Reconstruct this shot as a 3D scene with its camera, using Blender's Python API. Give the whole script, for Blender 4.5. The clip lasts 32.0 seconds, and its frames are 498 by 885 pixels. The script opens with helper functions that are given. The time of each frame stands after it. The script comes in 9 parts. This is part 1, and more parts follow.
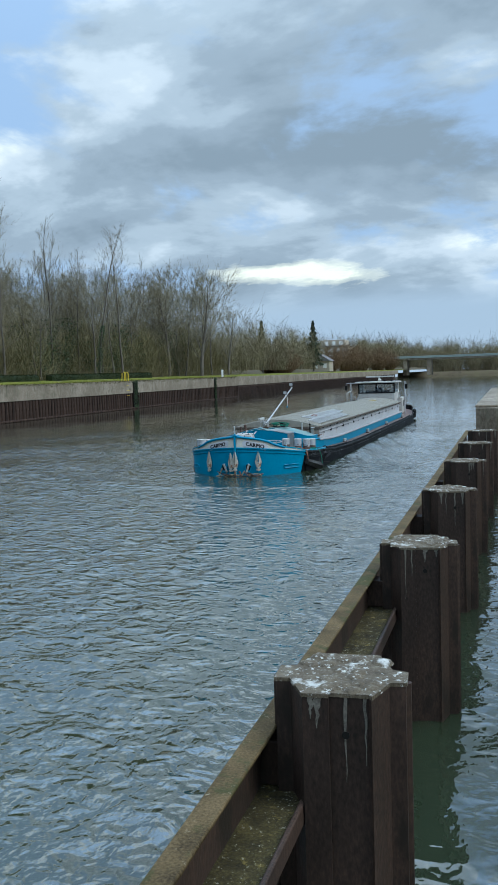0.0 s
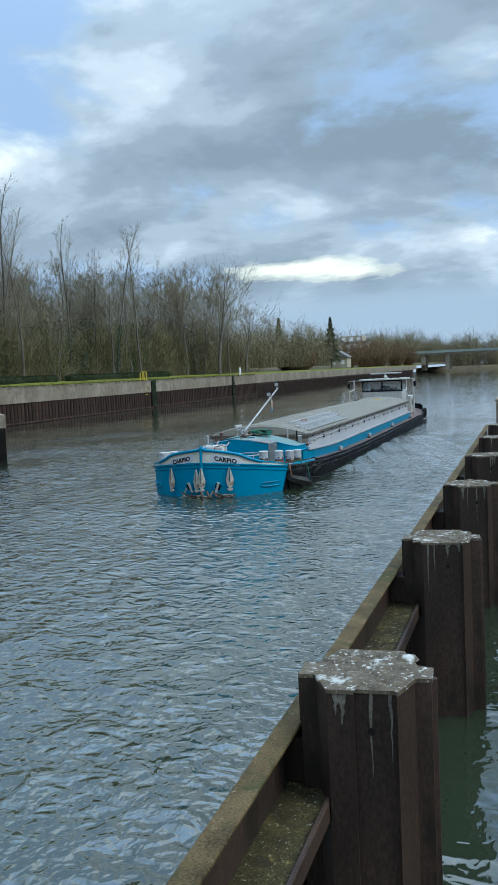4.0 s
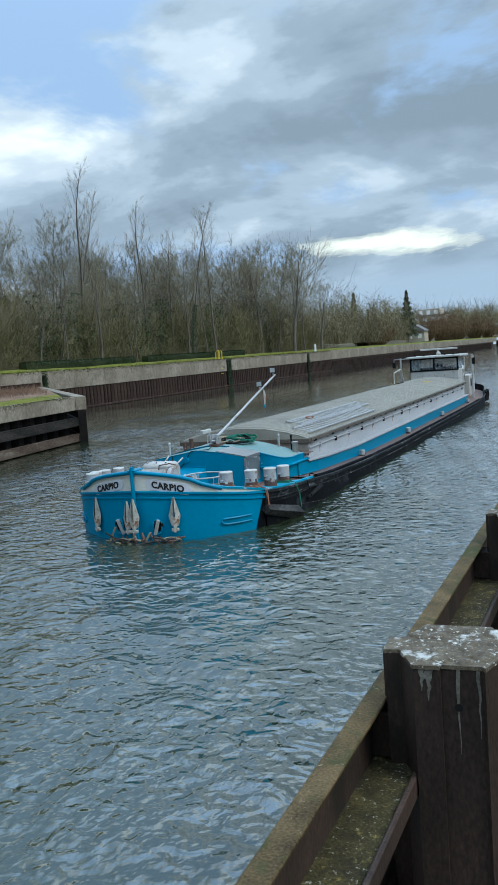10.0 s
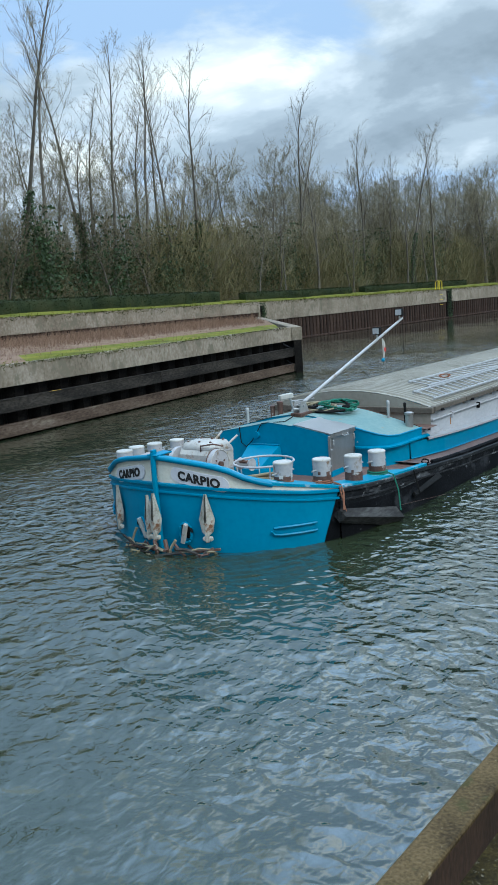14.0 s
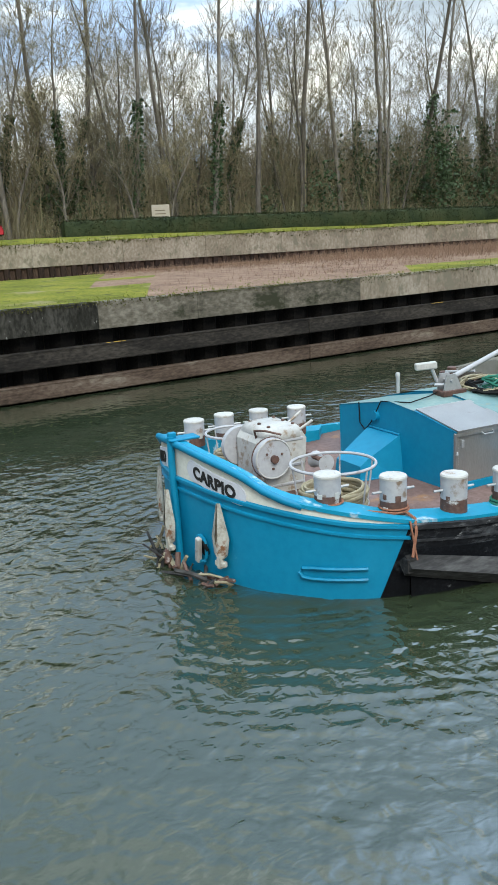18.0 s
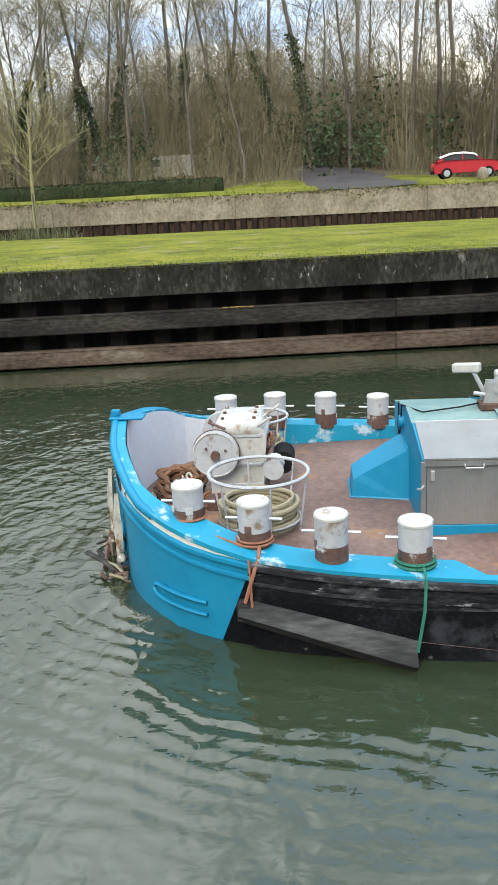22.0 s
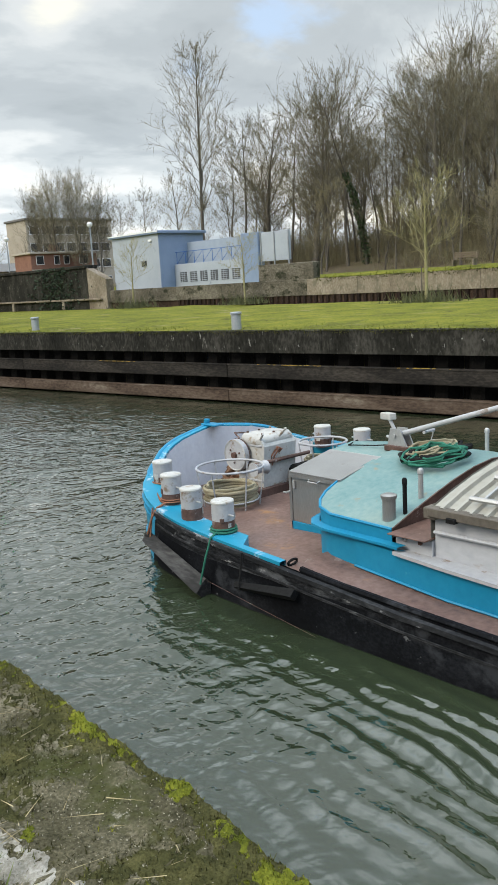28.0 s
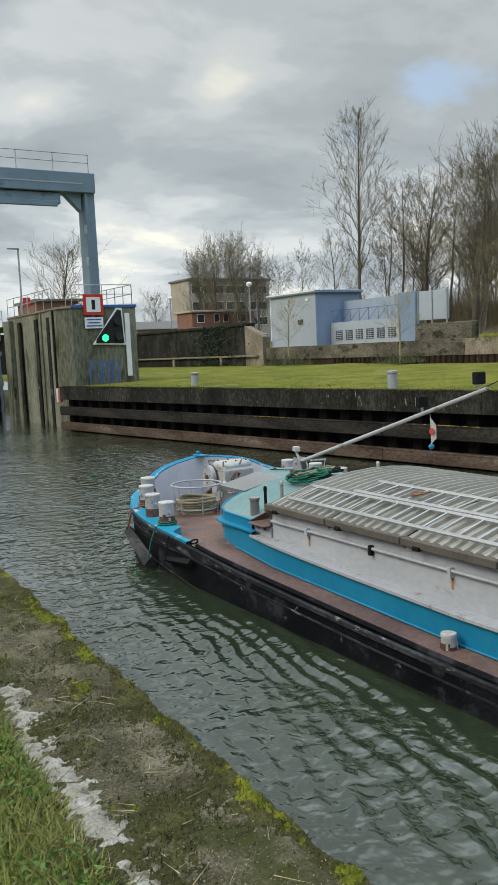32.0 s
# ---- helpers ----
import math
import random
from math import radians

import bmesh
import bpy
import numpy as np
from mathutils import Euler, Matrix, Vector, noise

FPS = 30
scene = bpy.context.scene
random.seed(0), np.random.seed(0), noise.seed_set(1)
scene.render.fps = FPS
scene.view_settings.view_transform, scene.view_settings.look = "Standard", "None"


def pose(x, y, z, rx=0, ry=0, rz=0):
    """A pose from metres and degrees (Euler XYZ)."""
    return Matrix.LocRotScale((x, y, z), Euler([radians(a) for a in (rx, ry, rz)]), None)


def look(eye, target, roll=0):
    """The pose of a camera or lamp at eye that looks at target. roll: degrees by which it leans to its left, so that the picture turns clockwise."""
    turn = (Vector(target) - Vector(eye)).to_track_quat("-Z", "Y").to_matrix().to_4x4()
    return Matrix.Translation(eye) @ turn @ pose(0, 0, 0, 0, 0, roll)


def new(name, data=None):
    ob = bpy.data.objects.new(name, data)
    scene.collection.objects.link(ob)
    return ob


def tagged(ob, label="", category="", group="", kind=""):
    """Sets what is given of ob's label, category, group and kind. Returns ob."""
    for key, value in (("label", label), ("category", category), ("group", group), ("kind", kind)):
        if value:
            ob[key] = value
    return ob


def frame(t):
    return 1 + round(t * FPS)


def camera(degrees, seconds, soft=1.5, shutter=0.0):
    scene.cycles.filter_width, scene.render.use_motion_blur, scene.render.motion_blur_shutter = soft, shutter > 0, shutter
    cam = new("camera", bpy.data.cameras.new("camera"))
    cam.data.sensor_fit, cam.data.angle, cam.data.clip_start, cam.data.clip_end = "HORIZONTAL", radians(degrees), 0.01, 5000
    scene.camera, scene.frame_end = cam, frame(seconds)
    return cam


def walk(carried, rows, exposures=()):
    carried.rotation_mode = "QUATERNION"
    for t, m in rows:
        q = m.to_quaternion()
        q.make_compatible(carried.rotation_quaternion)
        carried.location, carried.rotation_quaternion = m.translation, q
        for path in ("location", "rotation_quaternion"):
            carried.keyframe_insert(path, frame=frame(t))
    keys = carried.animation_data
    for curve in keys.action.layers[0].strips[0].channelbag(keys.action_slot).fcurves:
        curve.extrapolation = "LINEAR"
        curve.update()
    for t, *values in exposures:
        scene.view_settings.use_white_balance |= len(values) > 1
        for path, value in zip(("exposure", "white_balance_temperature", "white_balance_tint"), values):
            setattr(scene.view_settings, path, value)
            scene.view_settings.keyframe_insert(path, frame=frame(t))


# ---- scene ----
cam = camera(32.879, 32.0, soft=1.6)
PATH = [
    (0, 0.05, -0.05, 3.884, 85.386, 1.843, 17.251), (0.5, 0.048, -0.049, 3.883, 85.412, 1.857, 17.299), (1, 0.045, -0.048, 3.883, 85.469, 2.099, 17.467),
    (1.5, 0.043, -0.048, 3.882, 85.473, 2.176, 17.487), (2, 0.041, -0.047, 3.881, 85.474, 2.173, 17.495), (2.5, 0.038, -0.046, 3.881, 85.486, 2.17, 17.641),
    (3, 0.036, -0.045, 3.88, 85.464, 2.281, 17.909), (3.5, 0.033, -0.044, 3.878, 85.365, 2.478, 18.199), (5.5, 0.021, -0.038, 3.872, 85.052, 2.94, 19.167),
    (6, 0.018, -0.036, 3.87, 84.926, 2.81, 19.559), (6.5, 0.016, -0.036, 3.869, 84.836, 3.219, 19.878), (7, 0.015, -0.036, 3.868, 84.799, 3.385, 20.222),
    (7.5, 0.013, -0.036, 3.868, 84.778, 3.489, 20.568), (8, 0.011, -0.035, 3.867, 84.724, 3.651, 20.893), (8.5, 0.01, -0.035, 3.866, 84.663, 3.746, 21.253),
    (9, 0.008, -0.035, 3.865, 84.558, 3.974, 21.696), (9.5, 0.002, -0.031, 3.862, 84.402, 3.937, 22.456), (10, -0.005, -0.027, 3.858, 84.059, 4.127, 23.52),
    (10.5, -0.011, -0.024, 3.855, 83.684, 4.167, 24.596), (11, -0.017, -0.02, 3.851, 83.272, 4.344, 25.624), (11.5, -0.024, -0.016, 3.848, 82.761, 4.454, 27.183),
    (12, -0.03, -0.012, 3.844, 82.361, 4.614, 29.044), (12.5, -0.03, -0.008, 3.845, 81.834, 4.604, 31.247), (13, -0.03, -0.004, 3.846, 81.346, 4.43, 33.358),
    (13.5, -0.03, 0, 3.846, 80.948, 4.219, 35.652), (15.5, -0.03, 0.016, 3.849, 78.887, 3.686, 46.36), (16, -0.03, 0.02, 3.85, 78.37, 3.329, 49.759),
    (16.5, -0.03, 0.024, 3.85, 77.692, 2.937, 53.349), (17, -0.029, 0.028, 3.85, 77.31, 2.776, 56.904), (17.5, -0.029, 0.031, 3.85, 76.954, 2.579, 60.356),
    (18, -0.029, 0.035, 3.85, 76.207, 2.93, 63.669), (18.5, -0.028, 0.039, 3.85, 75.701, 3.132, 66.928), (19, -0.028, 0.042, 3.85, 75.79, 2.894, 70.158),
    (19.5, -0.028, 0.046, 3.85, 75.742, 2.939, 73.939), (20, -0.028, 0.05, 3.85, 75.374, 3.094, 78.273), (20.5, -0.027, 0.054, 3.85, 74.979, 2.413, 82.234),
    (21, -0.027, 0.057, 3.85, 74.534, 2.434, 85.977), (21.5, -0.027, 0.061, 3.85, 73.96, 2.516, 90.769), (22, -0.026, 0.065, 3.85, 73.772, 2.76, 95.347),
    (22.5, -0.026, 0.069, 3.85, 73.788, 2.52, 99.761), (23, -0.026, 0.072, 3.85, 73.631, 2.555, 104.344), (23.5, -0.025, 0.076, 3.85, 73.577, 2.72, 109.097),
    (24, -0.025, 0.08, 3.85, 73.922, 3.08, 113.239), (24.5, -0.024, 0.082, 3.85, 74.341, 3.147, 116.861), (26.5, -0.02, 0.088, 3.852, 75.727, 2.31, 129.255),
    (27, -0.011, 0.063, 3.853, 76.989, 2.452, 132.432), (27.5, -0.003, 0.037, 3.855, 78.349, 2.453, 135.385), (28, 0.006, 0.012, 3.856, 79.349, 3.204, 138.035),
    (28.5, 0.004, -0.028, 3.849, 80.297, 3.815, 140.602), (29, 0.002, -0.068, 3.842, 81.413, 3.781, 142.972), (29.5, 0.014, -0.074, 3.85, 81.997, 3.848, 144.301),
    (30, 0.025, -0.08, 3.858, 82.52, 3.529, 145.55), (30.5, 0.031, -0.085, 3.861, 82.839, 3.276, 146.346), (31, 0.038, -0.09, 3.864, 83.091, 3.016, 146.926),
    (31.5, 0.044, -0.095, 3.867, 83.399, 2.944, 147.605), (32, 0.05, -0.1, 3.87, 83.718, 2.629, 148.354),
]
EXPOSURES = [(0, 0.52, 5720, 0), (9, 0.52, 5720, 0), (13, 0.6, 5800, 0), (16, 0.85, 5980, 2), (19, 1.1, 6750, 5), (24, 1.33, 6950, 7), (26.5, 1.22, 7000, 7), (28, 0.92, 7050, 7), (30, 0.68, 7050, 6), (32, 0.55, 7050, 6)]
walk(cam, [(t, pose(x, y, z, rx, ry, rz)) for t, x, y, z, rx, ry, rz in PATH], EXPOSURES)

# ---- world, sun, exposure ----
world = bpy.data.worlds.new("sky")
scene.world = world
world.use_nodes = True


def build_sky():
    t = world.node_tree
    t.nodes.clear()
    ln = t.links.new
    out = t.nodes.new("ShaderNodeOutputWorld")
    bg = t.nodes.new("ShaderNodeBackground")
    sky = t.nodes.new("ShaderNodeTexSky")
    sky.sky_type, sky.sun_disc = "NISHITA", False
    sky.sun_elevation, sky.sun_rotation = radians(38), radians(100)
    co = t.nodes.new("ShaderNodeTexCoord")
    sep = t.nodes.new("ShaderNodeSeparateXYZ")
    ln(co.outputs["Generated"], sep.inputs[0])
    # a flat cloud deck overhead: the direction divided by its height
    up = t.nodes.new("ShaderNodeMath"); up.operation = "MAXIMUM"; up.inputs[1].default_value = 0.0
    ln(sep.outputs[2], up.inputs[0])
    add = t.nodes.new("ShaderNodeMath"); add.operation = "ADD"; add.inputs[1].default_value = 0.26
    ln(up.outputs[0], add.inputs[0])
    div = t.nodes.new("ShaderNodeVectorMath"); div.operation = "DIVIDE"
    comb = t.nodes.new("ShaderNodeCombineXYZ")
    for i in range(3):
        ln(add.outputs[0], comb.inputs[i])
    ln(co.outputs["Generated"], div.inputs[0]); ln(comb.outputs[0], div.inputs[1])

    def noise_at(scale, detail, rough, dist, offset, stretch=(1, 1, 1)):
        mp = t.nodes.new("ShaderNodeMapping")
        mp.inputs["Location"].default_value = offset
        mp.inputs["Scale"].default_value = stretch
        ln(div.outputs[0], mp.inputs[0])
        n = t.nodes.new("ShaderNodeTexNoise")
        n.inputs["Scale"].default_value, n.inputs["Detail"].default_value = scale, detail
        n.inputs["Roughness"].default_value, n.inputs["Distortion"].default_value = rough, dist
        ln(mp.outputs[0], n.inputs["Vector"])
        return n.outputs["Fac"]

    def ramp(src, stops):
        r = t.nodes.new("ShaderNodeValToRGB")
        r.color_ramp.interpolation = "EASE"
        el = r.color_ramp.elements
        while len(el) < len(stops):
            el.new(0.5)
        for e, (pos, col) in zip(el, stops):
            e.position, e.color = pos, (*col, 1)
        ln(src, r.inputs[0])
        return r.outputs[0]

    cover = noise_at(1.25, 9, 0.58, 0.25, (3.4, 1.2, 0), (1.0, 0.9, 1.0))
    tone = noise_at(2.1, 10, 0.54, 0.2, (1.7, 7.3, 2.0), (0.9, 1.0, 1.0))

    def toward(az, el, wide, high):
        """A soft oval about a bearing and height in degrees, 1 at its middle."""
        a, e = radians(az), radians(el)
        d0 = Vector((math.sin(a) * math.cos(e), math.cos(a) * math.cos(e), math.sin(e)))
        r0 = Vector((math.cos(a), -math.sin(a), 0))
        u0 = r0.cross(d0)
        total = None
        for axis, s in ((r0, wide), (u0, high), (d0, None)):
            dp = t.nodes.new("ShaderNodeVectorMath"); dp.operation = "DOT_PRODUCT"
            dp.inputs[1].default_value = axis
            ln(co.outputs["Generated"], dp.inputs[0])
            if s is None:
                st = t.nodes.new("ShaderNodeMath"); st.operation = "GREATER_THAN"; st.inputs[1].default_value = 0
                ln(dp.outputs["Value"], st.inputs[0])
                front = st.outputs[0]
                continue
            sc = t.nodes.new("ShaderNodeMath"); sc.operation = "DIVIDE"; sc.inputs[1].default_value = math.sin(radians(s))
            ln(dp.outputs["Value"], sc.inputs[0])
            sq = t.nodes.new("ShaderNodeMath"); sq.operation = "MULTIPLY"
            ln(sc.outputs[0], sq.inputs[0]); ln(sc.outputs[0], sq.inputs[1])
            if total is None:
                total = sq.outputs[0]
            else:
                ad = t.nodes.new("ShaderNodeMath"); ad.operation = "ADD"
                ln(total, ad.inputs[0]); ln(sq.outputs[0], ad.inputs[1])
                total = ad.outputs[0]
        ng = t.nodes.new("ShaderNodeMath"); ng.operation = "MULTIPLY"; ng.inputs[1].default_value = -1
        ln(total, ng.inputs[0])
        ex = t.nodes.new("ShaderNodeMath"); ex.operation = "EXPONENT"
        ln(ng.outputs[0], ex.inputs[0])
        mu = t.nodes.new("ShaderNodeMath"); mu.operation = "MULTIPLY"
        ln(ex.outputs[0], mu.inputs[0]); ln(front, mu.inputs[1])
        return mu.outputs[0]

    def shifted(src, by, amount):
        m = t.nodes.new("ShaderNodeMath"); m.operation = "MULTIPLY_ADD"; m.inputs[1].default_value = amount
        ln(by, m.inputs[0]); ln(src, m.inputs[2])
        return m.outputs[0]

    # openings in the deck: blue gaps, and thin bright places
    cover = shifted(cover, toward(-33, 25, 10, 8), -0.13)
    cover = shifted(cover, toward(-31, 16, 7, 3), -0.10)
    cover = shifted(cover, toward(-52, 20, 14, 10), -0.14)
    cover = shifted(cover, toward(-132.5, 15.8, 5.0, 2.0), -0.16)
    tone = shifted(tone, toward(-24.0, 8.0, 9.0, 1.5), -0.07)
    tone = shifted(tone, toward(-149.6, 16.6, 2.2, 1.5), -0.20)
    tone = shifted(tone, toward(-78, 18, 38, 14), -0.22)
    tone = shifted(tone, toward(-152, 26, 34, 20), 0.035)
    tone = shifted(tone, toward(-18, 17, 26, 14), 0.075)
    cover = shifted(cover, toward(-20, 46, 42, 17), -0.24)
    tone = shifted(tone, toward(-24, 48, 45, 17), -0.05)
    tone = shifted(tone, toward(-33, 22, 12, 8), 0.07)
    mask = ramp(cover, [(0.37, (0, 0, 0)), (0.46, (1, 1, 1))])
    cloud = ramp(tone, [(0.25, (0.98, 0.97, 0.90)), (0.39, (0.63, 0.68, 0.75)), (0.475, (0.455, 0.515, 0.59)), (0.55, (0.345, 0.40, 0.47)), (0.65, (0.27, 0.32, 0.38))])
    # the ragged bright slit low in the north-west, and the even blue-grey bank below it
    rag = noise_at(8.0, 9, 0.62, 0.2, (0.4, 2.2, 5.0), (0.8, 1.0, 1.0))
    half_rag = t.nodes.new("ShaderNodeMath"); half_rag.operation = "MULTIPLY_ADD"
    half_rag.inputs[1].default_value, half_rag.inputs[2].default_value = 1.3, -0.65
    ln(rag, half_rag.inputs[0])
    slit = ramp(shifted(half_rag.outputs[0], toward(-13.4, 6.6, 5.6, 1.0), 0.85), [(0.30, (0, 0, 0)), (0.48, (0.38, 0.38, 0.38)), (0.80, (1, 1, 1))])
    low = ramp(toward(-6, 2.2, 22, 3.2), [(0.15, (0, 0, 0)), (0.75, (1, 1, 1))])

    def over(base, fac, colour):
        m = t.nodes.new("ShaderNodeMix"); m.data_type = "RGBA"
        m.inputs["B"].default_value = (*colour, 1)
        ln(fac, m.inputs["Factor"]); ln(base, m.inputs["A"])
        return m.outputs["Result"]

    # an even grey over the lock
    cloud = over(cloud, ramp(toward(-136, 22, 36, 14), [(0.1, (0, 0, 0)), (0.8, (0.5, 0.5, 0.5))]), (0.37, 0.41, 0.465))
    cloud = over(over(cloud, low, (0.41, 0.49, 0.60)), slit, (1.0, 0.98, 0.84))
    blue = t.nodes.new("ShaderNodeMix"); blue.data_type = "RGBA"; blue.blend_type = "MULTIPLY"
    blue.inputs["Factor"].default_value = 1.0
    blue.inputs["B"].default_value = (0.05, 0.05, 0.05, 1)
    ln(sky.outputs[0], blue.inputs["A"])
    haze = t.nodes.new("ShaderNodeMix"); haze.data_type = "RGBA"
    haze.inputs["Factor"].default_value = 0.8
    haze.inputs["B"].default_value = (0.44, 0.58, 0.82, 1)
    ln(blue.outputs["Result"], haze.inputs["A"])
    mix = t.nodes.new("ShaderNodeMix"); mix.data_type = "RGBA"
    ln(mask, mix.inputs["Factor"]); ln(haze.outputs["Result"], mix.inputs["A"]); ln(cloud, mix.inputs["B"])
    # brighter overhead, as under any cloudy sky
    lift = t.nodes.new("ShaderNodeMapRange"); lift.interpolation_type = "SMOOTHSTEP"
    lift.inputs["From Min"].default_value, lift.inputs["From Max"].default_value = 0.42, 0.95
    lift.inputs["To Min"].default_value, lift.inputs["To Max"].default_value = 0.84, 2.8
    ln(sep.outputs[2], lift.inputs["Value"])
    # the high cloud is thinner up the canal, thicker over the lock
    high = t.nodes.new("ShaderNodeMath"); high.operation = "MULTIPLY_ADD"; high.inputs[1].default_value = 1.3; high.inputs[2].default_value = 1.0
    ln(toward(-14, 46, 25, 17), high.inputs[0])
    thick = shifted(shifted(shifted(high.outputs[0], toward(-88, 54, 36, 24), -0.5), toward(28, 44, 36, 24), -0.5), toward(-142, 48, 28, 14), 0.4)
    both_ways = t.nodes.new("ShaderNodeMath"); both_ways.operation = "MULTIPLY"
    ln(lift.outputs[0], both_ways.inputs[0]); ln(thick, both_ways.inputs[1])
    deck = t.nodes.new("ShaderNodeVectorMath"); deck.operation = "SCALE"
    ln(mix.outputs["Result"], deck.inputs[0]); ln(both_ways.outputs[0], deck.inputs["Scale"])
    ln(deck.outputs[0], bg.inputs[0])
    bg.inputs[1].default_value = 1.0
    ln(bg.outputs[0], out.inputs[0])


build_sky()
sun = new("sun", bpy.data.lights.new("sun", "SUN"))
sun.data.energy, sun.data.angle, sun.data.color = 1.35, radians(30), (1.0, 0.95, 0.88)
sun.matrix_world = look((0, 0, 60), (-40, 8, 24))

# ---- materials ----


def surface(name, colours, rough=(0.6, 0.9), scale=2.0, fine=30.0, bump=0.3, metal=0.0, stretch=(1, 1, 1), stain=None, spec=0.3, vary=0.0, world_space=False, stain2=None):
    """Two tones mixed by a coarse and a fine noise, with relief; stain: (colour, scale, threshold) of separate blotches."""
    m = bpy.data.materials.new(name)
    m.use_nodes = True
    t = m.node_tree
    ln = t.links.new
    bs = t.nodes["Principled BSDF"]
    co = t.nodes.new("ShaderNodeTexCoord")
    mp = t.nodes.new("ShaderNodeMapping")
    mp.inputs["Scale"].default_value = stretch
    if world_space:
        geo = t.nodes.new("ShaderNodeNewGeometry")
        ln(geo.outputs["Position"], mp.inputs[0])
    else:
        ln(co.outputs["Object"], mp.inputs[0])

    def nz(s, d=4.0, r=0.6):
        n = t.nodes.new("ShaderNodeTexNoise")
        n.inputs["Scale"].default_value, n.inputs["Detail"].default_value, n.inputs["Roughness"].default_value = s, d, r
        ln(mp.outputs[0], n.inputs["Vector"])
        return n.outputs["Fac"]

    coarse, small = nz(scale), nz(fine, 3.0)
    r = t.nodes.new("ShaderNodeValToRGB")
    el = r.color_ramp.elements
    while len(el) < len(colours):
        el.new(0.5)
    for i, c in enumerate(colours):
        el[i].position = 0.34 + 0.32 * i / max(1, len(colours) - 1)
        el[i].color = (*c, 1)
    mixed = t.nodes.new("ShaderNodeMath"); mixed.operation = "MULTIPLY_ADD"
    mixed.inputs[1].default_value = 0.45
    off = t.nodes.new("ShaderNodeMath"); off.operation = "MULTIPLY"; off.inputs[1].default_value = 0.55
    ln(coarse, off.inputs[0]); ln(small, mixed.inputs[0]); ln(off.outputs[0], mixed.inputs[2])
    ln(mixed.outputs[0], r.inputs[0])
    colour = r.outputs[0]
    for st in (stain, stain2):
        if not st:
            continue
        c, s, th = st
        sr = t.nodes.new("ShaderNodeValToRGB")
        sr.color_ramp.elements[0].position, sr.color_ramp.elements[1].position = th, th + 0.09
        ln(nz(s, 6.0, 0.65), sr.inputs[0])
        sm = t.nodes.new("ShaderNodeMix"); sm.data_type = "RGBA"
        sm.inputs["B"].default_value = (*c, 1)
        ln(sr.outputs[0], sm.inputs["Factor"]); ln(colour, sm.inputs["A"])
        colour = sm.outputs["Result"]
    if vary:
        oi = t.nodes.new("ShaderNodeObjectInfo")
        mr = t.nodes.new("ShaderNodeMapRange")
        mr.inputs["To Min"].default_value, mr.inputs["To Max"].default_value = 1 - vary, 1 + vary
        ln(oi.outputs["Random"], mr.inputs["Value"])
        hv = t.nodes.new("ShaderNodeHueSaturation")
        ln(mr.outputs[0], hv.inputs["Value"]); ln(colour, hv.inputs["Color"])
        colour = hv.outputs["Color"]
    ln(colour, bs.inputs["Base Color"])
    rr = t.nodes.new("ShaderNodeMapRange")
    rr.inputs["To Min"].default_value, rr.inputs["To Max"].default_value = rough
    ln(coarse, rr.inputs["Value"]); ln(rr.outputs[0], bs.inputs["Roughness"])
    bs.inputs["Metallic"].default_value = metal
    bs.inputs["Specular IOR Level"].default_value = spec
    if bump:
        b = t.nodes.new("ShaderNodeBump")
        b.inputs["Strength"].default_value, b.inputs["Distance"].default_value = bump, 0.02
        ln(mixed.outputs[0], b.inputs["Height"]); ln(b.outputs[0], bs.inputs["Normal"])
    return m


def glow(name, colour, strength):
    m = bpy.data.materials.new(name)
    m.use_nodes = True
    bs = m.node_tree.nodes["Principled BSDF"]
    bs.inputs["Base Color"].default_value = (*colour, 1)
    bs.inputs["Emission Color"].default_value = (*colour, 1)
    bs.inputs["Emission Strength"].default_value = strength
    return m


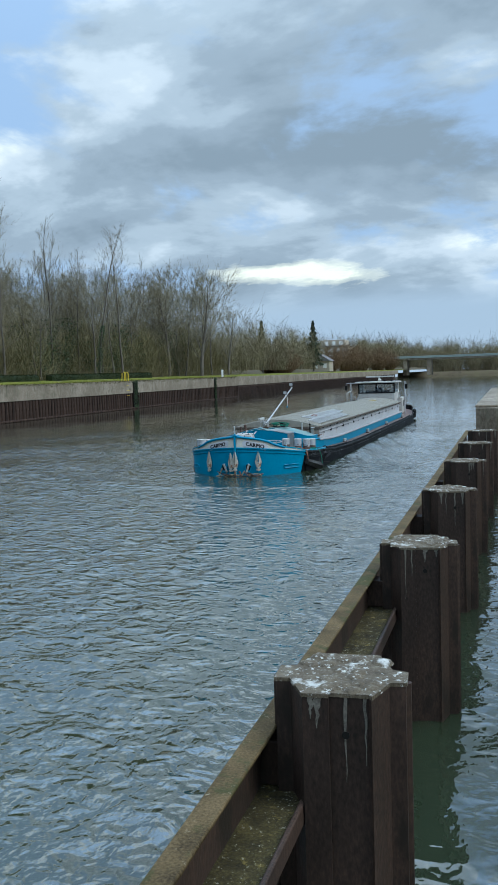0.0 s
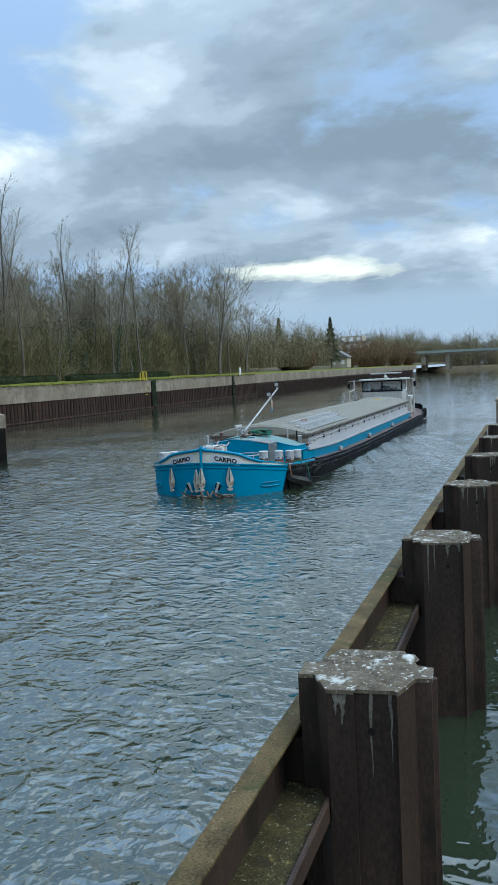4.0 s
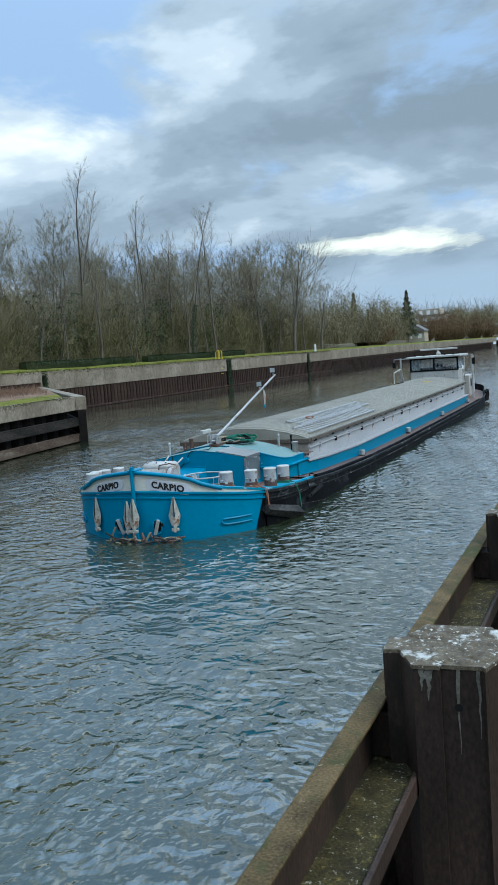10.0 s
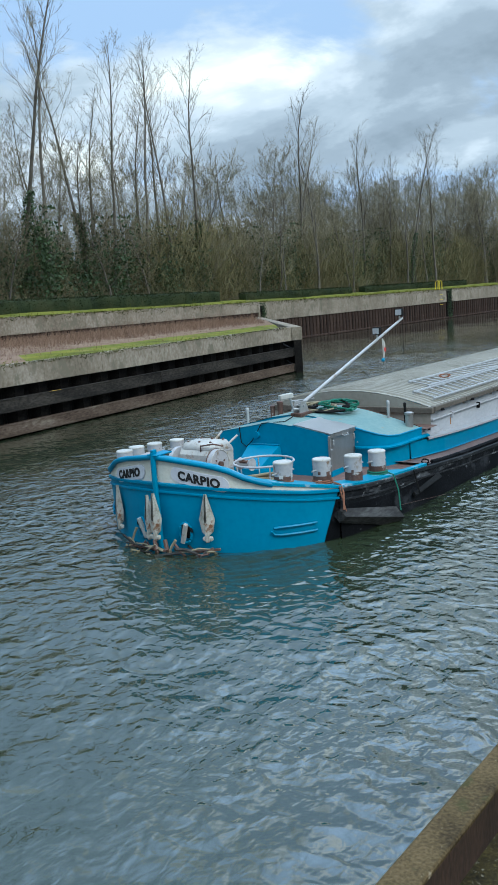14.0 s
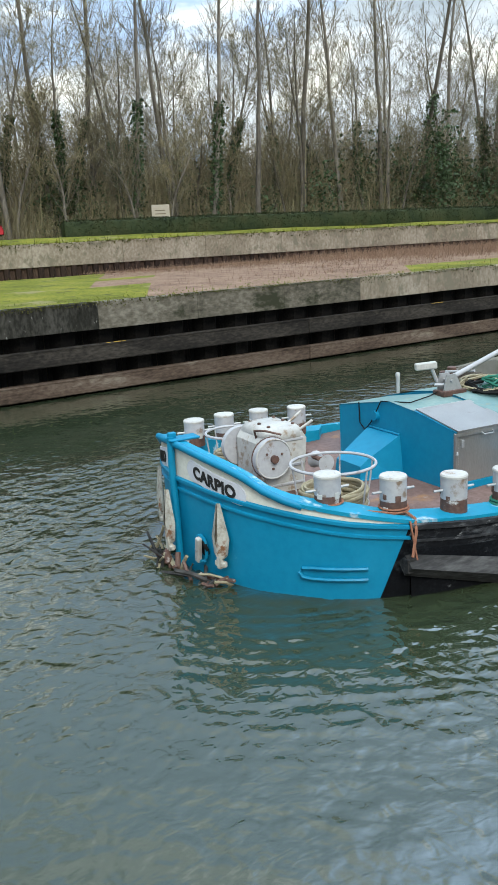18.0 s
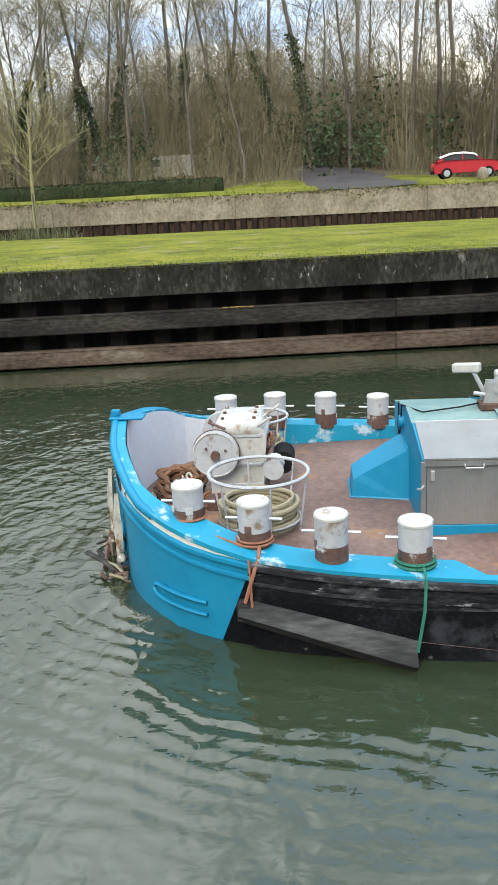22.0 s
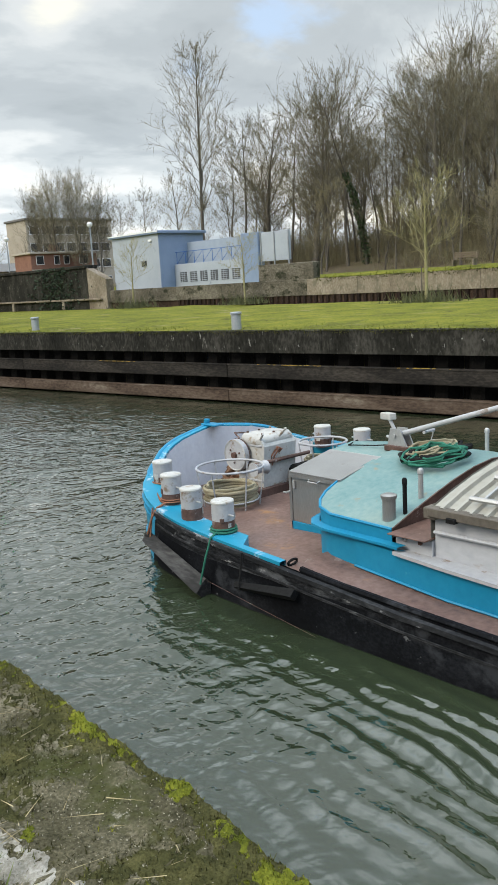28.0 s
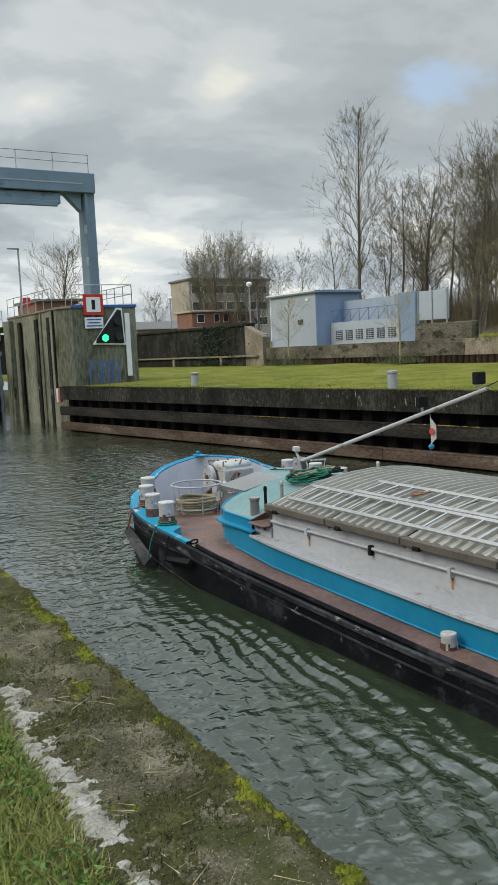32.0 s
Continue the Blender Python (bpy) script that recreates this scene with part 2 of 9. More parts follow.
def water_material():
    m = bpy.data.materials.new("canal_water")
    m.use_nodes = True
    t = m.node_tree
    ln = t.links.new
    bs = t.nodes["Principled BSDF"]
    bs.inputs["Base Color"].default_value = (0.026, 0.036, 0.0185, 1)
    bs.inputs["Roughness"].default_value = 0.03
    bs.inputs["IOR"].default_value = 1.6
    # a second gloss that counts at low angles
    bs.inputs["Coat Weight"].default_value, bs.inputs["Coat IOR"].default_value, bs.inputs["Coat Roughness"].default_value = 0.9, 1.33, 0.05
    geo = t.nodes.new("ShaderNodeNewGeometry")
    sepp = t.nodes.new("ShaderNodeSeparateXYZ")
    ln(geo.outputs["Position"], sepp.inputs[0])
    def ramp_of(axis, a, b, lo, hi):
        r = t.nodes.new("ShaderNodeMapRange"); r.interpolation_type = "SMOOTHSTEP"
        r.inputs["From Min"].default_value, r.inputs["From Max"].default_value = a, b
        r.inputs["To Min"].default_value, r.inputs["To Max"].default_value = lo, hi
        ln(axis, r.inputs["Value"])
        return r.outputs[0]

    def pair(kind, a, b):
        m = t.nodes.new("ShaderNodeMath"); m.operation = kind
        ln(a, m.inputs[0]); ln(b, m.inputs[1])
        return m.outputs[0]

    # smooth in the lock approach, most of all beside the near quay; open to the wind up the canal
    x_, y_ = sepp.outputs[0], sepp.outputs[1]
    open_canal = ramp_of(y_, 0.5, 9.0, 0.0, 1.0)
    approach = ramp_of(x_, -9.5, -5.0, 0.55, 0.30)
    calm = pair("MAXIMUM", open_canal, pair("MAXIMUM", approach, pair("MAXIMUM", ramp_of(y_, -6.0, -2.5, 0.62, 0.0), ramp_of(y_, -20.0, -9.0, 1.0, 0.0))))
    # sheltered water under the island's wall and behind the piles
    shelter = pair("MAXIMUM", ramp_of(x_, -19.0, -13.0, 0.30, 1.0), ramp_of(y_, 12.0, 24.0, 0.0, 1.0))
    shelter = pair("MULTIPLY", shelter, ramp_of(x_, -1.7, -1.0, 1.0, 0.3))
    puff = t.nodes.new("ShaderNodeTexNoise")
    puff.inputs["Scale"].default_value, puff.inputs["Detail"].default_value = 0.16, 3.0
    ln(geo.outputs["Position"], puff.inputs["Vector"])
    calm = pair("MULTIPLY", calm, ramp_of(y_, 14.0, 80.0, 1.0, 0.12))
    wind = pair("MULTIPLY", pair("MULTIPLY", calm, shelter), ramp_of(puff.outputs["Fac"], 0.35, 0.65, 0.6, 1.25))
    # ripples too fine to tell apart far up the canal
    ln(ramp_of(y_, 6.0, 50.0, 0.03, 0.06), bs.inputs["Roughness"])
    last = None
    for scale, strength, stretch, dist, detail in ((1.6, 0.26, (1.0, 0.7, 1), 0.24, 1.0), (4.2, 0.95, (0.75, 1.0, 1), 0.085, 1.5), (11.0, 0.65, (1.0, 0.6, 1), 0.03, 1.5)):
        mp = t.nodes.new("ShaderNodeMapping")
        mp.inputs["Scale"].default_value = stretch
        mp.inputs["Rotation"].default_value = (0, 0, 0.5)
        ln(geo.outputs["Position"], mp.inputs[0])
        n = t.nodes.new("ShaderNodeTexNoise")
        n.inputs["Scale"].default_value, n.inputs["Detail"].default_value = scale, detail
        n.inputs["Distortion"].default_value = 0.5
        ln(mp.outputs[0], n.inputs["Vector"])
        b = t.nodes.new("ShaderNodeBump")
        b.inputs["Strength"].default_value, b.inputs["Distance"].default_value = strength, dist
        ln(n.outputs["Fac"], b.inputs["Height"])
        gust = t.nodes.new("ShaderNodeMath"); gust.operation = "MULTIPLY"; gust.inputs[1].default_value = strength
        ln(wind, gust.inputs[0]); ln(gust.outputs[0], b.inputs["Strength"])
        if last:
            ln(last.outputs[0], b.inputs["Normal"])
        last = b
    ln(last.outputs[0], bs.inputs["Normal"]); ln(last.outputs[0], bs.inputs["Coat Normal"])
    return m


WATER = water_material()
PILE_RUST = surface("pile_rust", [(0.015, 0.0115, 0.0095), (0.040, 0.026, 0.020), (0.076, 0.046, 0.033)], (0.5, 0.75), 1.3, 46, 0.3, stretch=(1, 1, 0.42), stain=((0.022, 0.017, 0.013), 2.2, 0.55), stain2=((0.20, 0.19, 0.16), 5.0, 0.685), spec=0.25)
PILE_TOP = surface("pile_top", [(0.05, 0.038, 0.024), (0.105, 0.083, 0.056), (0.17, 0.142, 0.10)], (0.8, 1), 9, 70, 0.9, stain=((0.46, 0.45, 0.41), 7.0, 0.565), stain2=((0.60, 0.60, 0.56), 26.0, 0.58))
DROPPINGS = surface("droppings", [(0.07, 0.06, 0.047), (0.20, 0.185, 0.155)], (0.8, 1), 14, 60, 0.3)
RAIL_RUST = surface("rail_rust", [(0.03, 0.02, 0.009), (0.095, 0.066, 0.03), (0.175, 0.122, 0.062)], (0.7, 0.95), 3.2, 60, 0.7, stain=((0.05, 0.05, 0.018), 3.5, 0.54), stain2=((0.30, 0.25, 0.17), 17.0, 0.64), spec=0.15)
MOSSY_STEEL = surface("mossy_steel", [(0.012, 0.010, 0.005), (0.042, 0.033, 0.011), (0.10, 0.078, 0.026)], (0.85, 1), 5, 60, 1.0, stain=((0.17, 0.13, 0.035), 14.0, 0.60), stain2=((0.34, 0.32, 0.25), 34.0, 0.60))
OLD_CONCRETE = surface("old_concrete", [(0.125, 0.10, 0.071), (0.225, 0.188, 0.143), (0.335, 0.292, 0.235)], (0.8, 1), 0.6, 11, 0.5, stretch=(1, 0.75, 0.55), stain=((0.16, 0.14, 0.102), 2.6, 0.53), stain2=((0.095, 0.086, 0.06), 4.0, 0.64), spec=0.15, world_space=True)
DARK_CONCRETE = surface("dark_concrete", [(0.008, 0.008, 0.0065), (0.023, 0.022, 0.018), (0.065, 0.061, 0.052)], (0.8, 1), 0.9, 11, 0.5, stretch=(1, 1, 0.5), stain=((0.20, 0.19, 0.165), 1.2, 0.65), stain2=((0.36, 0.35, 0.32), 7.0, 0.635), spec=0.08, world_space=True)
GATE_CONCRETE = surface("gate_concrete", [(0.07, 0.074, 0.046), (0.17, 0.168, 0.122), (0.27, 0.262, 0.205)], (0.8, 1), 0.5, 8, 0.4, stretch=(1, 1, 0.3), stain=((0.05, 0.056, 0.027), 0.9, 0.55), stain2=((0.12, 0.125, 0.05), 1.6, 0.60), spec=0.15, world_space=True)
QUAY = surface("quay_concrete", [(0.028, 0.026, 0.013), (0.085, 0.075, 0.045), (0.20, 0.175, 0.12)], (0.9, 1), 5.0, 90, 1.0, stain=((0.048, 0.05, 0.017), 2.4, 0.51), stain2=((0.34, 0.31, 0.25), 6.0, 0.64), spec=0.1, world_space=True)
BARE_STRIP = surface("pale_mortar", [(0.15, 0.135, 0.105), (0.27, 0.25, 0.21), (0.44, 0.42, 0.37)], (0.9, 1), 9, 90, 0.9, stain=((0.095, 0.083, 0.053), 7.0, 0.53), spec=0.1, world_space=True)
CAP_CONCRETE = surface("cap_concrete", [(0.045, 0.041, 0.03), (0.115, 0.102, 0.079), (0.22, 0.198, 0.16)], (0.8, 1), 0.8, 11, 0.5, stretch=(1, 0.5, 0.9), stain=((0.035, 0.036, 0.022), 1.4, 0.54), stain2=((0.27, 0.25, 0.21), 1.8, 0.66), spec=0.1, world_space=True)
SHEET = surface("rusty_sheet_pile", [(0.012, 0.008, 0.0065), (0.033, 0.020, 0.015), (0.066, 0.045, 0.034)], (0.7, 0.95), 2, 14, 0.4, stretch=(1, 1, 0.3), stain=((0.24, 0.205, 0.165), 2.6, 0.65), vary=0.4, spec=0.15)
BLACK_SHEET = surface("dark_sheet_pile", [(0.004, 0.004, 0.004), (0.010, 0.009, 0.008), (0.022, 0.019, 0.016)], (0.7, 0.95), 2, 14, 0.4, vary=0.3, spec=0.08)
BEAM = surface("fender_beam", [(0.007, 0.0065, 0.006), (0.024, 0.021, 0.018), (0.06, 0.052, 0.043)], (0.7, 0.95), 1.3, 18, 0.4, stretch=(1, 0.3, 1), stain=((0.15, 0.135, 0.115), 1.6, 0.65), spec=0.12)
BEAM_LOW = surface("fender_beam_low", [(0.028, 0.021, 0.016), (0.085, 0.06, 0.045), (0.15, 0.118, 0.092)], (0.7, 0.95), 1.3, 18, 0.4, stretch=(1, 0.3, 1), stain=((0.22, 0.19, 0.15), 1.6, 0.6), spec=0.08)
LICHEN = surface("yellow_lichen", [(0.28, 0.17, 0.03), (0.46, 0.29, 0.05)], (0.9, 1), 8, 40, 0.4)
GRASS = surface("grass", [(0.045, 0.052, 0.010), (0.13, 0.136, 0.018), (0.215, 0.195, 0.034)], (0.9, 1), 0.5, 7, 0.9, stain=((0.20, 0.175, 0.085), 0.45, 0.58), stain2=((0.07, 0.075, 0.02), 1.1, 0.57), spec=0.1, world_space=True)
REED = surface("dry_reed", [(0.10, 0.064, 0.043), (0.19, 0.122, 0.084), (0.27, 0.19, 0.135)], (0.9, 1), 1.0, 12, 0.8, spec=0.1, world_space=True)
EARTH = surface("woodland_floor", [(0.06, 0.05, 0.03), (0.11, 0.085, 0.055), (0.1, 0.1, 0.045)], (0.9, 1), 0.25, 5, 0.8, spec=0.1, world_space=True)
BARK = surface("bark", [(0.065, 0.056, 0.046), (0.125, 0.11, 0.092), (0.19, 0.17, 0.145)], (0.85, 1), 1.5, 9, 0.5, stretch=(1, 1, 0.3), spec=0.15, vary=0.3)
TWIG = surface("twigs", [(0.138, 0.12, 0.08), (0.215, 0.19, 0.13)], (0.85, 1), 0.5, 4, 0, spec=0.1, vary=0.3)
YOUNG_TWIG = surface("olive_twigs", [(0.22, 0.20, 0.10), (0.33, 0.30, 0.155)], (0.85, 1), 0.5, 4, 0, spec=0.2)
BRUSH = surface("brushwood", [(0.118, 0.100, 0.062), (0.19, 0.162, 0.10), (0.20, 0.185, 0.10)], (0.9, 1), 0.14, 1.5, 0, spec=0.1, world_space=True)
OLIVE_BRUSH = surface("olive_brushwood", [(0.105, 0.094, 0.048), (0.17, 0.15, 0.076), (0.21, 0.175, 0.095)], (0.9, 1), 0.2, 1.8, 0, spec=0.1, world_space=True)
YOUNG_GROWTH = surface("young_growth", [(0.13, 0.105, 0.07), (0.205, 0.168, 0.115), (0.215, 0.19, 0.115)], (0.9, 1), 0.16, 1.5, 0, spec=0.1, world_space=True)
RED_BRUSH = surface("red_brushwood", [(0.12, 0.08, 0.047), (0.19, 0.127, 0.073)], (0.9, 1), 0.14, 1.5, 0, spec=0.1, world_space=True)
WALL_MOSS = surface("wall_moss", [(0.022, 0.025, 0.008), (0.055, 0.056, 0.015), (0.11, 0.10, 0.026)], (0.9, 1), 0.8, 6, 0, spec=0.1, world_space=True)
LEAF = surface("dark_leaves", [(0.018, 0.035, 0.014), (0.035, 0.06, 0.022), (0.05, 0.08, 0.03)], (0.5, 0.8), 0.8, 6, 0, spec=0.3)
HEDGE = surface("hedge_leaves", [(0.012, 0.019, 0.009), (0.027, 0.037, 0.015), (0.05, 0.05, 0.024)], (0.6, 0.9), 0.7, 9, 0, spec=0.1)
FIR = surface("fir_needles", [(0.022, 0.038, 0.024), (0.045, 0.065, 0.038)], (0.7, 0.9), 0.8, 6, 0, spec=0.2)

# ---- geometry helpers ----


class Geo:
    """Collects vertices and faces of one mesh."""

    def __init__(self):
        self.v, self.f = [], []

    def add(self, verts, faces):
        n = len(self.v)
        self.v += [tuple(p) for p in verts]
        self.f += [tuple(i + n for i in q) for q in faces]
        return self

    def box(self, x0, x1, y0, y1, z0, z1, c=0.0, m=None):
        """A box, with chamfered edges where c is given."""
        if c <= 0:
            vs = [(x, y, z) for x in (x0, x1) for y in (y0, y1) for z in (z0, z1)]
            fs = [(0, 1, 3, 2), (4, 6, 7, 5), (0, 4, 5, 1), (2, 3, 7, 6), (0, 2, 6, 4), (1, 5, 7, 3)]
        else:
            vs, idx = [], {}
            for i, x in enumerate((x0, x1)):
                for j, y in enumerate((y0, y1)):
                    for k, z in enumerate((z0, z1)):
                        sx, sy, sz = (c, -c)[i], (c, -c)[j], (c, -c)[k]
                        for a, p in enumerate(((x, y + sy, z + sz), (x + sx, y, z + sz), (x + sx, y + sy, z))):
                            idx[i, j, k, a] = len(vs)
                            vs.append(p)
            g = idx
            fs = []
            for i in (0, 1):
                q = [g[i, 0, 0, 0], g[i, 0, 1, 0], g[i, 1, 1, 0], g[i, 1, 0, 0]]
                fs.append(tuple(q if i == 0 else q[::-1]))
                q = [g[0, i, 0, 1], g[1, i, 0, 1], g[1, i, 1, 1], g[0, i, 1, 1]]
                fs.append(tuple(q if i == 0 else q[::-1]))
                q = [g[0, 0, i, 2], g[0, 1, i, 2], g[1, 1, i, 2], g[1, 0, i, 2]]
                fs.append(tuple(q if i == 0 else q[::-1]))
            for i in (0, 1):
                for j in (0, 1):
                    s = 1 if i == j else -1
                    fs.append(tuple([g[i, j, 0, 0], g[i, j, 0, 1], g[i, j, 1, 1], g[i, j, 1, 0]][::s]))
                    fs.append(tuple([g[i, 0, j, 0], g[i, 1, j, 0], g[i, 1, j, 2], g[i, 0, j, 2]][::s]))
                    fs.append(tuple([g[0, i, j, 1], g[0, i, j, 2], g[1, i, j, 2], g[1, i, j, 1]][::s]))
                    for k in (0, 1):
                        fs.append((g[i, j, k, 0], g[i, j, k, 1], g[i, j, k, 2]))
        if m is not None:
            vs = [m @ Vector(p) for p in vs]
        return self.add(vs, fs)

    def tube(self, pts, r, n=8, caps=True, radii=None):
        """A round bar along pts."""
        pts = [Vector(p) for p in pts]
        rings = []
        for i, p in enumerate(pts):
            d = (pts[min(i + 1, len(pts) - 1)] - pts[max(i - 1, 0)]).normalized()
            a = d.cross(Vector((0, 0, 1)) if abs(d.z) < 0.9 else Vector((1, 0, 0))).normalized()
            b = d.cross(a)
            rr = radii[i] if radii else r
            rings.append([p + (a * math.cos(2 * math.pi * k / n) + b * math.sin(2 * math.pi * k / n)) * rr for k in range(n)])
        fs = [(i * n + k, i * n + (k + 1) % n, (i + 1) * n + (k + 1) % n, (i + 1) * n + k) for i in range(len(pts) - 1) for k in range(n)]
        if caps:
            fs += [tuple(range(n))[::-1], tuple(range((len(pts) - 1) * n, len(pts) * n))]
        return self.add([q for ring in rings for q in ring], fs)

    def lathe(self, x, y, prof, n=16):
        """Turned about the upright axis at x, y; prof: (radius, z) from below."""
        vs = [(x + r * math.cos(2 * math.pi * k / n), y + r * math.sin(2 * math.pi * k / n), z) for r, z in prof for k in range(n)]
        fs = [(i * n + k, i * n + (k + 1) % n, (i + 1) * n + (k + 1) % n, (i + 1) * n + k) for i in range(len(prof) - 1) for k in range(n)]
        fs += [tuple(range(n))[::-1], tuple(range((len(prof) - 1) * n, len(prof) * n))]
        return self.add(vs, fs)

    def ring(self, c, rx, ry, r, n=24, k=6, tilt=None):
        pts = [Vector((rx * math.cos(a), ry * math.sin(a), 0)) for a in (2 * math.pi * i / n for i in range(n + 1))]
        if tilt is not None:
            pts = [tilt @ p for p in pts]
        return self.tube([Vector(c) + p for p in pts], r, k, False)

    def prism(self, outline, z0, z1):
        """An upright prism on a plan outline (anticlockwise)."""
        n = len(outline)
        vs = [(x, y, z0) for x, y in outline] + [(x, y, z1) for x, y in outline]
        fs = [(i, (i + 1) % n, n + (i + 1) % n, n + i) for i in range(n)]
        return self.add(vs, fs + [tuple(range(n))[::-1], tuple(range(n, 2 * n))])

    def sheet(self, rows):
        """A skin over rows of points of equal length."""
        n = len(rows[0])
        return self.add([p for r in rows for p in r], [(i * n + k, i * n + k + 1, (i + 1) * n + k + 1, (i + 1) * n + k) for i in range(len(rows) - 1) for k in range(n - 1)])

    def data(self, name, mat, smooth=None):
        me = bpy.data.meshes.new(name)
        me.from_pydata(self.v, [], self.f)
        if mat:
            me.materials.append(mat)
        if smooth is not None:
            me.polygons.foreach_set("use_smooth", [True] * len(me.polygons))
            if smooth < 180:
                me.set_sharp_from_angle(angle=radians(smooth))
        return me


def np_mesh(name, verts, faces, mat, smooth=False):
    """A mesh from arrays; faces all of one size."""
    me = bpy.data.meshes.new(name)
    k = faces.shape[1]
    me.vertices.add(len(verts)); me.loops.add(faces.size); me.polygons.add(len(faces))
    me.vertices.foreach_set("co", verts.astype(np.float32).ravel())
    me.loops.foreach_set("vertex_index", faces.astype(np.int32).ravel())
    me.polygons.foreach_set("loop_start", np.arange(0, faces.size, k, dtype=np.int32))
    me.polygons.foreach_set("use_smooth", np.full(len(faces), smooth))
    me.update(calc_edges=True)
    me.validate()
    me.materials.append(mat)
    return me


def thing(name, label, category, m=None, group="", kind="", mesh=None):
    ob = new(name, mesh)
    if m is not None:
        ob.matrix_world = m
    return tagged(ob, label, category, group, kind)


def part(name, geo, mat, parent, label="", smooth=None, m=None):
    """One mesh object under a thing or part; geo: a Geo or ready mesh data."""
    ob = new(name, geo if isinstance(geo, bpy.types.Mesh) else geo.data(name, mat, smooth))
    ob.parent = parent
    if m is not None:
        ob.matrix_basis = m
    if label:
        ob["label"] = label
    return ob


def bars(p0, p1, r0, r1, rng, sides=3):
    """Tapered bars between point arrays, as open 3-sided prisms."""
    d = p1 - p0
    d /= np.linalg.norm(d, axis=1, keepdims=True) + 1e-9
    ref = np.where(np.abs(d[:, 2:3]) < 0.9, np.array([[0.0, 0, 1]]), np.array([[1.0, 0, 0]]))
    a = np.cross(d, ref); a /= np.linalg.norm(a, axis=1, keepdims=True) + 1e-9
    b = np.cross(d, a)
    n = len(p0)
    v = np.zeros((n, 2 * sides, 3))
    ph = rng.uniform(0, 6.28, n)[:, None]
    for k in range(sides):
        an = ph + 2 * np.pi * k / sides
        o = a * np.cos(an) + b * np.sin(an)
        v[:, k] = p0 + o * np.reshape(r0, (-1, 1))
        v[:, sides + k] = p1 + o * np.reshape(r1, (-1, 1))
    base = (np.arange(n) * 2 * sides)[:, None]
    f = np.concatenate([base + np.array([[k, (k + 1) % sides, sides + (k + 1) % sides, sides + k]]) for k in range(sides)], 0)
    return v.reshape(-1, 3), f


def slivers(p0, p1, w, rng):
    """Twigs: a thin pointed triangle each, turned at random."""
    d = p1 - p0
    o = np.cross(d, rng.normal(size=d.shape)); o /= np.linalg.norm(o, axis=1, keepdims=True) + 1e-9
    w = np.reshape(w, (-1, 1)) if np.ndim(w) else w
    v = np.stack([p0 - o * w, p0 + o * w, p1], 1).reshape(-1, 3)
    return v, np.arange(len(p0) * 3).reshape(-1, 3)


def leaves(p, size, rng):
    """Small four-sided leaves at points, turned at random."""
    n = len(p)
    a = rng.normal(size=(n, 3)); a /= np.linalg.norm(a, axis=1, keepdims=True)
    b = np.cross(a, rng.normal(size=(n, 3))); b /= np.linalg.norm(b, axis=1, keepdims=True)
    s = size * rng.uniform(0.6, 1.3, (n, 1))
    v = np.stack([p - a * s, p - b * s * 0.6, p + a * s, p + b * s * 0.6], 1).reshape(-1, 3)
    return v, np.arange(n * 4).reshape(-1, 4)


def plan_x(y):
    """The front line of the island's quay."""
    return -20.87 - 0.1307 * y


def wall_x(y):
    """The front of the west bank's wall."""
    return -46.15 + 0.0031 * y


def wall_top(y):
    return 3.95 if y < 25 else (3.95 - 0.4 * min(1.0, (y - 25) / 50))

# ---- ground, water and quays ----


def rise(u, y):
    """Height of the west bank above the wall's top, u metres behind its front."""
    s = lambda a, b, q: (lambda k: k * k * (3 - 2 * k))(min(1.0, max(0.0, (q - a) / (b - a))))
    hill = s(14, 46, u) * (1.0 + 6.5 * s(12, -22, y) * s(-78, -46, y))
    ramp = 0.95 * s(9, 19, u) * s(-10, -4, y) * s(11, 5, y)
    return 0.35 * s(2, 7, u) + ramp + hill + 10 * s(60, 260, u) * s(-60, -10, y)


def bank_z(x, y):
    """The west bank's ground with its small unevenness."""
    u = wall_x(y) - x
    return wall_top(y) + rise(u, y) + (0.12 * noise.noise(Vector((u * 0.3, y * 0.3, 1))) if u > 2 else 0)


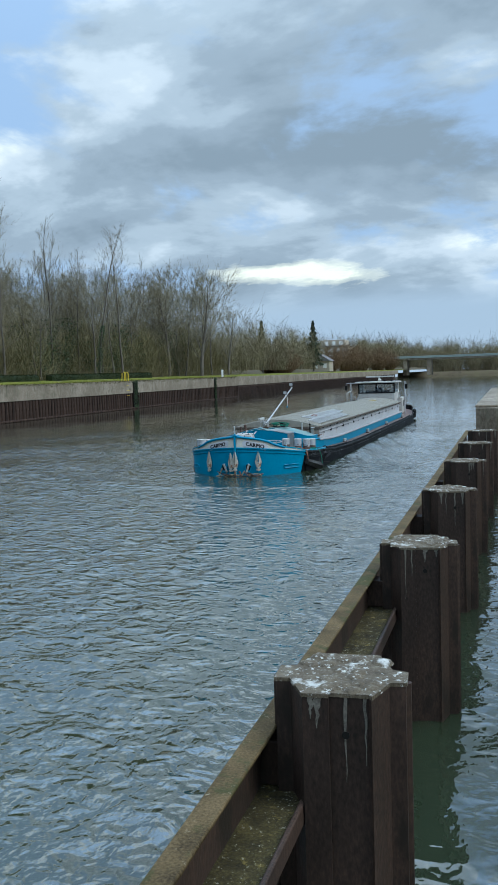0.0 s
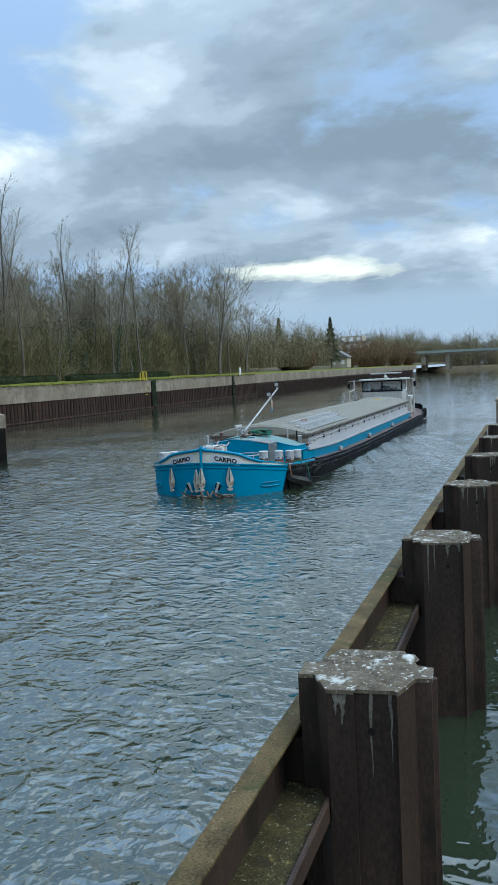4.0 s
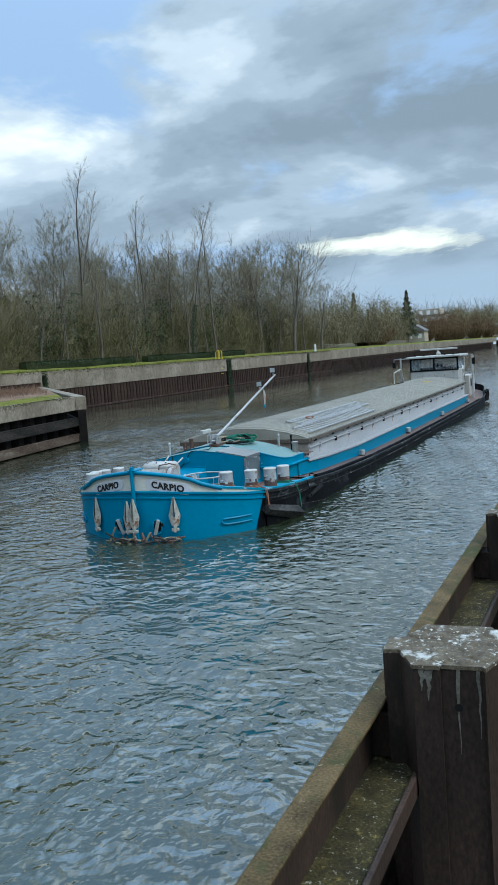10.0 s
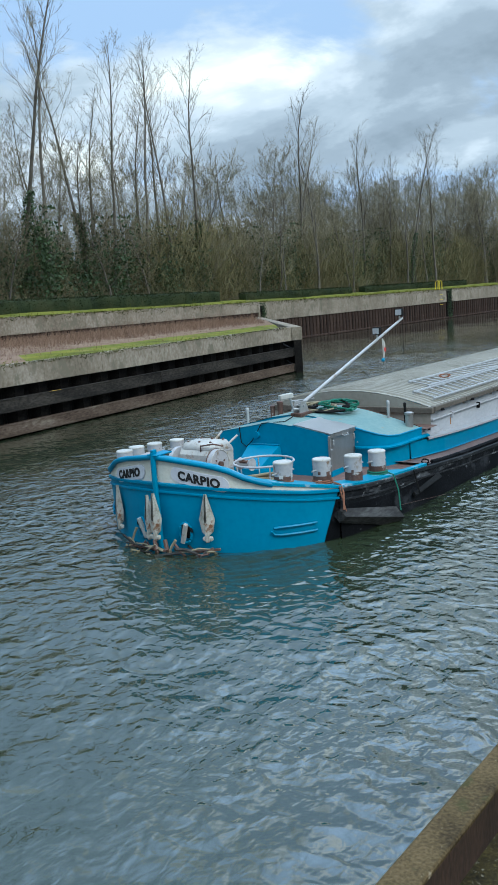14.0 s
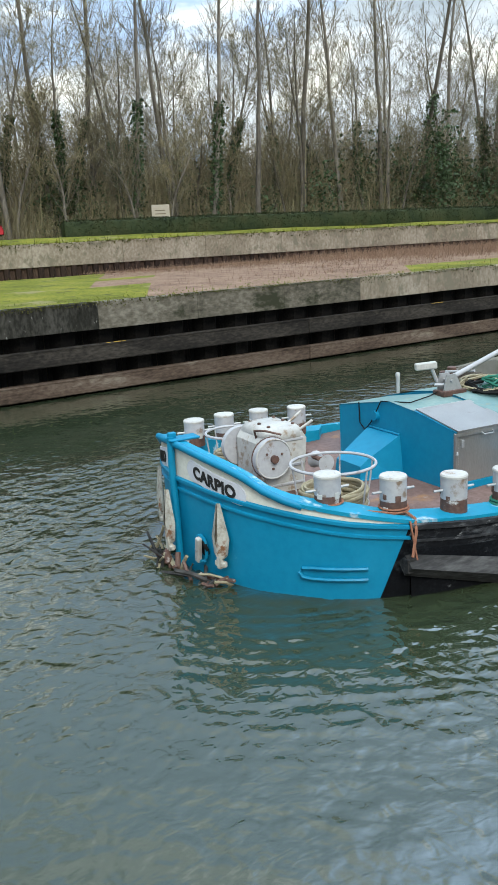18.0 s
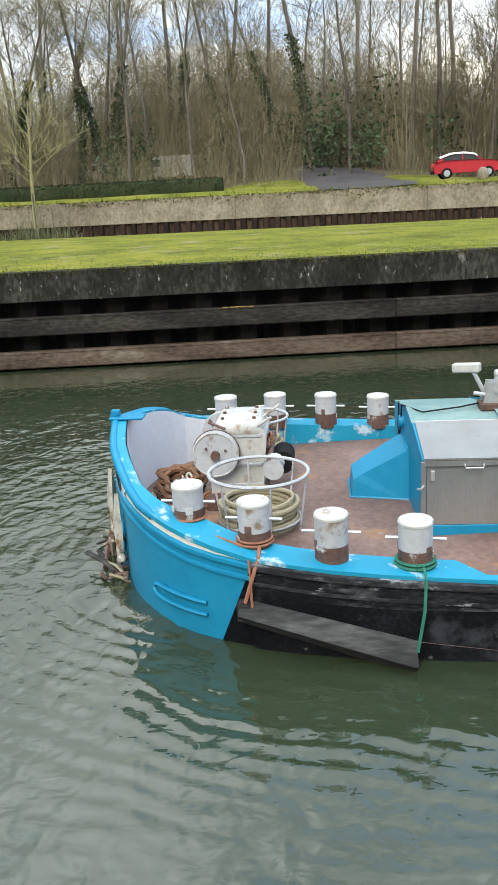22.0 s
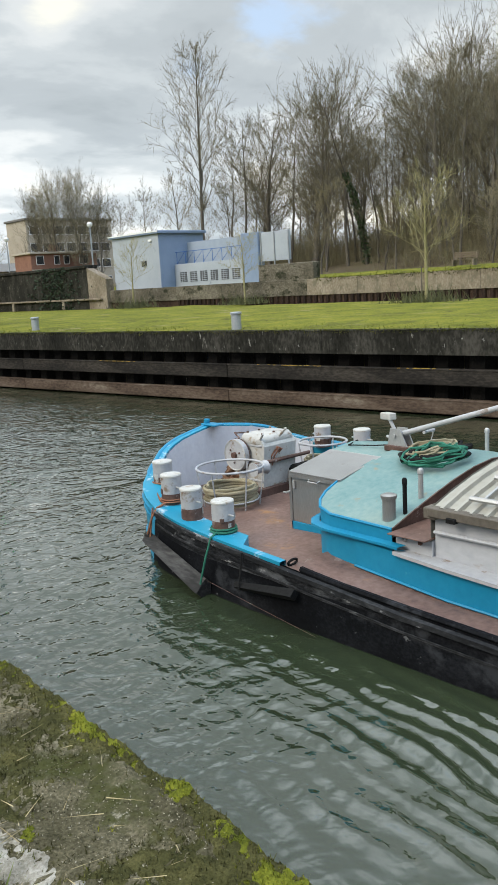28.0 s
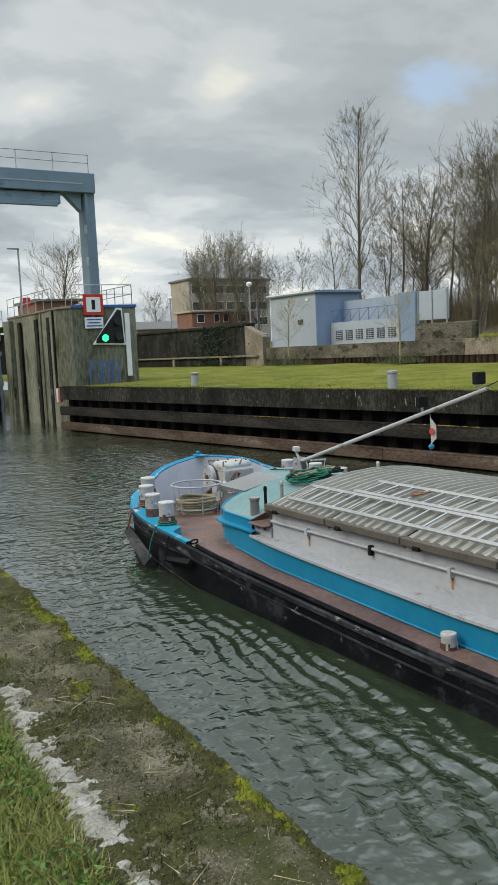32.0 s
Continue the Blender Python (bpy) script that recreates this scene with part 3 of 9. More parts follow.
def build_ground():
    g = Geo()
    ys = [-900, -400, -200, -130] + list(range(-100, -40, 5)) + [-40 + 1.25 * i for i in range(56)] + list(range(30, 160, 5)) + [170, 190, 220, 260, 300, 340, 420, 600, 900, 1600, 3000]
    us = [0.5, 1.2] + [2 + 1.2 * i for i in range(38)] + [50, 54, 65, 90, 130, 200, 400, 900, 2500]
    g.sheet([[(wall_x(y) - u, y, bank_z(wall_x(y) - u, y)) for u in us] for y in ys])
    # the bed of the canal, and the land beyond it on the other sides
    g.add([(-60, -120, -3), (40, -120, -3), (40, 620, -3), (-60, 620, -3)], [(0, 1, 2, 3)])
    g.add([(-19, -56, 6.1), (-15.7, -56, 6.1), (-15.7, -900, 6.1), (-19, -900, 6.1)], [(3, 2, 1, 0)])
    g.add([(-46.5, -900, 2.2), (-19, -900, 2.2), (-19, -56, 2.2), (-46.5, -56, 2.2)], [(0, 1, 2, 3)])
    g.add([(-0.85, 1.2, 2.34), (-1.0, -3, 2.34), (-1.25, -8, 2.34), (-4, -60, 2.34), (-4, -900, 2.34), (2500, -900, 2.34), (2500, 1.2, 2.34)], [(6, 0, 1, 2, 3, 4, 5)])
    # unseen near bank, added so the water behind the piles reflects something dark
    g.add([(2.0, 1.2, 2.3), (2500, 1.2, 2.3), (2500, 60, 2.3), (2.0, 31.9, 2.3)], [(0, 1, 2, 3)])
    g.add([(2.0, 1.2, -2), (2.0, 1.2, 2.3), (2.0, 31.9, 2.3), (2.0, 31.9, -2)], [(0, 1, 2, 3)])
    g.add([(20, 60, 2.3), (2500, 60, 2.3), (2500, 3000, 2.3), (20, 3000, 2.3)], [(0, 1, 2, 3)])
    g.add([(3.0, 59, 2.3), (20, 45, 2.3), (20, 62, 2.3), (20, 560, 2.3)], [(0, 1, 2)])
    g.add([(-60, 470, 2.0), (60, 455, 2.0), (60, 3000, 2.0), (-60, 3000, 2.0), (-60, 468, -1.0), (60, 453, -1.0)], [(0, 1, 2, 3), (4, 5, 1, 0)])
    ob = thing("ground", "grassy canal bank rising into winter woodland", "ground", kind="structure", mesh=g.data("ground", GRASS, 180))
    ob.data.materials.append(EARTH)
    for p in ob.data.polygons:
        c = p.center
        if c.x < wall_x(c.y) - 13.5 or c.y > 420:
            p.material_index = 1
    # the island between the lock approach and the west wall
    g = Geo()
    rows = []
    for i in range(0, 41):
        y = -44.4 + 80.4 * i / 40
        a, b = plan_x(y) - 0.55, wall_x(y) - 0.2
        if y > 33:
            a -= (y - 33) * 0.05
        rows.append([(a + (b - a) * k / 12, y + (k / 12) * (24 * max(0.0, (y + 10) / 46)), 2.33 + 0.10 * math.sin(3.1 * min(1, k / 9)) - (0.3 if k > 10 else 0) + 0.03 * noise.noise(Vector((k * 2.0, y * 0.4, 0)))) for k in range(13)])
    g.sheet(rows)
    g.add([(-46.4, -59, 2.3), (-19.4, -59, 2.33), (-19.4, -44.35, 2.36), (-46.4, -44.35, 2.03)], [(0, 1, 2, 3)])
    ob = thing("island", "mown grass on a flat concrete-edged island beside the lock", "ground", kind="structure", mesh=g.data("island", GRASS, 180))
    ob.data.materials.append(REED)
    for p in ob.data.polygons:
        c = p.center
        back = (plan_x(c.y) - c.x)
        if c.y > 8.0 + 0.22 * back + 1.5 * noise.noise(c * 0.3) and not (c.y > 19 and back < 4.2):
            p.material_index = 1


def build_water():
    rng = np.random.default_rng(5)
    grow = lambda a, b, s, k: np.cumsum(np.concatenate([[a], [s * k ** i * np.sign(b - a) for i in range(200) if s * (k ** (i + 1) - 1) / (k - 1) < abs(b - a)]]))
    xs = np.unique(np.concatenate([grow(-28, -62, 0.25, 1.12), np.arange(-28, 3, 0.17), grow(3, 42, 0.3, 1.2)]))
    ys = np.unique(np.concatenate([grow(-40, -120, 0.3, 1.1), np.arange(-40, 42, 0.17), grow(42, 760, 0.2, 1.035)]))
    X, Y = np.meshgrid(xs, ys)
    Z = np.zeros_like(X)
    for i in range(30):
        lam = rng.uniform(0.5, 1.5)
        th = rng.normal(0.9, 0.75)
        k = 2 * np.pi / lam
        mod = 0.5 + 0.5 * np.sin(X * rng.uniform(-.5, .5) + Y * rng.uniform(-.5, .5) + rng.uniform(0, 6))
        Z += 0.0050 * lam ** 0.9 * mod * np.sin(k * (X * np.cos(th) + Y * np.sin(th)) + rng.uniform(0, 6.28) + 0.6 * np.sin(X * 0.4 + i) + 0.6 * np.sin(Y * 0.5 + 2 * i))
    near = np.clip(1.15 - np.abs(Y) / 60, 0.4, 1)
    lee = np.maximum(np.clip((X + 19) / 6, 0.3, 1), np.clip((Y - 12) / 12, 0, 1)) * np.clip(1 - (X + 1.7) / 0.7, 0.7, 1)
    Z *= near * lee * np.maximum(np.clip((Y - 0.5) / 8.5, 0, 1), np.maximum(np.clip(0.45 - (X + 9.5) * 0.08, 0.10, 0.45), np.clip((-6 - Y) / 12, 0, 0.8)))
    nx = len(xs)
    idx = np.arange(len(ys) * nx).reshape(len(ys), nx)
    f = np.stack([idx[:-1, :-1], idx[:-1, 1:], idx[1:, 1:], idx[1:, :-1]], -1).reshape(-1, 4)
    v = np.stack([X, Y, Z], -1).reshape(-1, 3)
    thing("water", "rippled grey-green canal water reflecting the sky", "water", kind="structure", mesh=np_mesh("water", v, f, WATER, True))


def build_wake():
    """Ripples that the barge pushes along: a patch of water that moves with it."""
    rng = np.random.default_rng(14)
    xs, ys = np.arange(-8, 8.01, 0.045), np.arange(-4.0, 25, 0.06)
    X, Y = np.meshgrid(xs, ys)
    half = np.interp(Y, [-5, 0, .225, .55, .86, 1.3, 1.95, 3.2, 4.5, 40], [0, 0, 1.0, 1.6, 1.95, 2.22, 2.39, 2.50, 2.53, 2.53])
    D = np.where(Y < 0.9, np.hypot(np.abs(X) * 0.95, Y - 1.3) - 1.75, np.abs(X) - half)
    wob = 1.5 * np.sin(X * 0.8 + Y * 0.5) + 1.3 * np.sin(Y * 1.1 - X * 1.7) + 0.9 * np.sin(Y * 2.7 + X * 2.3) + 0.5 * np.sin(Y * 5.3 - X * 3.1)
    bow = np.exp(-np.clip(D, 0, 9) / 2.3) * np.exp(-((Y - 0.2) / 2.6) ** 2)
    patchy = 0.62 + 0.38 * np.sin(X * 3.1 + 1.7 * np.sin(Y * 1.9)) * np.sin(Y * 2.3 + 1.1 * np.sin(X * 2.7))
    Z = 0.012 * bow * patchy * np.sin(D * 2 * np.pi / 0.21 + 0.9 * wob)
    Z += 0.005 * bow * np.sin((X * 0.75 - Y * 0.6) * 2 * np.pi / 0.19 + 1.3 * wob) * (1 - patchy)
    side = np.exp(-np.clip(D - 0.2, 0, 9) / 1.9) * np.interp(Y, [0.6, 2.0, 4.5, 7.5], [0, 0.16, 0.25, 1.0]) * np.clip((25 - Y) / 8, 0, 1)
    for lam, amp, nx, ny, ph in ((0.25, 0.019, 0.985, -0.17, 0.0), (0.32, 0.016, 0.95, -0.31, 1.7), (0.40, 0.009, 0.90, -0.44, 0.4)):
        mod = 0.55 + 0.45 * np.sin(X * 1.3 * nx + Y * 0.9 + ph * 3) * np.sin(Y * 0.55 + ph)
        a = ((np.abs(X) - 2.5) * nx + Y * ny) * 2 * np.pi / lam + wob + ph
        Z += 1.5 * amp * side * mod * (np.sin(a) - 0.28 * np.cos(2 * a))
    Z += 0.005 * side * np.sin((X * 0.45 + Y * 0.8) * 2 * np.pi / 0.36 + 1.2 * np.sin(X * 1.1 + Y * .5))
    Z *= np.clip((D + 0.05) / 0.4, 0.15, 1)
    Z += 0.03 * np.exp(-(D / 0.2) ** 2) * np.exp(-((Y - 0.6) / 1.6) ** 2)
    edge = np.clip((8 - np.abs(X)) / 4, 0, 1) * np.clip((Y + 4.0) / 2.5, 0, 1) * np.clip((25 - Y) / 7, 0, 1) * np.exp(-np.clip(D - 2.2, 0, 9) / 2.6)
    Z = Z * np.clip(edge * 3, 0, 1) + 0.080 * np.clip(edge * 2.5, 0, 1) - 0.035
    idx = np.arange(X.size).reshape(X.shape)
    f = np.stack([idx[:-1, :-1], idx[:-1, 1:], idx[1:, 1:], idx[1:, :-1]], -1).reshape(-1, 4)
    keep = (D.ravel()[f] > -0.5).all(1) & (Z.ravel()[f] > -0.03).any(1)
    return thing("bow_wave", "ripples spreading from the bow and side of the barge", "wake", kind="stuff", mesh=np_mesh("bow_wave", np.stack([X, Y, Z], -1).reshape(-1, 3), f[keep], WATER, True))


def quay_edge(y):
    return -1.26 + 0.042 * y + 0.05 * noise.noise(Vector((y * 1.3, 0, 3))) + 0.03 * noise.noise(Vector((y * 5, 0, 7))) + 0.008 * noise.noise(Vector((y * 19, 0, 2)))


def quay_z(x, y):
    return 2.35 + 0.014 * noise.noise(Vector((x * 5, y * 5, 0))) + 0.009 * noise.noise(Vector((x * 15, y * 15, 5))) + 0.005 * noise.noise(Vector((x * 40, y * 40, 5)))


def crust(name, mat, x0, x1, y0, y1, step, height, smooth=180):
    """A thin ragged layer lying on the quay wherever height(s, y) rises above it; s is the distance from the edge."""
    n, k = int((y1 - y0) / step), int((x1 - x0) / step)
    rows = []
    for i in range(n + 1):
        y = y0 + step * i
        e = quay_edge(y)
        r = []
        for j in range(k + 1):
            s = x0 + step * j
            r.append((e + s, y, quay_z(e + s, y) + min(0.03, max(-0.012, height(s, y)))))
        rows.append(r)
    g = Geo()
    w = k + 1
    g.v = [p for r in rows for p in r]
    up = [p[2] > quay_z(p[0], p[1]) - 0.006 for p in g.v]
    for i in range(n):
        for j in range(k):
            q = (i * w + j, i * w + j + 1, (i + 1) * w + j + 1, (i + 1) * w + j)
            if any(up[a] for a in q):
                g.f.append(q)
    return g.data(name, mat, smooth)


def build_near_quay():
    """The worn concrete edge that the camera stands behind."""
    rng = random.Random(4)
    q = lambda y: -1.26 + 0.042 * y
    rows = []
    ys = [1.25 - 0.04 * i for i in range(226)] + [-7.75 - 0.6 * i for i in range(1, 30)]
    for y in ys:
        e = quay_edge(y)
        chip = 0.5 + 0.5 * noise.noise(Vector((y * 3.1, 5, 1)))
        r = [(e + 0.01, y, -1.5), (e + .01 * noise.noise(Vector((y * 4, 1, 1))), y, 2.0), (e + 0.006, y, 2.33 - 0.07 * chip), (e + 0.02 + 0.03 * chip, y, quay_z(e + .02, y) - 0.008)]
        for k in range(1, 25):
            x = e + 0.05 + 0.03 * k
            r.append((x, y, quay_z(x, y)))
        r.append((e + 0.80, y, 2.0))
        rows.append(r)
    g = Geo().sheet(rows)
    g.add([(rows[0][0][0], 1.25, -1.5), (2.0, 1.25, -1.5), (2.0, 1.25, 2.34), (rows[0][3][0], 1.25, 2.34)], [(0, 1, 2, 3)])
    quay = thing("quay", "worn mossy concrete quay edge beside the water", "quay", kind="structure", mesh=g.data("quay", QUAY, 60))
    nz = lambda x, y, s, w: noise.noise(Vector((x * s, y * s, w)))
    # the pale mortar joint behind the coping, broken along its edges
    band = lambda s, y: 0.011 * (0.60 - abs(s - 0.53 - 0.07 * nz(y, 1, 1.1, 4)) / 0.085 + 0.9 * nz(s, y, 6, 1) + 0.9 * nz(s, y, 20, 2) + 0.8 * nz(s, y, 50, 2)) if y > -4 else -1
    tagged(part("mortar", crust("mortar", BARE_STRIP, 0.26, 0.8, -4.2, 0.9, 0.0125, band), None, quay, "pale crumbling mortar joint"), kind="stuff")
    # moss on the edge, thick near the water
    def moss(s, y):
        f = 0.75 * nz(s * 1.3, y, 2.2, 9) + 0.5 * nz(s, y, 7.0, 3) + 0.28 * nz(s, y, 24, 6) + 0.24 * nz(s, y, 60, 6)
        return 0.04 * (f - 0.25 - 0.55 * max(0, s - 0.10) + 0.25 * math.exp(-((s - 0.03) / 0.05) ** 2))
    def dark(s, y):
        f = 0.8 * nz(s * 1.2, y, 1.9, 31) + 0.5 * nz(s, y, 6.0, 33) + 0.4 * nz(s, y, 30, 36) + 0.35 * nz(s, y, 75, 6)
        return 0.02 * (f - 0.07 - 0.5 * max(0, s - 0.34)) + 0.004 * math.exp(-((s - 0.02) / 0.05) ** 2)
    green = surface("moss", [(0.045, 0.055, 0.008), (0.11, 0.12, 0.014), (0.20, 0.20, 0.026)], (0.9, 1), 9, 110, 0.9, spec=0.1)
    olive = surface("dark_moss", [(0.024, 0.025, 0.009), (0.052, 0.05, 0.018), (0.10, 0.09, 0.035)], (0.9, 1), 9, 120, 0.9, spec=0.1)
    thing("moss", "bright yellow-green moss cushions on the quay edge", "moss", kind="stuff", mesh=crust("moss", green, 0.0, 0.76, -7.6, 1.2, 0.0135, moss))
    thing("moss", "dark olive moss felt over the quay concrete", "moss", kind="stuff", mesh=crust("moss", olive, 0.0, 0.70, -6.5, 1.2, 0.0145, dark))
    nr = np.random.default_rng(8)
    # grit and crumbs on the worn concrete
    for col, label, m in (((0.26, 0.235, 0.18), "pale grit and crumbs on the quay", 14000), ((0.035, 0.03, 0.018), "dark leaf crumbs on the quay", 5000)):
        yy = nr.uniform(-5.5, 1.2, m)
        xx = np.array([quay_edge(b) for b in yy]) + nr.uniform(0.02, 0.75, m)
        zz = np.array([quay_z(a, b) for a, b in zip(xx, yy)]) + 0.002
        v, f = leaves(np.stack([xx, yy, zz], 1), 0.0034, nr)
        tint = surface("crumbs", [tuple(0.7 * c for c in col), tuple(1.3 * c for c in col)], (0.9, 1), 3, 60, 0, spec=0.1)
        thing("grit", label, "grit", kind="stuff", mesh=np_mesh("grit", v, f, tint))
    # the moss's fuzz of tiny shoots
    for level, mat, label, m in ((moss, green, "fuzzy green moss shoots on the quay", 60000), (dark, olive, "fuzzy olive moss shoots on the quay", 50000)):
        yy = nr.uniform(-5.5, 1.2, m)
        ss = nr.uniform(0.0, 0.74, m)
        hh = np.array([level(a, b) for a, b in zip(ss, yy)])
        ok = hh > -0.0045
        ss, yy, hh = ss[ok], yy[ok], hh[ok]
        xx = np.array([quay_edge(b) for b in yy]) + ss
        zz = np.array([quay_z(a, b) for a, b in zip(xx, yy)]) + np.clip(hh, 0, 0.03)
        p0 = np.stack([xx, yy, zz - 0.003], 1)
        v, f = slivers(p0, p0 + (nr.normal(size=p0.shape) * 0.5 + np.array([0, 0, 0.8])) * nr.uniform(0.006, 0.018, (len(p0), 1)), 0.0022, nr)
        thing("moss_shoots", label, "moss", kind="stuff", mesh=np_mesh("moss_shoots", v, f, mat))
    # clover in the turf
    m = 7000
    yy = nr.uniform(-5, 0.6, m)
    xx = q(yy) + 0.62 + nr.gamma(1.3, 0.3, m)
    spot = np.array([noise.noise(Vector((a * 2.2, b * 2.2, 8))) for a, b in zip(xx, yy)]) > -0.05
    v, f = leaves(np.stack([xx, yy, 2.36 + nr.uniform(0, .05, m)], 1)[spot], 0.011, nr)
    thing("clover", "clover leaves in the turf behind the quay", "clover", kind="stuff", mesh=np_mesh("clover", v, f, surface("clover", [(0.05, 0.11, 0.02), (0.10, 0.19, 0.035)], (0.5, 0.8), 3, 40, 0, spec=0.25)))
    # turf behind the quay: green blades and dry straw
    for name, label, mat, n, h in (("turf", "short green grass and clover behind the quay", surface("turf_blades", [(0.06, 0.085, 0.02), (0.16, 0.19, 0.04), (0.30, 0.27, 0.11)], (0.6, 0.9), 1.5, 60, 0, spec=0.2), 110000, 0.045), ("straw", "dry straw lying in the grass", surface("straw", [(0.28, 0.22, 0.12), (0.42, 0.35, 0.2)], (0.8, 1), 3, 20, 0, spec=0.2), 900, 0.02)):
        y = nr.uniform(-8, 0.6, n)
        x = q(y) + 0.60 + nr.gamma(1.3, 0.33, n)
        p0 = np.stack([x, y, np.full(n, 2.335)], 1)
        l = nr.uniform(0.5, 1.6, (n, 1)) * h
        d = nr.normal(size=(n, 3)) * np.array([0.7, 0.7, 0.35]) + np.array([0, 0, 0.75])
        if name == "straw":
            x2 = q(y) + 0.12 + np.abs(nr.normal(0.62, 0.42, n))
            p0 = np.stack([x2, y, np.full(n, 2.372)], 1)
            d = nr.normal(size=(n, 3)) * np.array([1, 1, 0.05]) + np.array([0, 0, 0.06])
            l = nr.uniform(0.03, 0.11, (n, 1))
        v, f = slivers(p0, p0 + d * l, 0.0042 if name == "turf" else 0.0016, nr)
        thing(name, label, "grass", kind="stuff", mesh=np_mesh(name, v, f, mat))


def build_island_edge():
    """The island's quay: a concrete cap over steel sheet piles with two fender beams."""
    wall = thing("island_wall", "stained concrete cap over dark steel piles and fender beams", "quay wall", kind="structure")
    ang = math.atan(0.1307)
    y0, y1 = -44.3, 36.0
    n = 27
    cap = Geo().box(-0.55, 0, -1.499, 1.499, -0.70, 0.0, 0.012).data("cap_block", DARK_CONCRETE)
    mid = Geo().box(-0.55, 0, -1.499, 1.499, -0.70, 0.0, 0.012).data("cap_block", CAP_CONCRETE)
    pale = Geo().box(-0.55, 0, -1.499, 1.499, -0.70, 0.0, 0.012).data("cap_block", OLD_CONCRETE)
    rng = random.Random(2)
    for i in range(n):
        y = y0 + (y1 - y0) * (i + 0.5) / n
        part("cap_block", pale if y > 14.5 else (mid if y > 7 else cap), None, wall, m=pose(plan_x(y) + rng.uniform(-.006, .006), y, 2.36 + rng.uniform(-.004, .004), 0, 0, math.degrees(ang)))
    pile = Geo()
    w = 0.267
    prof = [(-w * 2, -0.62), (-w * 1.5, -0.62), (-w * 0.75, -0.33), (w * 0.75, -0.33), (w * 1.5, -0.62), (w * 2, -0.62)]
    pile.sheet([[(x, y, z) for y, x in prof] for z in (1.7, -0.8)])
    pd = pile.data("sheet_pile", BLACK_SHEET)
    m = int((y1 - y0) / 1.07)
    for i in range(m):
        y = y0 + (y1 - y0) * (i + 0.5) / m
        part("sheet_pile", pd, None, wall, m=pose(plan_x(y), y, 0, 0, 0, math.degrees(ang)))
    # two beams in lengths
    for zc, hgt, mat, nm in ((1.06, 0.44, BEAM, "upper_beam"), (0.25, 0.40, BEAM_LOW, "lower_beam")):
        k = 7
        for i in range(k):
            a, b = y0 + (y1 - y0) * i / k, y0 + (y1 - y0) * (i + 1) / k
            c = (a + b) / 2
            ln = (b - a) / math.cos(ang) / 2 - 0.006
            g = Geo().box(-0.30, 0.06, -ln, ln, -hgt / 2, hgt / 2, 0.025)
            g.box(-0.02, 0.075, -ln, ln, hgt / 2 - 0.03, hgt / 2 + 0.015, 0.006)
            part(nm, g, mat, wall, m=pose(plan_x(c), c, zc, 0, 0, math.degrees(ang)))
    g = Geo()
    for c, ln in ((-18.6, 1.0), (-14.2, 0.5), (-9.0, 0.3), (-2.2, 0.3), (6.6, 0.2), (18.5, 0.25), (-27.0, 0.8)):
        for _ in range(int(10 + ln * 14)):
            y = c + rng.gauss(0, ln * .6)
            s = rng.uniform(.015, .06)
            g.box(-s, s, -0.02, 0.03, -0.004, rng.uniform(.004, .009), 0, Matrix.Translation((plan_x(y) + 0.06 + rng.uniform(-.02, .008), y, 1.297)) @ pose(0, 0, 0, 0, 0, 90 + math.degrees(ang)))
    tagged(part("lichen", g, LICHEN, wall, "orange lichen on the beam"), kind="stuff")
    moss_fringe(wall, "green moss hanging over the cap", 15000, -44, 35.5, plan_x, lambda b: 2.36, 0.2, 0.026, 9)
    # the end of the island, turning back to the west wall
    a, b = Vector((plan_x(36.0), 36.0, 0)), Vector((wall_x(58), 59.5, 0))
    d = (b - a).normalized(); nrm = Vector((-d.y, d.x, 0)) * -1
    mm = Matrix.Translation((a + b) / 2) @ Matrix.Rotation(math.atan2(d.y, d.x), 4, "Z")
    L = (b - a).length / 2
    part("end_cap", Geo().box(-L, L, -0.55, 0.0, 1.66, 2.36, 0.03), OLD_CONCRETE, wall, m=mm)
    part("end_piles", Geo().box(-L, L, -0.5, -0.1, -1, 1.655), BLACK_SHEET, wall, m=mm)
    for zc in (1.06, 0.25):
        part("end_beam", Geo().box(-L, L, -0.1, 0.06, zc - .2, zc + .2, 0.02), BEAM, wall, m=mm)
    part("stripe", Geo().box(-0.1, 0.02, -0.55, -0.3, 1.5, 2.25, 0.01), surface("red_paint", [(0.4, 0.06, 0.03), (0.5, 0.1, 0.05)], (0.5, .8)), wall, "red painted mark", m=Matrix.Translation((plan_x(-44.0), -44.0, 0)))
    part("stripe", Geo().box(-0.1, 0.02, -0.55, -0.3, 1.5, 2.25, 0.01), surface("white_paint_worn", [(0.55, 0.53, 0.5), (0.7, 0.68, 0.64)], (0.6, .9)), wall, "white painted mark", m=Matrix.Translation((plan_x(-44.27), -44.27, 0)))


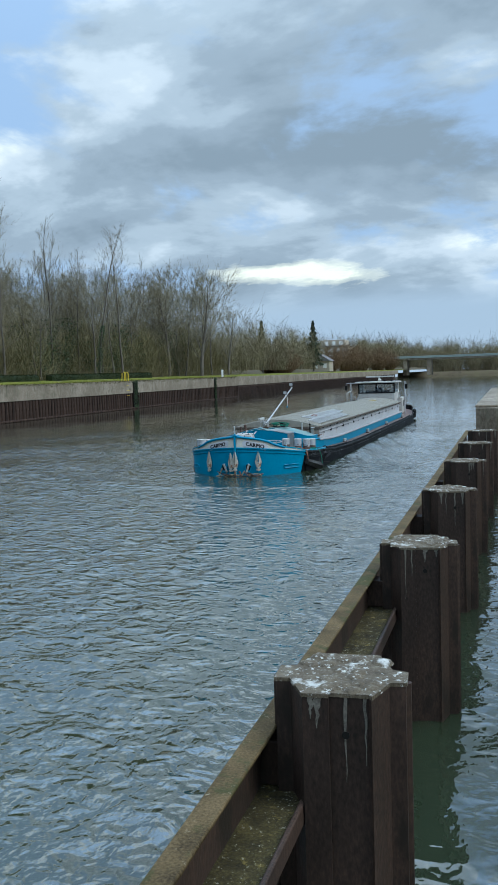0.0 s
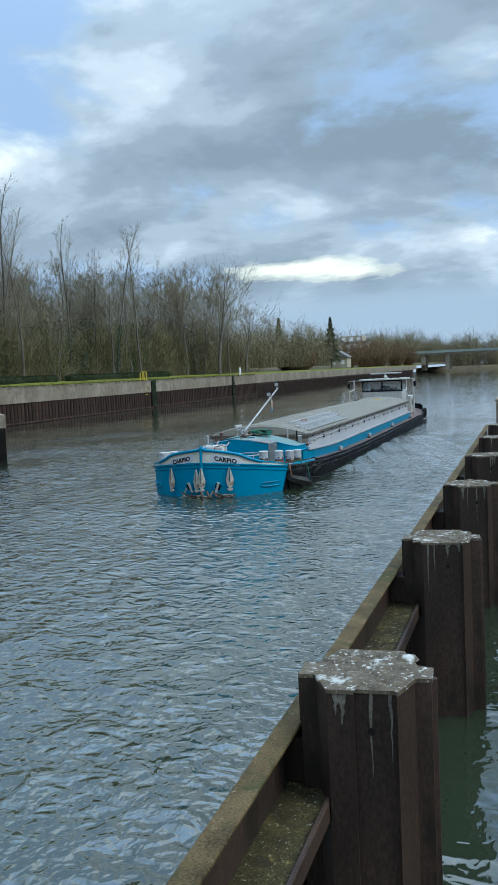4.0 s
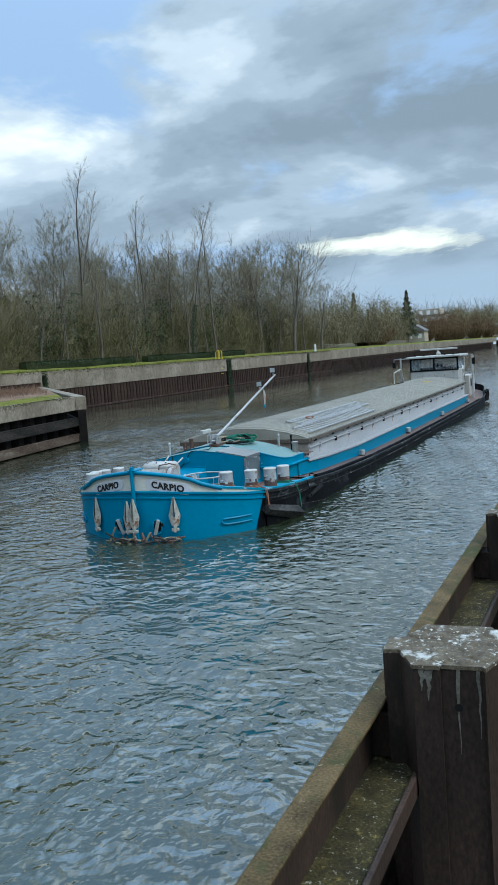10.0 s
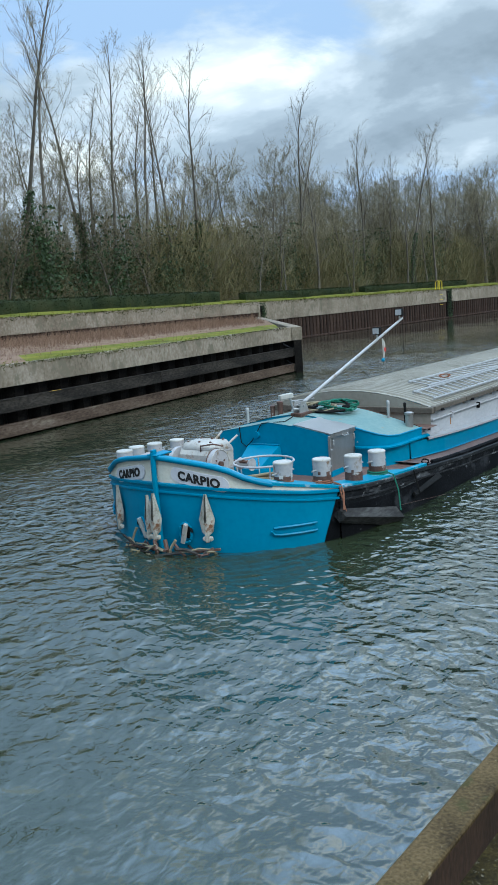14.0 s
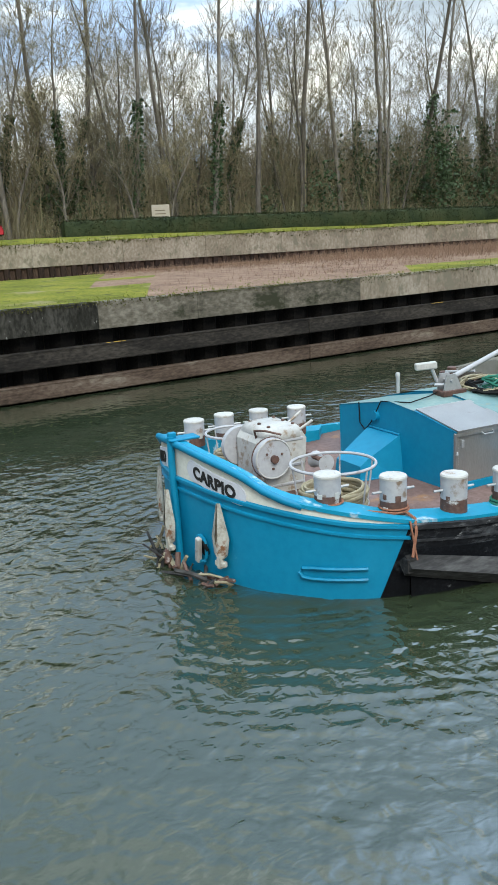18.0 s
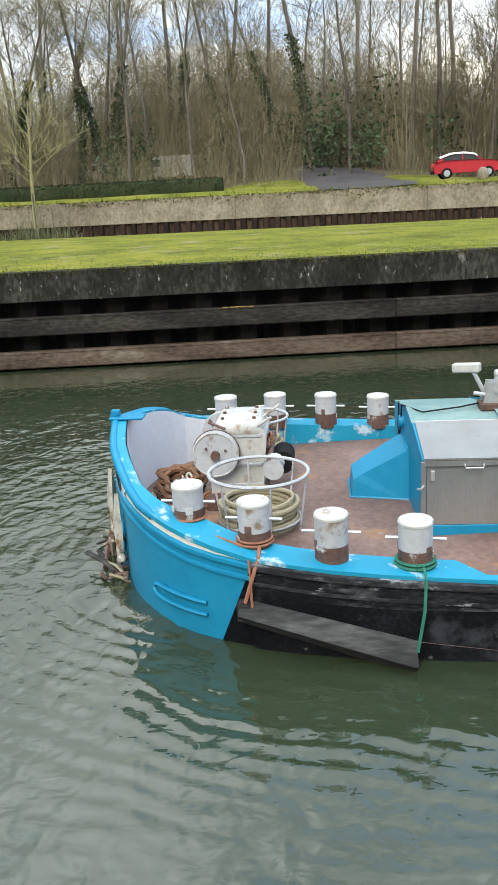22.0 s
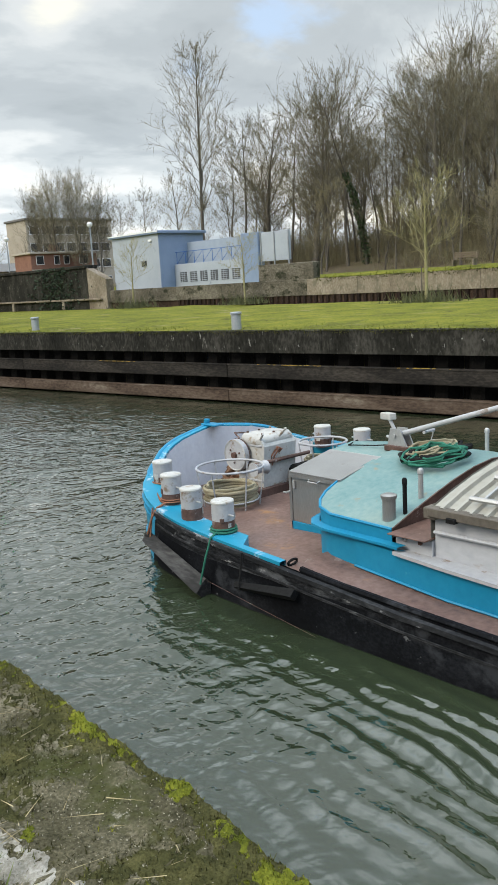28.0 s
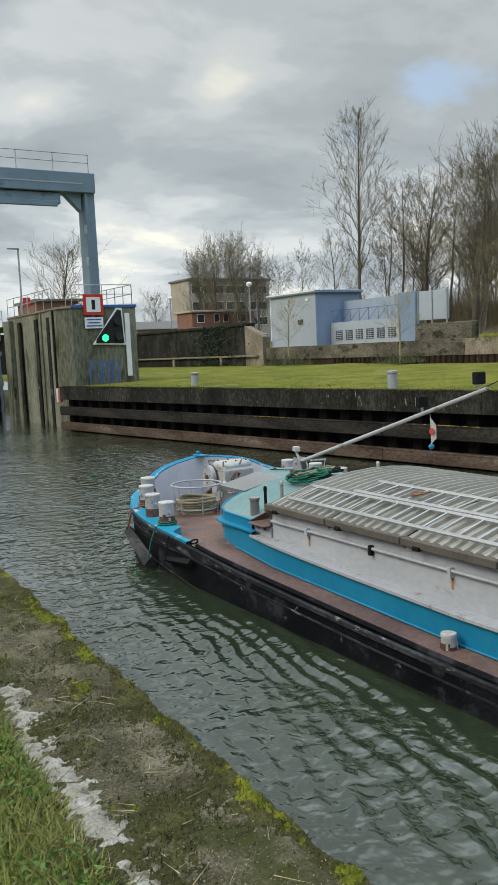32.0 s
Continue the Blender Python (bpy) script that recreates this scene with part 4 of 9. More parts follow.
def build_west_wall():
    wall = thing("wall_west", "weathered concrete canal wall on rusty sheet piling", "canal wall", kind="structure")
    rng = random.Random(7)
    seg = {}
    y = -100.0
    while y < 345:
        ln = 5.0 if y < 150 else 12.0
        c = y + ln / 2
        z1 = wall_top(c)
        zb = 2.76 if c < 58 else 2.0
        key = (ln, round(z1, 2), zb, c < -44)
        if key not in seg:
            seg[key] = Geo().box(-0.9, 0, -ln / 2 + 0.003, ln / 2 - 0.003, zb, z1 + 0.02, 0.018).data("wall_block", CAP_CONCRETE if c < -44 else OLD_CONCRETE)
        part("wall_block", seg[key], None, wall, m=pose(wall_x(c) + rng.uniform(-.006, .006), c, rng.uniform(-.006, .006), 0, 0, -0.18))
        y += ln
    prof = [(-0.30, -0.30), (-0.22, -0.30), (-0.12, -0.06), (0.12, -0.06), (0.22, -0.30), (0.30, -0.30)]
    me = Geo().sheet([[(x, y, z) for y, x in prof] for z in (2.0, -0.8)]).data("sheet_pile", SHEET)
    for i in range(138):
        yy = 58.5 + 0.6 * i
        part("sheet_pile", me, None, wall, m=pose(wall_x(yy), yy, 0, 0, 0, -0.18))
    short = Geo().sheet([[(x, y, z) for y, x in prof] for z in (2.78, 1.8)]).data("sheet_pile", SHEET)
    part("pile_backing", Geo().box(-0.9, -0.33, -100, 345, -1, 2.78), SHEET, wall, m=pose(wall_x(60), 0, 0, 0, 0, -0.18))
    for i in range(200):
        yy = -61 + 0.6 * i
        part("sheet_pile", short, None, wall, m=pose(wall_x(yy) + 0.05, yy, 0, 0, 0, -0.18))
    g = Geo()
    for i in range(330):
        yy = 141.5 + 0.6 * i
        g.sheet([[(wall_x(yy) + x, yy + y2, z) for y2, x in prof] for z in (1.7, -0.8)])
    tagged(part("far_piles", g, SHEET, wall), kind="stuff")
    part("waling", Geo().box(-0.05, 0.12, 58, 141, 0.02, 0.2, 0.02), SHEET, wall, m=pose(wall_x(100), 0, 0))
    moss_fringe(wall, "dark moss and trailing grass over the wall's edge", 15000, -44, 140, wall_x, lambda b: wall_top(b) + 0.02, 0.5, 0.055, 5)
    # ladder bays, overgrown; proud near-black boxes stand for their shaded recesses
    for yy, w in ((98.6, 1.3), (128.6, 0.7), (60.5, 0.6)):
        part("ladder_bay", Geo().box(-0.2, 0.07, -w / 2, w / 2, -0.5, 3.35, 0.03), BLACK_SHEET, wall, "ladder bay, its shaded recess drawn as a near-black box", m=pose(wall_x(yy), yy, 0))
        nr = np.random.default_rng(int(yy))
        p = np.stack([nr.uniform(0, 0.3, 700), nr.uniform(-w / 2, w / 2, 700), nr.uniform(0.1, 3.6, 700)], 1)
        v, f = leaves(p, 0.07, nr)
        part("creeper", np_mesh("creeper", v, f, LEAF), None, wall, "green creeper", m=pose(wall_x(yy), yy, 0))


def moss_fringe(wall, label, n, y0, y1, front, top, deep, size, seed):
    """Moss and trailing grass that hang over the top of a wall in uneven patches."""
    nr = np.random.default_rng(seed)
    y = nr.uniform(y0, y1, n)
    patch = np.array([0.5 + 0.9 * noise.noise(Vector((b * 0.35, seed, 0))) + 0.5 * noise.noise(Vector((b * 1.7, seed, 4))) for b in y])
    fall = deep * np.clip(patch, 0.06, 1.3) * nr.random(n) ** 1.7
    p = np.stack([np.array([front(b) for b in y]) + nr.uniform(-0.05, 0.03, n), y, np.array([top(b) for b in y]) + 0.02 - fall], 1)
    v, f = leaves(p, size, nr)
    tagged(part("moss", np_mesh("moss", v, f, WALL_MOSS), None, wall, label), kind="stuff")


def build_piles():
    """A row of steel box piles with a waling beam, in line with the quay."""
    out = [(-.20, -.37), (-.04, -.37), (-.04, -.345), (.20, -.345), (.22, -.37), (.31, -.13), (.41, -.12), (.41, .07), (.31, .1), (.21, .36), (-.21, .36), (-.31, .1), (-.41, .09), (-.41, -.14), (-.31, -.13)]
    group = "piles of the guide wall"
    for i in range(6):
        y = 5.17 + 4.31 * i
        x = -1.0 + 0.008 * (y - 5) - (0.0 if i else 0.01)
        p = thing("steel_pile", "dark rusty steel box pile with bird-stained top" if i else "dark rusty steel box pile with white bird droppings on its top", "pile", pose(x, y, 0, 0, 0, 4 + (i * 37 % 5)), group)
        part("shaft", Geo().prism(out, -1.5, 1.925), PILE_RUST, p)
        part("cap_plate", Geo().prism([(a * 1.02, b * 1.02) for a, b in out], 1.925, 1.95), PILE_TOP, p, "cap plate crusted with droppings")
        rng = random.Random(i)
        for n_drip, (a, bq) in enumerate(rng.sample([(-.15, -.371), (-.08, -.371), (.06, -.347), (.14, -.347), (.355, -.125), (.38, -.123), (-.11, -.371), (.10, -.347), (.18, -.347)], 4)):
            l, w = (rng.uniform(0.2, 0.6), rng.uniform(.008, .016)) if n_drip % 2 else (rng.uniform(0.08, 0.2), rng.uniform(.02, .035))
            zs = [1.928 - l * k / 7 for k in range(8)]
            j = [rng.uniform(-.004, .004) for _ in zs]
            part("drip", Geo().sheet([[(a + o - w * (1 - k / 8) * rng.uniform(.5, 1.2), bq - .002, z), (a + o + w * (1 - k / 8) * rng.uniform(.5, 1.2), bq - .002, z)][::-1] for k, (z, o) in enumerate(zip(zs, j))]), DROPPINGS, p, "pale streak below the cap")
        lump = Geo()
        for _ in range(26):
            a, bq = rng.uniform(-.3, .3), rng.uniform(-.3, .3)
            s = rng.uniform(.02, .085)
            lump.lathe(a, bq, [(s, 1.945), (s * .8, 1.95 + s * .15), (s * .3, 1.95 + s * .25)], 9)
        tagged(part("crust", lump, PILE_TOP, p, "lumpy crust of droppings", 60), kind="stuff")
        part("lifting_hole", Geo().tube([(0.06, -.352, 1.69), (0.06, -.34, 1.69)], 0.024, 14), surface("hole", [(0.004, 0.004, 0.004), (0.008, 0.007, 0.006)], bump=0), p, "dark round hole")
        for xx in (-.41, .41):
            part("interlock", Geo().tube([(xx, -.03, -1.4), (xx, -.03, 1.92)], 0.035, 6), PILE_RUST, p)
    rail = thing("waling_beam", "rusty steel channel beam along the piles", "beam")
    part("web", Geo().box(-1.572, -1.538, 1.26, 31.5, 1.17, 1.567, 0.004), PILE_RUST, rail)
    part("top_flange", Geo().box(-1.58, -1.43, 1.26, 31.5, 1.57, 1.60, 0.008), RAIL_RUST, rail)
    part("bottom_flange", Geo().box(-1.545, -1.20, 1.26, 31.5, 1.16, 1.195, 0.008), MOSSY_STEEL, rail, "flange with moss and grit")
    part("lip", Geo().box(-1.23, -1.195, 1.26, 31.5, 1.1, 1.235, 0.008), PILE_RUST, rail)
    low = thing("lower_waling", "dark rusty steel beam near the water", "beam")
    part("web", Geo().box(-1.56, -1.50, 1.26, 31.5, 0.25, 0.6, 0.01), PILE_RUST, low)
    part("flange", Geo().box(-1.5, -1.2, 1.26, 31.5, 0.25, 0.29, 0.008), MOSSY_STEEL, low)
    for i in range(6):
        y = 5.17 + 4.31 * i
        part("bracket", Geo().box(-1.545, -1.36, y - .12, y + .12, 1.2, 1.5, 0.01), PILE_RUST, rail)
    thing("guide_wall_end", "weathered concrete dolphin at the end of the pile row", "concrete block", kind="structure", mesh=Geo().prism([(-1.25, 32.5), (1.6, 31.8), (3.5, 34), (3.2, 60), (-0.9, 60)], -2, 2.35).box(-1.3, 3.4, 33, 59.5, 2.35, 2.45, 0.03).data("guide_wall_end", OLD_CONCRETE))


build_ground()
build_water()
bow_wave = build_wake()
build_near_quay()
build_island_edge()
build_west_wall()
build_piles()

# ---- trees ----


def grow(seed, height, r0, fork, n1, l1, up, n2=6, n3=5, lean=0.0, wiggle=0.05, twig=0.02, shape="oval", ivy=0.0):
    """A bare tree: trunk and limbs, and its fine crown. Returns mesh data (trunk, crown, ivy)."""
    rng = np.random.default_rng(seed)
    segs, fine, twigs = [], [], []

    def line(p, d, ln, r, k, curl, rise_):
        pts = [p]
        for _ in range(k):
            d = d + rng.normal(size=3) * curl + np.array([0, 0, rise_])
            d = d / np.linalg.norm(d)
            p = p + d * ln / k
            pts.append(p)
        return pts, d

    def crown_len(f):
        if shape == "oval":
            return max(0.15, math.sin(math.pi * min(1, 0.18 + 0.82 * f)) ** 0.8)
        if shape == "fan":
            return 0.35 + 0.65 * math.sin(math.pi * min(1, 0.35 + 0.6 * f))
        return 0.62 + 0.38 * math.sin(math.pi * f) - 0.22 * f

    trunk, _ = line(np.zeros(3), np.array([lean, 0, 1.0]), height, r0, 10, wiggle, 0.02)
    for i in range(10):
        segs.append((trunk[i], trunk[i + 1], r0 * (1 - i / 10) ** 0.8 + 0.015, r0 * (1 - (i + 1) / 10) ** 0.8 + 0.012))
    az = rng.uniform(0, 6.28)
    for i in range(n1):
        f = (i + rng.uniform(0, 1)) / n1
        h = fork + (0.97 - fork) * f
        q = h * 10
        k = min(9, int(q))
        p = trunk[k] + (trunk[k + 1] - trunk[k]) * (q - k)
        az += 2.4 + rng.normal() * 0.3
        u = up + rng.normal() * 0.15 + 0.25 * f
        d = np.array([math.cos(az), math.sin(az), u]); d /= np.linalg.norm(d)
        ln = l1 * crown_len(f) * rng.uniform(0.7, 1.2)
        rr = max(0.016, r0 * 0.28 * (1 - 0.7 * h))
        b1, _ = line(p, d, ln, rr, 4, 0.12, 0.07)
        for a in range(4):
            segs.append((b1[a], b1[a + 1], rr * (1 - a / 4.6), rr * (1 - (a + 1) / 4.6)))
        for j in range(n2):
            g = rng.uniform(0.2, 1.0) * 3.99
            a = int(g)
            p2 = b1[a] + (b1[a + 1] - b1[a]) * (g - a)
            d2 = d * 0.75 + rng.normal(size=3) * 0.42 + np.array([0, 0, 0.3])
            d2 /= np.linalg.norm(d2)
            l2 = ln * rng.uniform(0.25, 0.5)
            b2, _ = line(p2, d2, l2, 0, 2, 0.15, 0.06)
            for a in range(2):
                fine.append((b2[a], b2[a + 1], rr * 0.34 + 0.003, rr * 0.16 + 0.003))
            for m in range(n3):
                g2 = rng.uniform(0.1, 1.0) * 1.99
                a = int(g2)
                p3 = b2[a] + (b2[a + 1] - b2[a]) * (g2 - a)
                d3 = d2 * 0.85 + rng.normal(size=3) * 0.42 + np.array([0, 0, 0.25])
                d3 /= np.linalg.norm(d3)
                l3 = l2 * rng.uniform(0.4, 0.85)
                e = p3 + d3 * l3
                twigs.append((p3, e))
                for _ in range(3):
                    s = p3 + d3 * l3 * rng.uniform(0.2, 0.9)
                    twigs.append((s, s + (d3 * 0.8 + rng.normal(size=3) * 0.4) * l3 * 0.5))
    pack = lambda L: [np.array(x) for x in zip(*L)]
    a, b, c, d = pack(segs)
    v, f = bars(a, b, c, d, rng, 5)
    t = np_mesh("trunk", v, f, BARK, True)
    a, b, c, d = pack(fine)
    v1, f1 = bars(a, b, c, d, rng, 3)
    tri = np.concatenate([f1[:, [0, 1, 2]], f1[:, [0, 2, 3]]])
    a, b = pack(twigs)
    v2, f2 = slivers(a, b, twig, rng)
    cr = np_mesh("crown", np.concatenate([v1, v2]), np.concatenate([tri, f2 + len(v1)]), TWIG)
    iv = None
    if ivy:
        k = int(2600 * ivy)
        h = rng.uniform(0, 1, k) ** 0.8 * ivy * height
        q = np.clip(h / height * 10, 0, 9.99)
        i0 = q.astype(int)
        tp = np.array(trunk)
        c = tp[i0] + (tp[i0 + 1] - tp[i0]) * (q - i0)[:, None]
        th = rng.uniform(0, 6.28, k)
        rad = r0 + np.abs(rng.normal(0.12, 0.16, k)) * (1.1 - h / (ivy * height + .01) * 0.5)
        c[:, 0] += np.cos(th) * rad; c[:, 1] += np.sin(th) * rad
        v, f = leaves(c, 0.12, rng)
        iv = np_mesh("ivy", v, f, LEAF)
    return t, cr, iv


def plant(kind, label, x, y, z, s=1.0, rz=0.0, group="", category="tree", tilt=0.0):
    t, c, iv = kind
    ob = thing("tree", label, category, Matrix.Translation((x, y, z)) @ pose(0, 0, 0, tilt, 0, rz) @ Matrix.Scale(s, 4), group)
    part("trunk", t, None, ob)
    part("crown", c, None, ob)
    if iv:
        part("ivy", iv, None, ob, "dark green ivy on the trunk")
    return ob


POPLAR = [grow(11, 25, 0.19, 0.44, 24, 4.0, 1.6, 3, 5, shape="cone", twig=0.0065), grow(12, 24, 0.18, 0.40, 25, 3.8, 1.8, 6, 3, lean=0.03, shape="cone", twig=0.0065),
          grow(13, 25, 0.19, 0.46, 22, 4.2, 1.3, 6, 3, shape="cone", twig=0.0065, ivy=0.35)]
ASH = [grow(21, 19, 0.18, 0.30, 24, 6.2, 0.9, 7, 4, shape="oval", twig=0.0155), grow(22, 18, 0.17, 0.25, 26, 5.6, 1.0, 7, 4, lean=0.08, shape="oval", twig=0.0155),
       grow(23, 17, 0.17, 0.3, 22, 5.8, 0.8, 7, 4, lean=-0.1, wiggle=0.09, shape="oval", twig=0.0155, ivy=0.55)]
SCRUB = [grow(31, 9, 0.10, 0.12, 26, 3.6, 1.6, 5, 5, lean=0.1, wiggle=0.1, shape="fan", twig=0.016), grow(32, 10, 0.11, 0.15, 26, 3.8, 1.3, 5, 5, lean=-0.1, wiggle=0.1, shape="fan", twig=0.016),
         grow(33, 8, 0.09, 0.1, 28, 3.4, 1.8, 5, 5, wiggle=0.12, shape="fan", twig=0.016)]
for _s in SCRUB[:2]:
    _s[1].materials.clear()
    _s[1].materials.append(surface("olive_scrub", [(0.125, 0.105, 0.064), (0.195, 0.165, 0.10)], (0.85, 1), 0.5, 4, 0, spec=0.2, vary=0.3))
BROAD = [grow(41, 15, 0.30, 0.16, 34, 6.6, 0.95, 8, 5, shape="oval", twig=0.0115), grow(42, 14, 0.28, 0.2, 32, 6.2, 1.0, 8, 5, lean=0.06, shape="oval", twig=0.0115)]
SPREAD = [grow(61, 17, 0.22, 0.06, 56, 9.0, 2.4, 8, 5, shape="fan", twig=0.016), grow(62, 16, 0.21, 0.07, 48, 8.5, 2.8, 6, 5, lean=0.04, shape="fan", twig=0.016)]
SPIRE = [grow(63, 25, 0.22, 0.25, 46, 5.4, 1.25, 7, 6, wiggle=0.005, shape="oval", twig=0.012)]
SAPLING = [grow(51, 5.9, 0.10, 0.34, 20, 2.9, 0.8, 5, 3, wiggle=0.02, shape="fan", twig=0.011)]

TALL_LABEL = "tall slender leafless poplar in the winter wood"
ASH_LABEL = "bare grey-brown woodland tree with a fine branching crown"
SCRUB_LABEL = "many-stemmed bare scrub tree at the wood's edge"


def west_z(x, y):
    return wall_top(y) + rise(wall_x(y) - x, y)


def grove(name, label, trees):
    """Trees too close-grown to tell apart, joined: (kind, place) each."""
    V, F, M, off = [], [], [], 0
    for kind, m in trees:
        for slot, me in ((0, kind[0]), (1, kind[1])):
            me.calc_loop_triangles()
            v = np.empty(len(me.vertices) * 3, np.float32); me.vertices.foreach_get("co", v)
            f = np.empty(len(me.loop_triangles) * 3, np.int32); me.loop_triangles.foreach_get("vertices", f)
            a = np.array(m)
            V.append(v.reshape(-1, 3) @ a[:3, :3].T + a[:3, 3]); F.append(f.reshape(-1, 3) + off)
            M.append(np.full(len(f) // 3, slot, np.int32)); off += len(v) // 3
    me = np_mesh(name, np.concatenate(V), np.concatenate(F), BARK)
    me.materials.append(TWIG)
    slots = np.concatenate(M)
    if len(me.polygons) == len(slots):
        me.polygons.foreach_set("material_index", slots)
    thing(name, label, "trees", kind="stuff", mesh=me)


def build_wood():
    rng = random.Random(12)
    # the tall ones that stand out against the sky: bearing and range
    tall = [(-30.2, 118, 0.86), (-28.6, 125, 0.76), (-27.2, 120, 0.86), (-25.7, 126, 0.90), (-32.6, 116, 0.74), (-34.3, 108, 0.98), (-35.0, 112, 0.90), (-33.3, 104, 0.7),
            (-44.7, 88, 1.08), (-43.6, 92, 0.95), (-42.6, 90, 1.05), (-40.8, 92, 1.0), (-46.8, 84, 1.05), (-48.6, 86, 1.1), (-50.8, 80, 1.1), (-52.5, 78, 1.2), (-55, 76, 1.15),
            (-57.5, 74, 1.1), (-60, 72, 1.2), (-63, 68, 1.15), (-66, 66, 1.1), (-68.5, 70, 1.2), (-71, 64, 1.1), (-73.5, 70, 1.2), (-76, 66, 1.15), (-79, 62, 1.05), (-82, 68, 1.15),
            (-85, 64, 1.1), (-88, 70, 1.15), (-91, 66, 1.1), (-94, 72, 1.1), (-97, 68, 1.05), (-100, 74, 1.1), (-104, 70, 1.0), (-108, 76, 1.0), (-112, 74, 1.0), (-117, 78, 0.95), (-122, 80, 0.95)]
    for i, (az, d, s) in enumerate(tall):
        x, y = d * math.sin(radians(az)), d * math.cos(radians(az))
        plant(POPLAR[(i * 7 + i // 3) % 3], TALL_LABEL if i % 3 != 2 else "tall slender leafless poplar with ivy on its lower trunk", x, y, west_z(x, y) - 0.1, s, rng.uniform(0, 360), "poplars of the wood", tilt=rng.uniform(-3, 3))
    # the body of the wood
    n = 0
    for row, (u0, u1, step) in enumerate(((14.5, 20, 5.0), (22, 30, 6.0), (32, 44, 8.0))):
        y = -62.0
        while y < 135:
            y += step * rng.uniform(0.75, 1.25)
            u = rng.uniform(u0, u1)
            x = wall_x(y) - u
            s = rng.uniform(0.72, 1.0)
            if -70 < y < -46 and u < 24:
                continue
            k = ASH[rng.choice([0, 1, 1, 2]) if row < 2 else rng.randrange(2)]
            plant(k, ASH_LABEL if not k[2] else "bare woodland tree with dark ivy up its trunk", x, y, west_z(x, y) - 0.1, s, rng.uniform(0, 360), "trees of the wood", tilt=rng.uniform(-5, 5))
            n += 1
    y = -60.0
    while y < 140:
        y += rng.uniform(1.8, 3.2)
        u = rng.uniform(12.8, 21)
        x = wall_x(y) - u
        if (-2 < y < 5 and u < 17) or (-19 < y < -9 and rng.random() < 0.8):
            continue
        plant(SCRUB[rng.randrange(3)], SCRUB_LABEL, x, y, west_z(x, y) - 0.1, rng.uniform(0.6, 1.15) * (1.0 if y > 5 else 0.8), rng.uniform(0, 360), "scrub trees of the wood", tilt=rng.uniform(-6, 6))
    for row, (u0, u1, step) in enumerate(((20, 27, 5.0), (30, 38, 5.5), (42, 54, 6.5))):
        y = -80.0
        while y < -14:
            y += step * rng.uniform(0.75, 1.25)
            x = wall_x(y) - rng.uniform(u0, u1)
            if y > -38 and rng.random() < 0.6:
                continue
            k = (ASH + BROAD)[rng.randrange(5)]
            plant(k, ASH_LABEL if not k[2] else "bare woodland tree with dark ivy up its trunk", x, y, west_z(x, y) - 0.1, rng.uniform(0.95, 1.25) * (0.8 if y < -60 else 0.82 if y > -40 else 1), rng.uniform(0, 360), "trees of the wood", tilt=rng.uniform(-6, 6))
    # the close-grown mass up the canal to where the wood ends
    far = []
    az = -38.0
    while az < -19.8:
        az += rng.uniform(0.24, 0.48)
        u = rng.uniform(9.5, 30) if az < -22 else rng.uniform(8, 16)
        x = -46.0 - u
        y = x / math.tan(radians(az))
        high = 3.9 + math.hypot(x, y) * math.tan(radians(rng.uniform(5.2, 7.9) if az < -21.5 else rng.uniform(4.6, 6.2))) - west_z(x, y)
        far.append((ASH[rng.choice([0, 1, 1, 0, 2])], Matrix.Translation((x, y, west_z(x, y) - 0.1)) @ pose(0, 0, 0, rng.uniform(-5, 5), 0, rng.uniform(0, 360)) @ Matrix.Scale(high / 18.5, 4)))
    grove("far_grove", "close-grown bare trees along the canal bank", far)
    # ivy-clad trunks in the wood across from the lock approach
    y = -38.0
    while y < 60:
        y += rng.uniform(3.2, 6.4)
        u = rng.uniform(15, 24)
        x = wall_x(y) - u
        if abs(y - 2.2 + 0.009 * (u - 3) ** 2) < 4.0:
            continue
        k = (ASH[2], POPLAR[2], POPLAR[0])[rng.randrange(3)]
        plant(k, TALL_LABEL if not k[2] else "bare woodland tree with dark ivy up its trunk", x, y, west_z(x, y) - 0.1, rng.uniform(0.75, 1.0), rng.uniform(0, 360), "trees of the wood", tilt=rng.uniform(-7, 7))
    # the dark wooded slope beyond the cabin
    slope = []
    for _ in range(58):
        y = rng.uniform(-92, -34)
        u = rng.uniform(18, 52) if y > -62 else rng.uniform(24, 56)
        x = wall_x(y) - u
        slope.append((ASH[rng.randrange(3)], Matrix.Translation((x, y, west_z(x, y) - 0.1)) @ pose(0, 0, 0, rng.uniform(-8, 8), 0, rng.uniform(0, 360)) @ Matrix.Scale(rng.uniform(0.65, 1.0) * (0.85 if y < -60 else 1), 4)))
    grove("slope_grove", "close-grown bare trees on the slope beyond the cabin", slope)
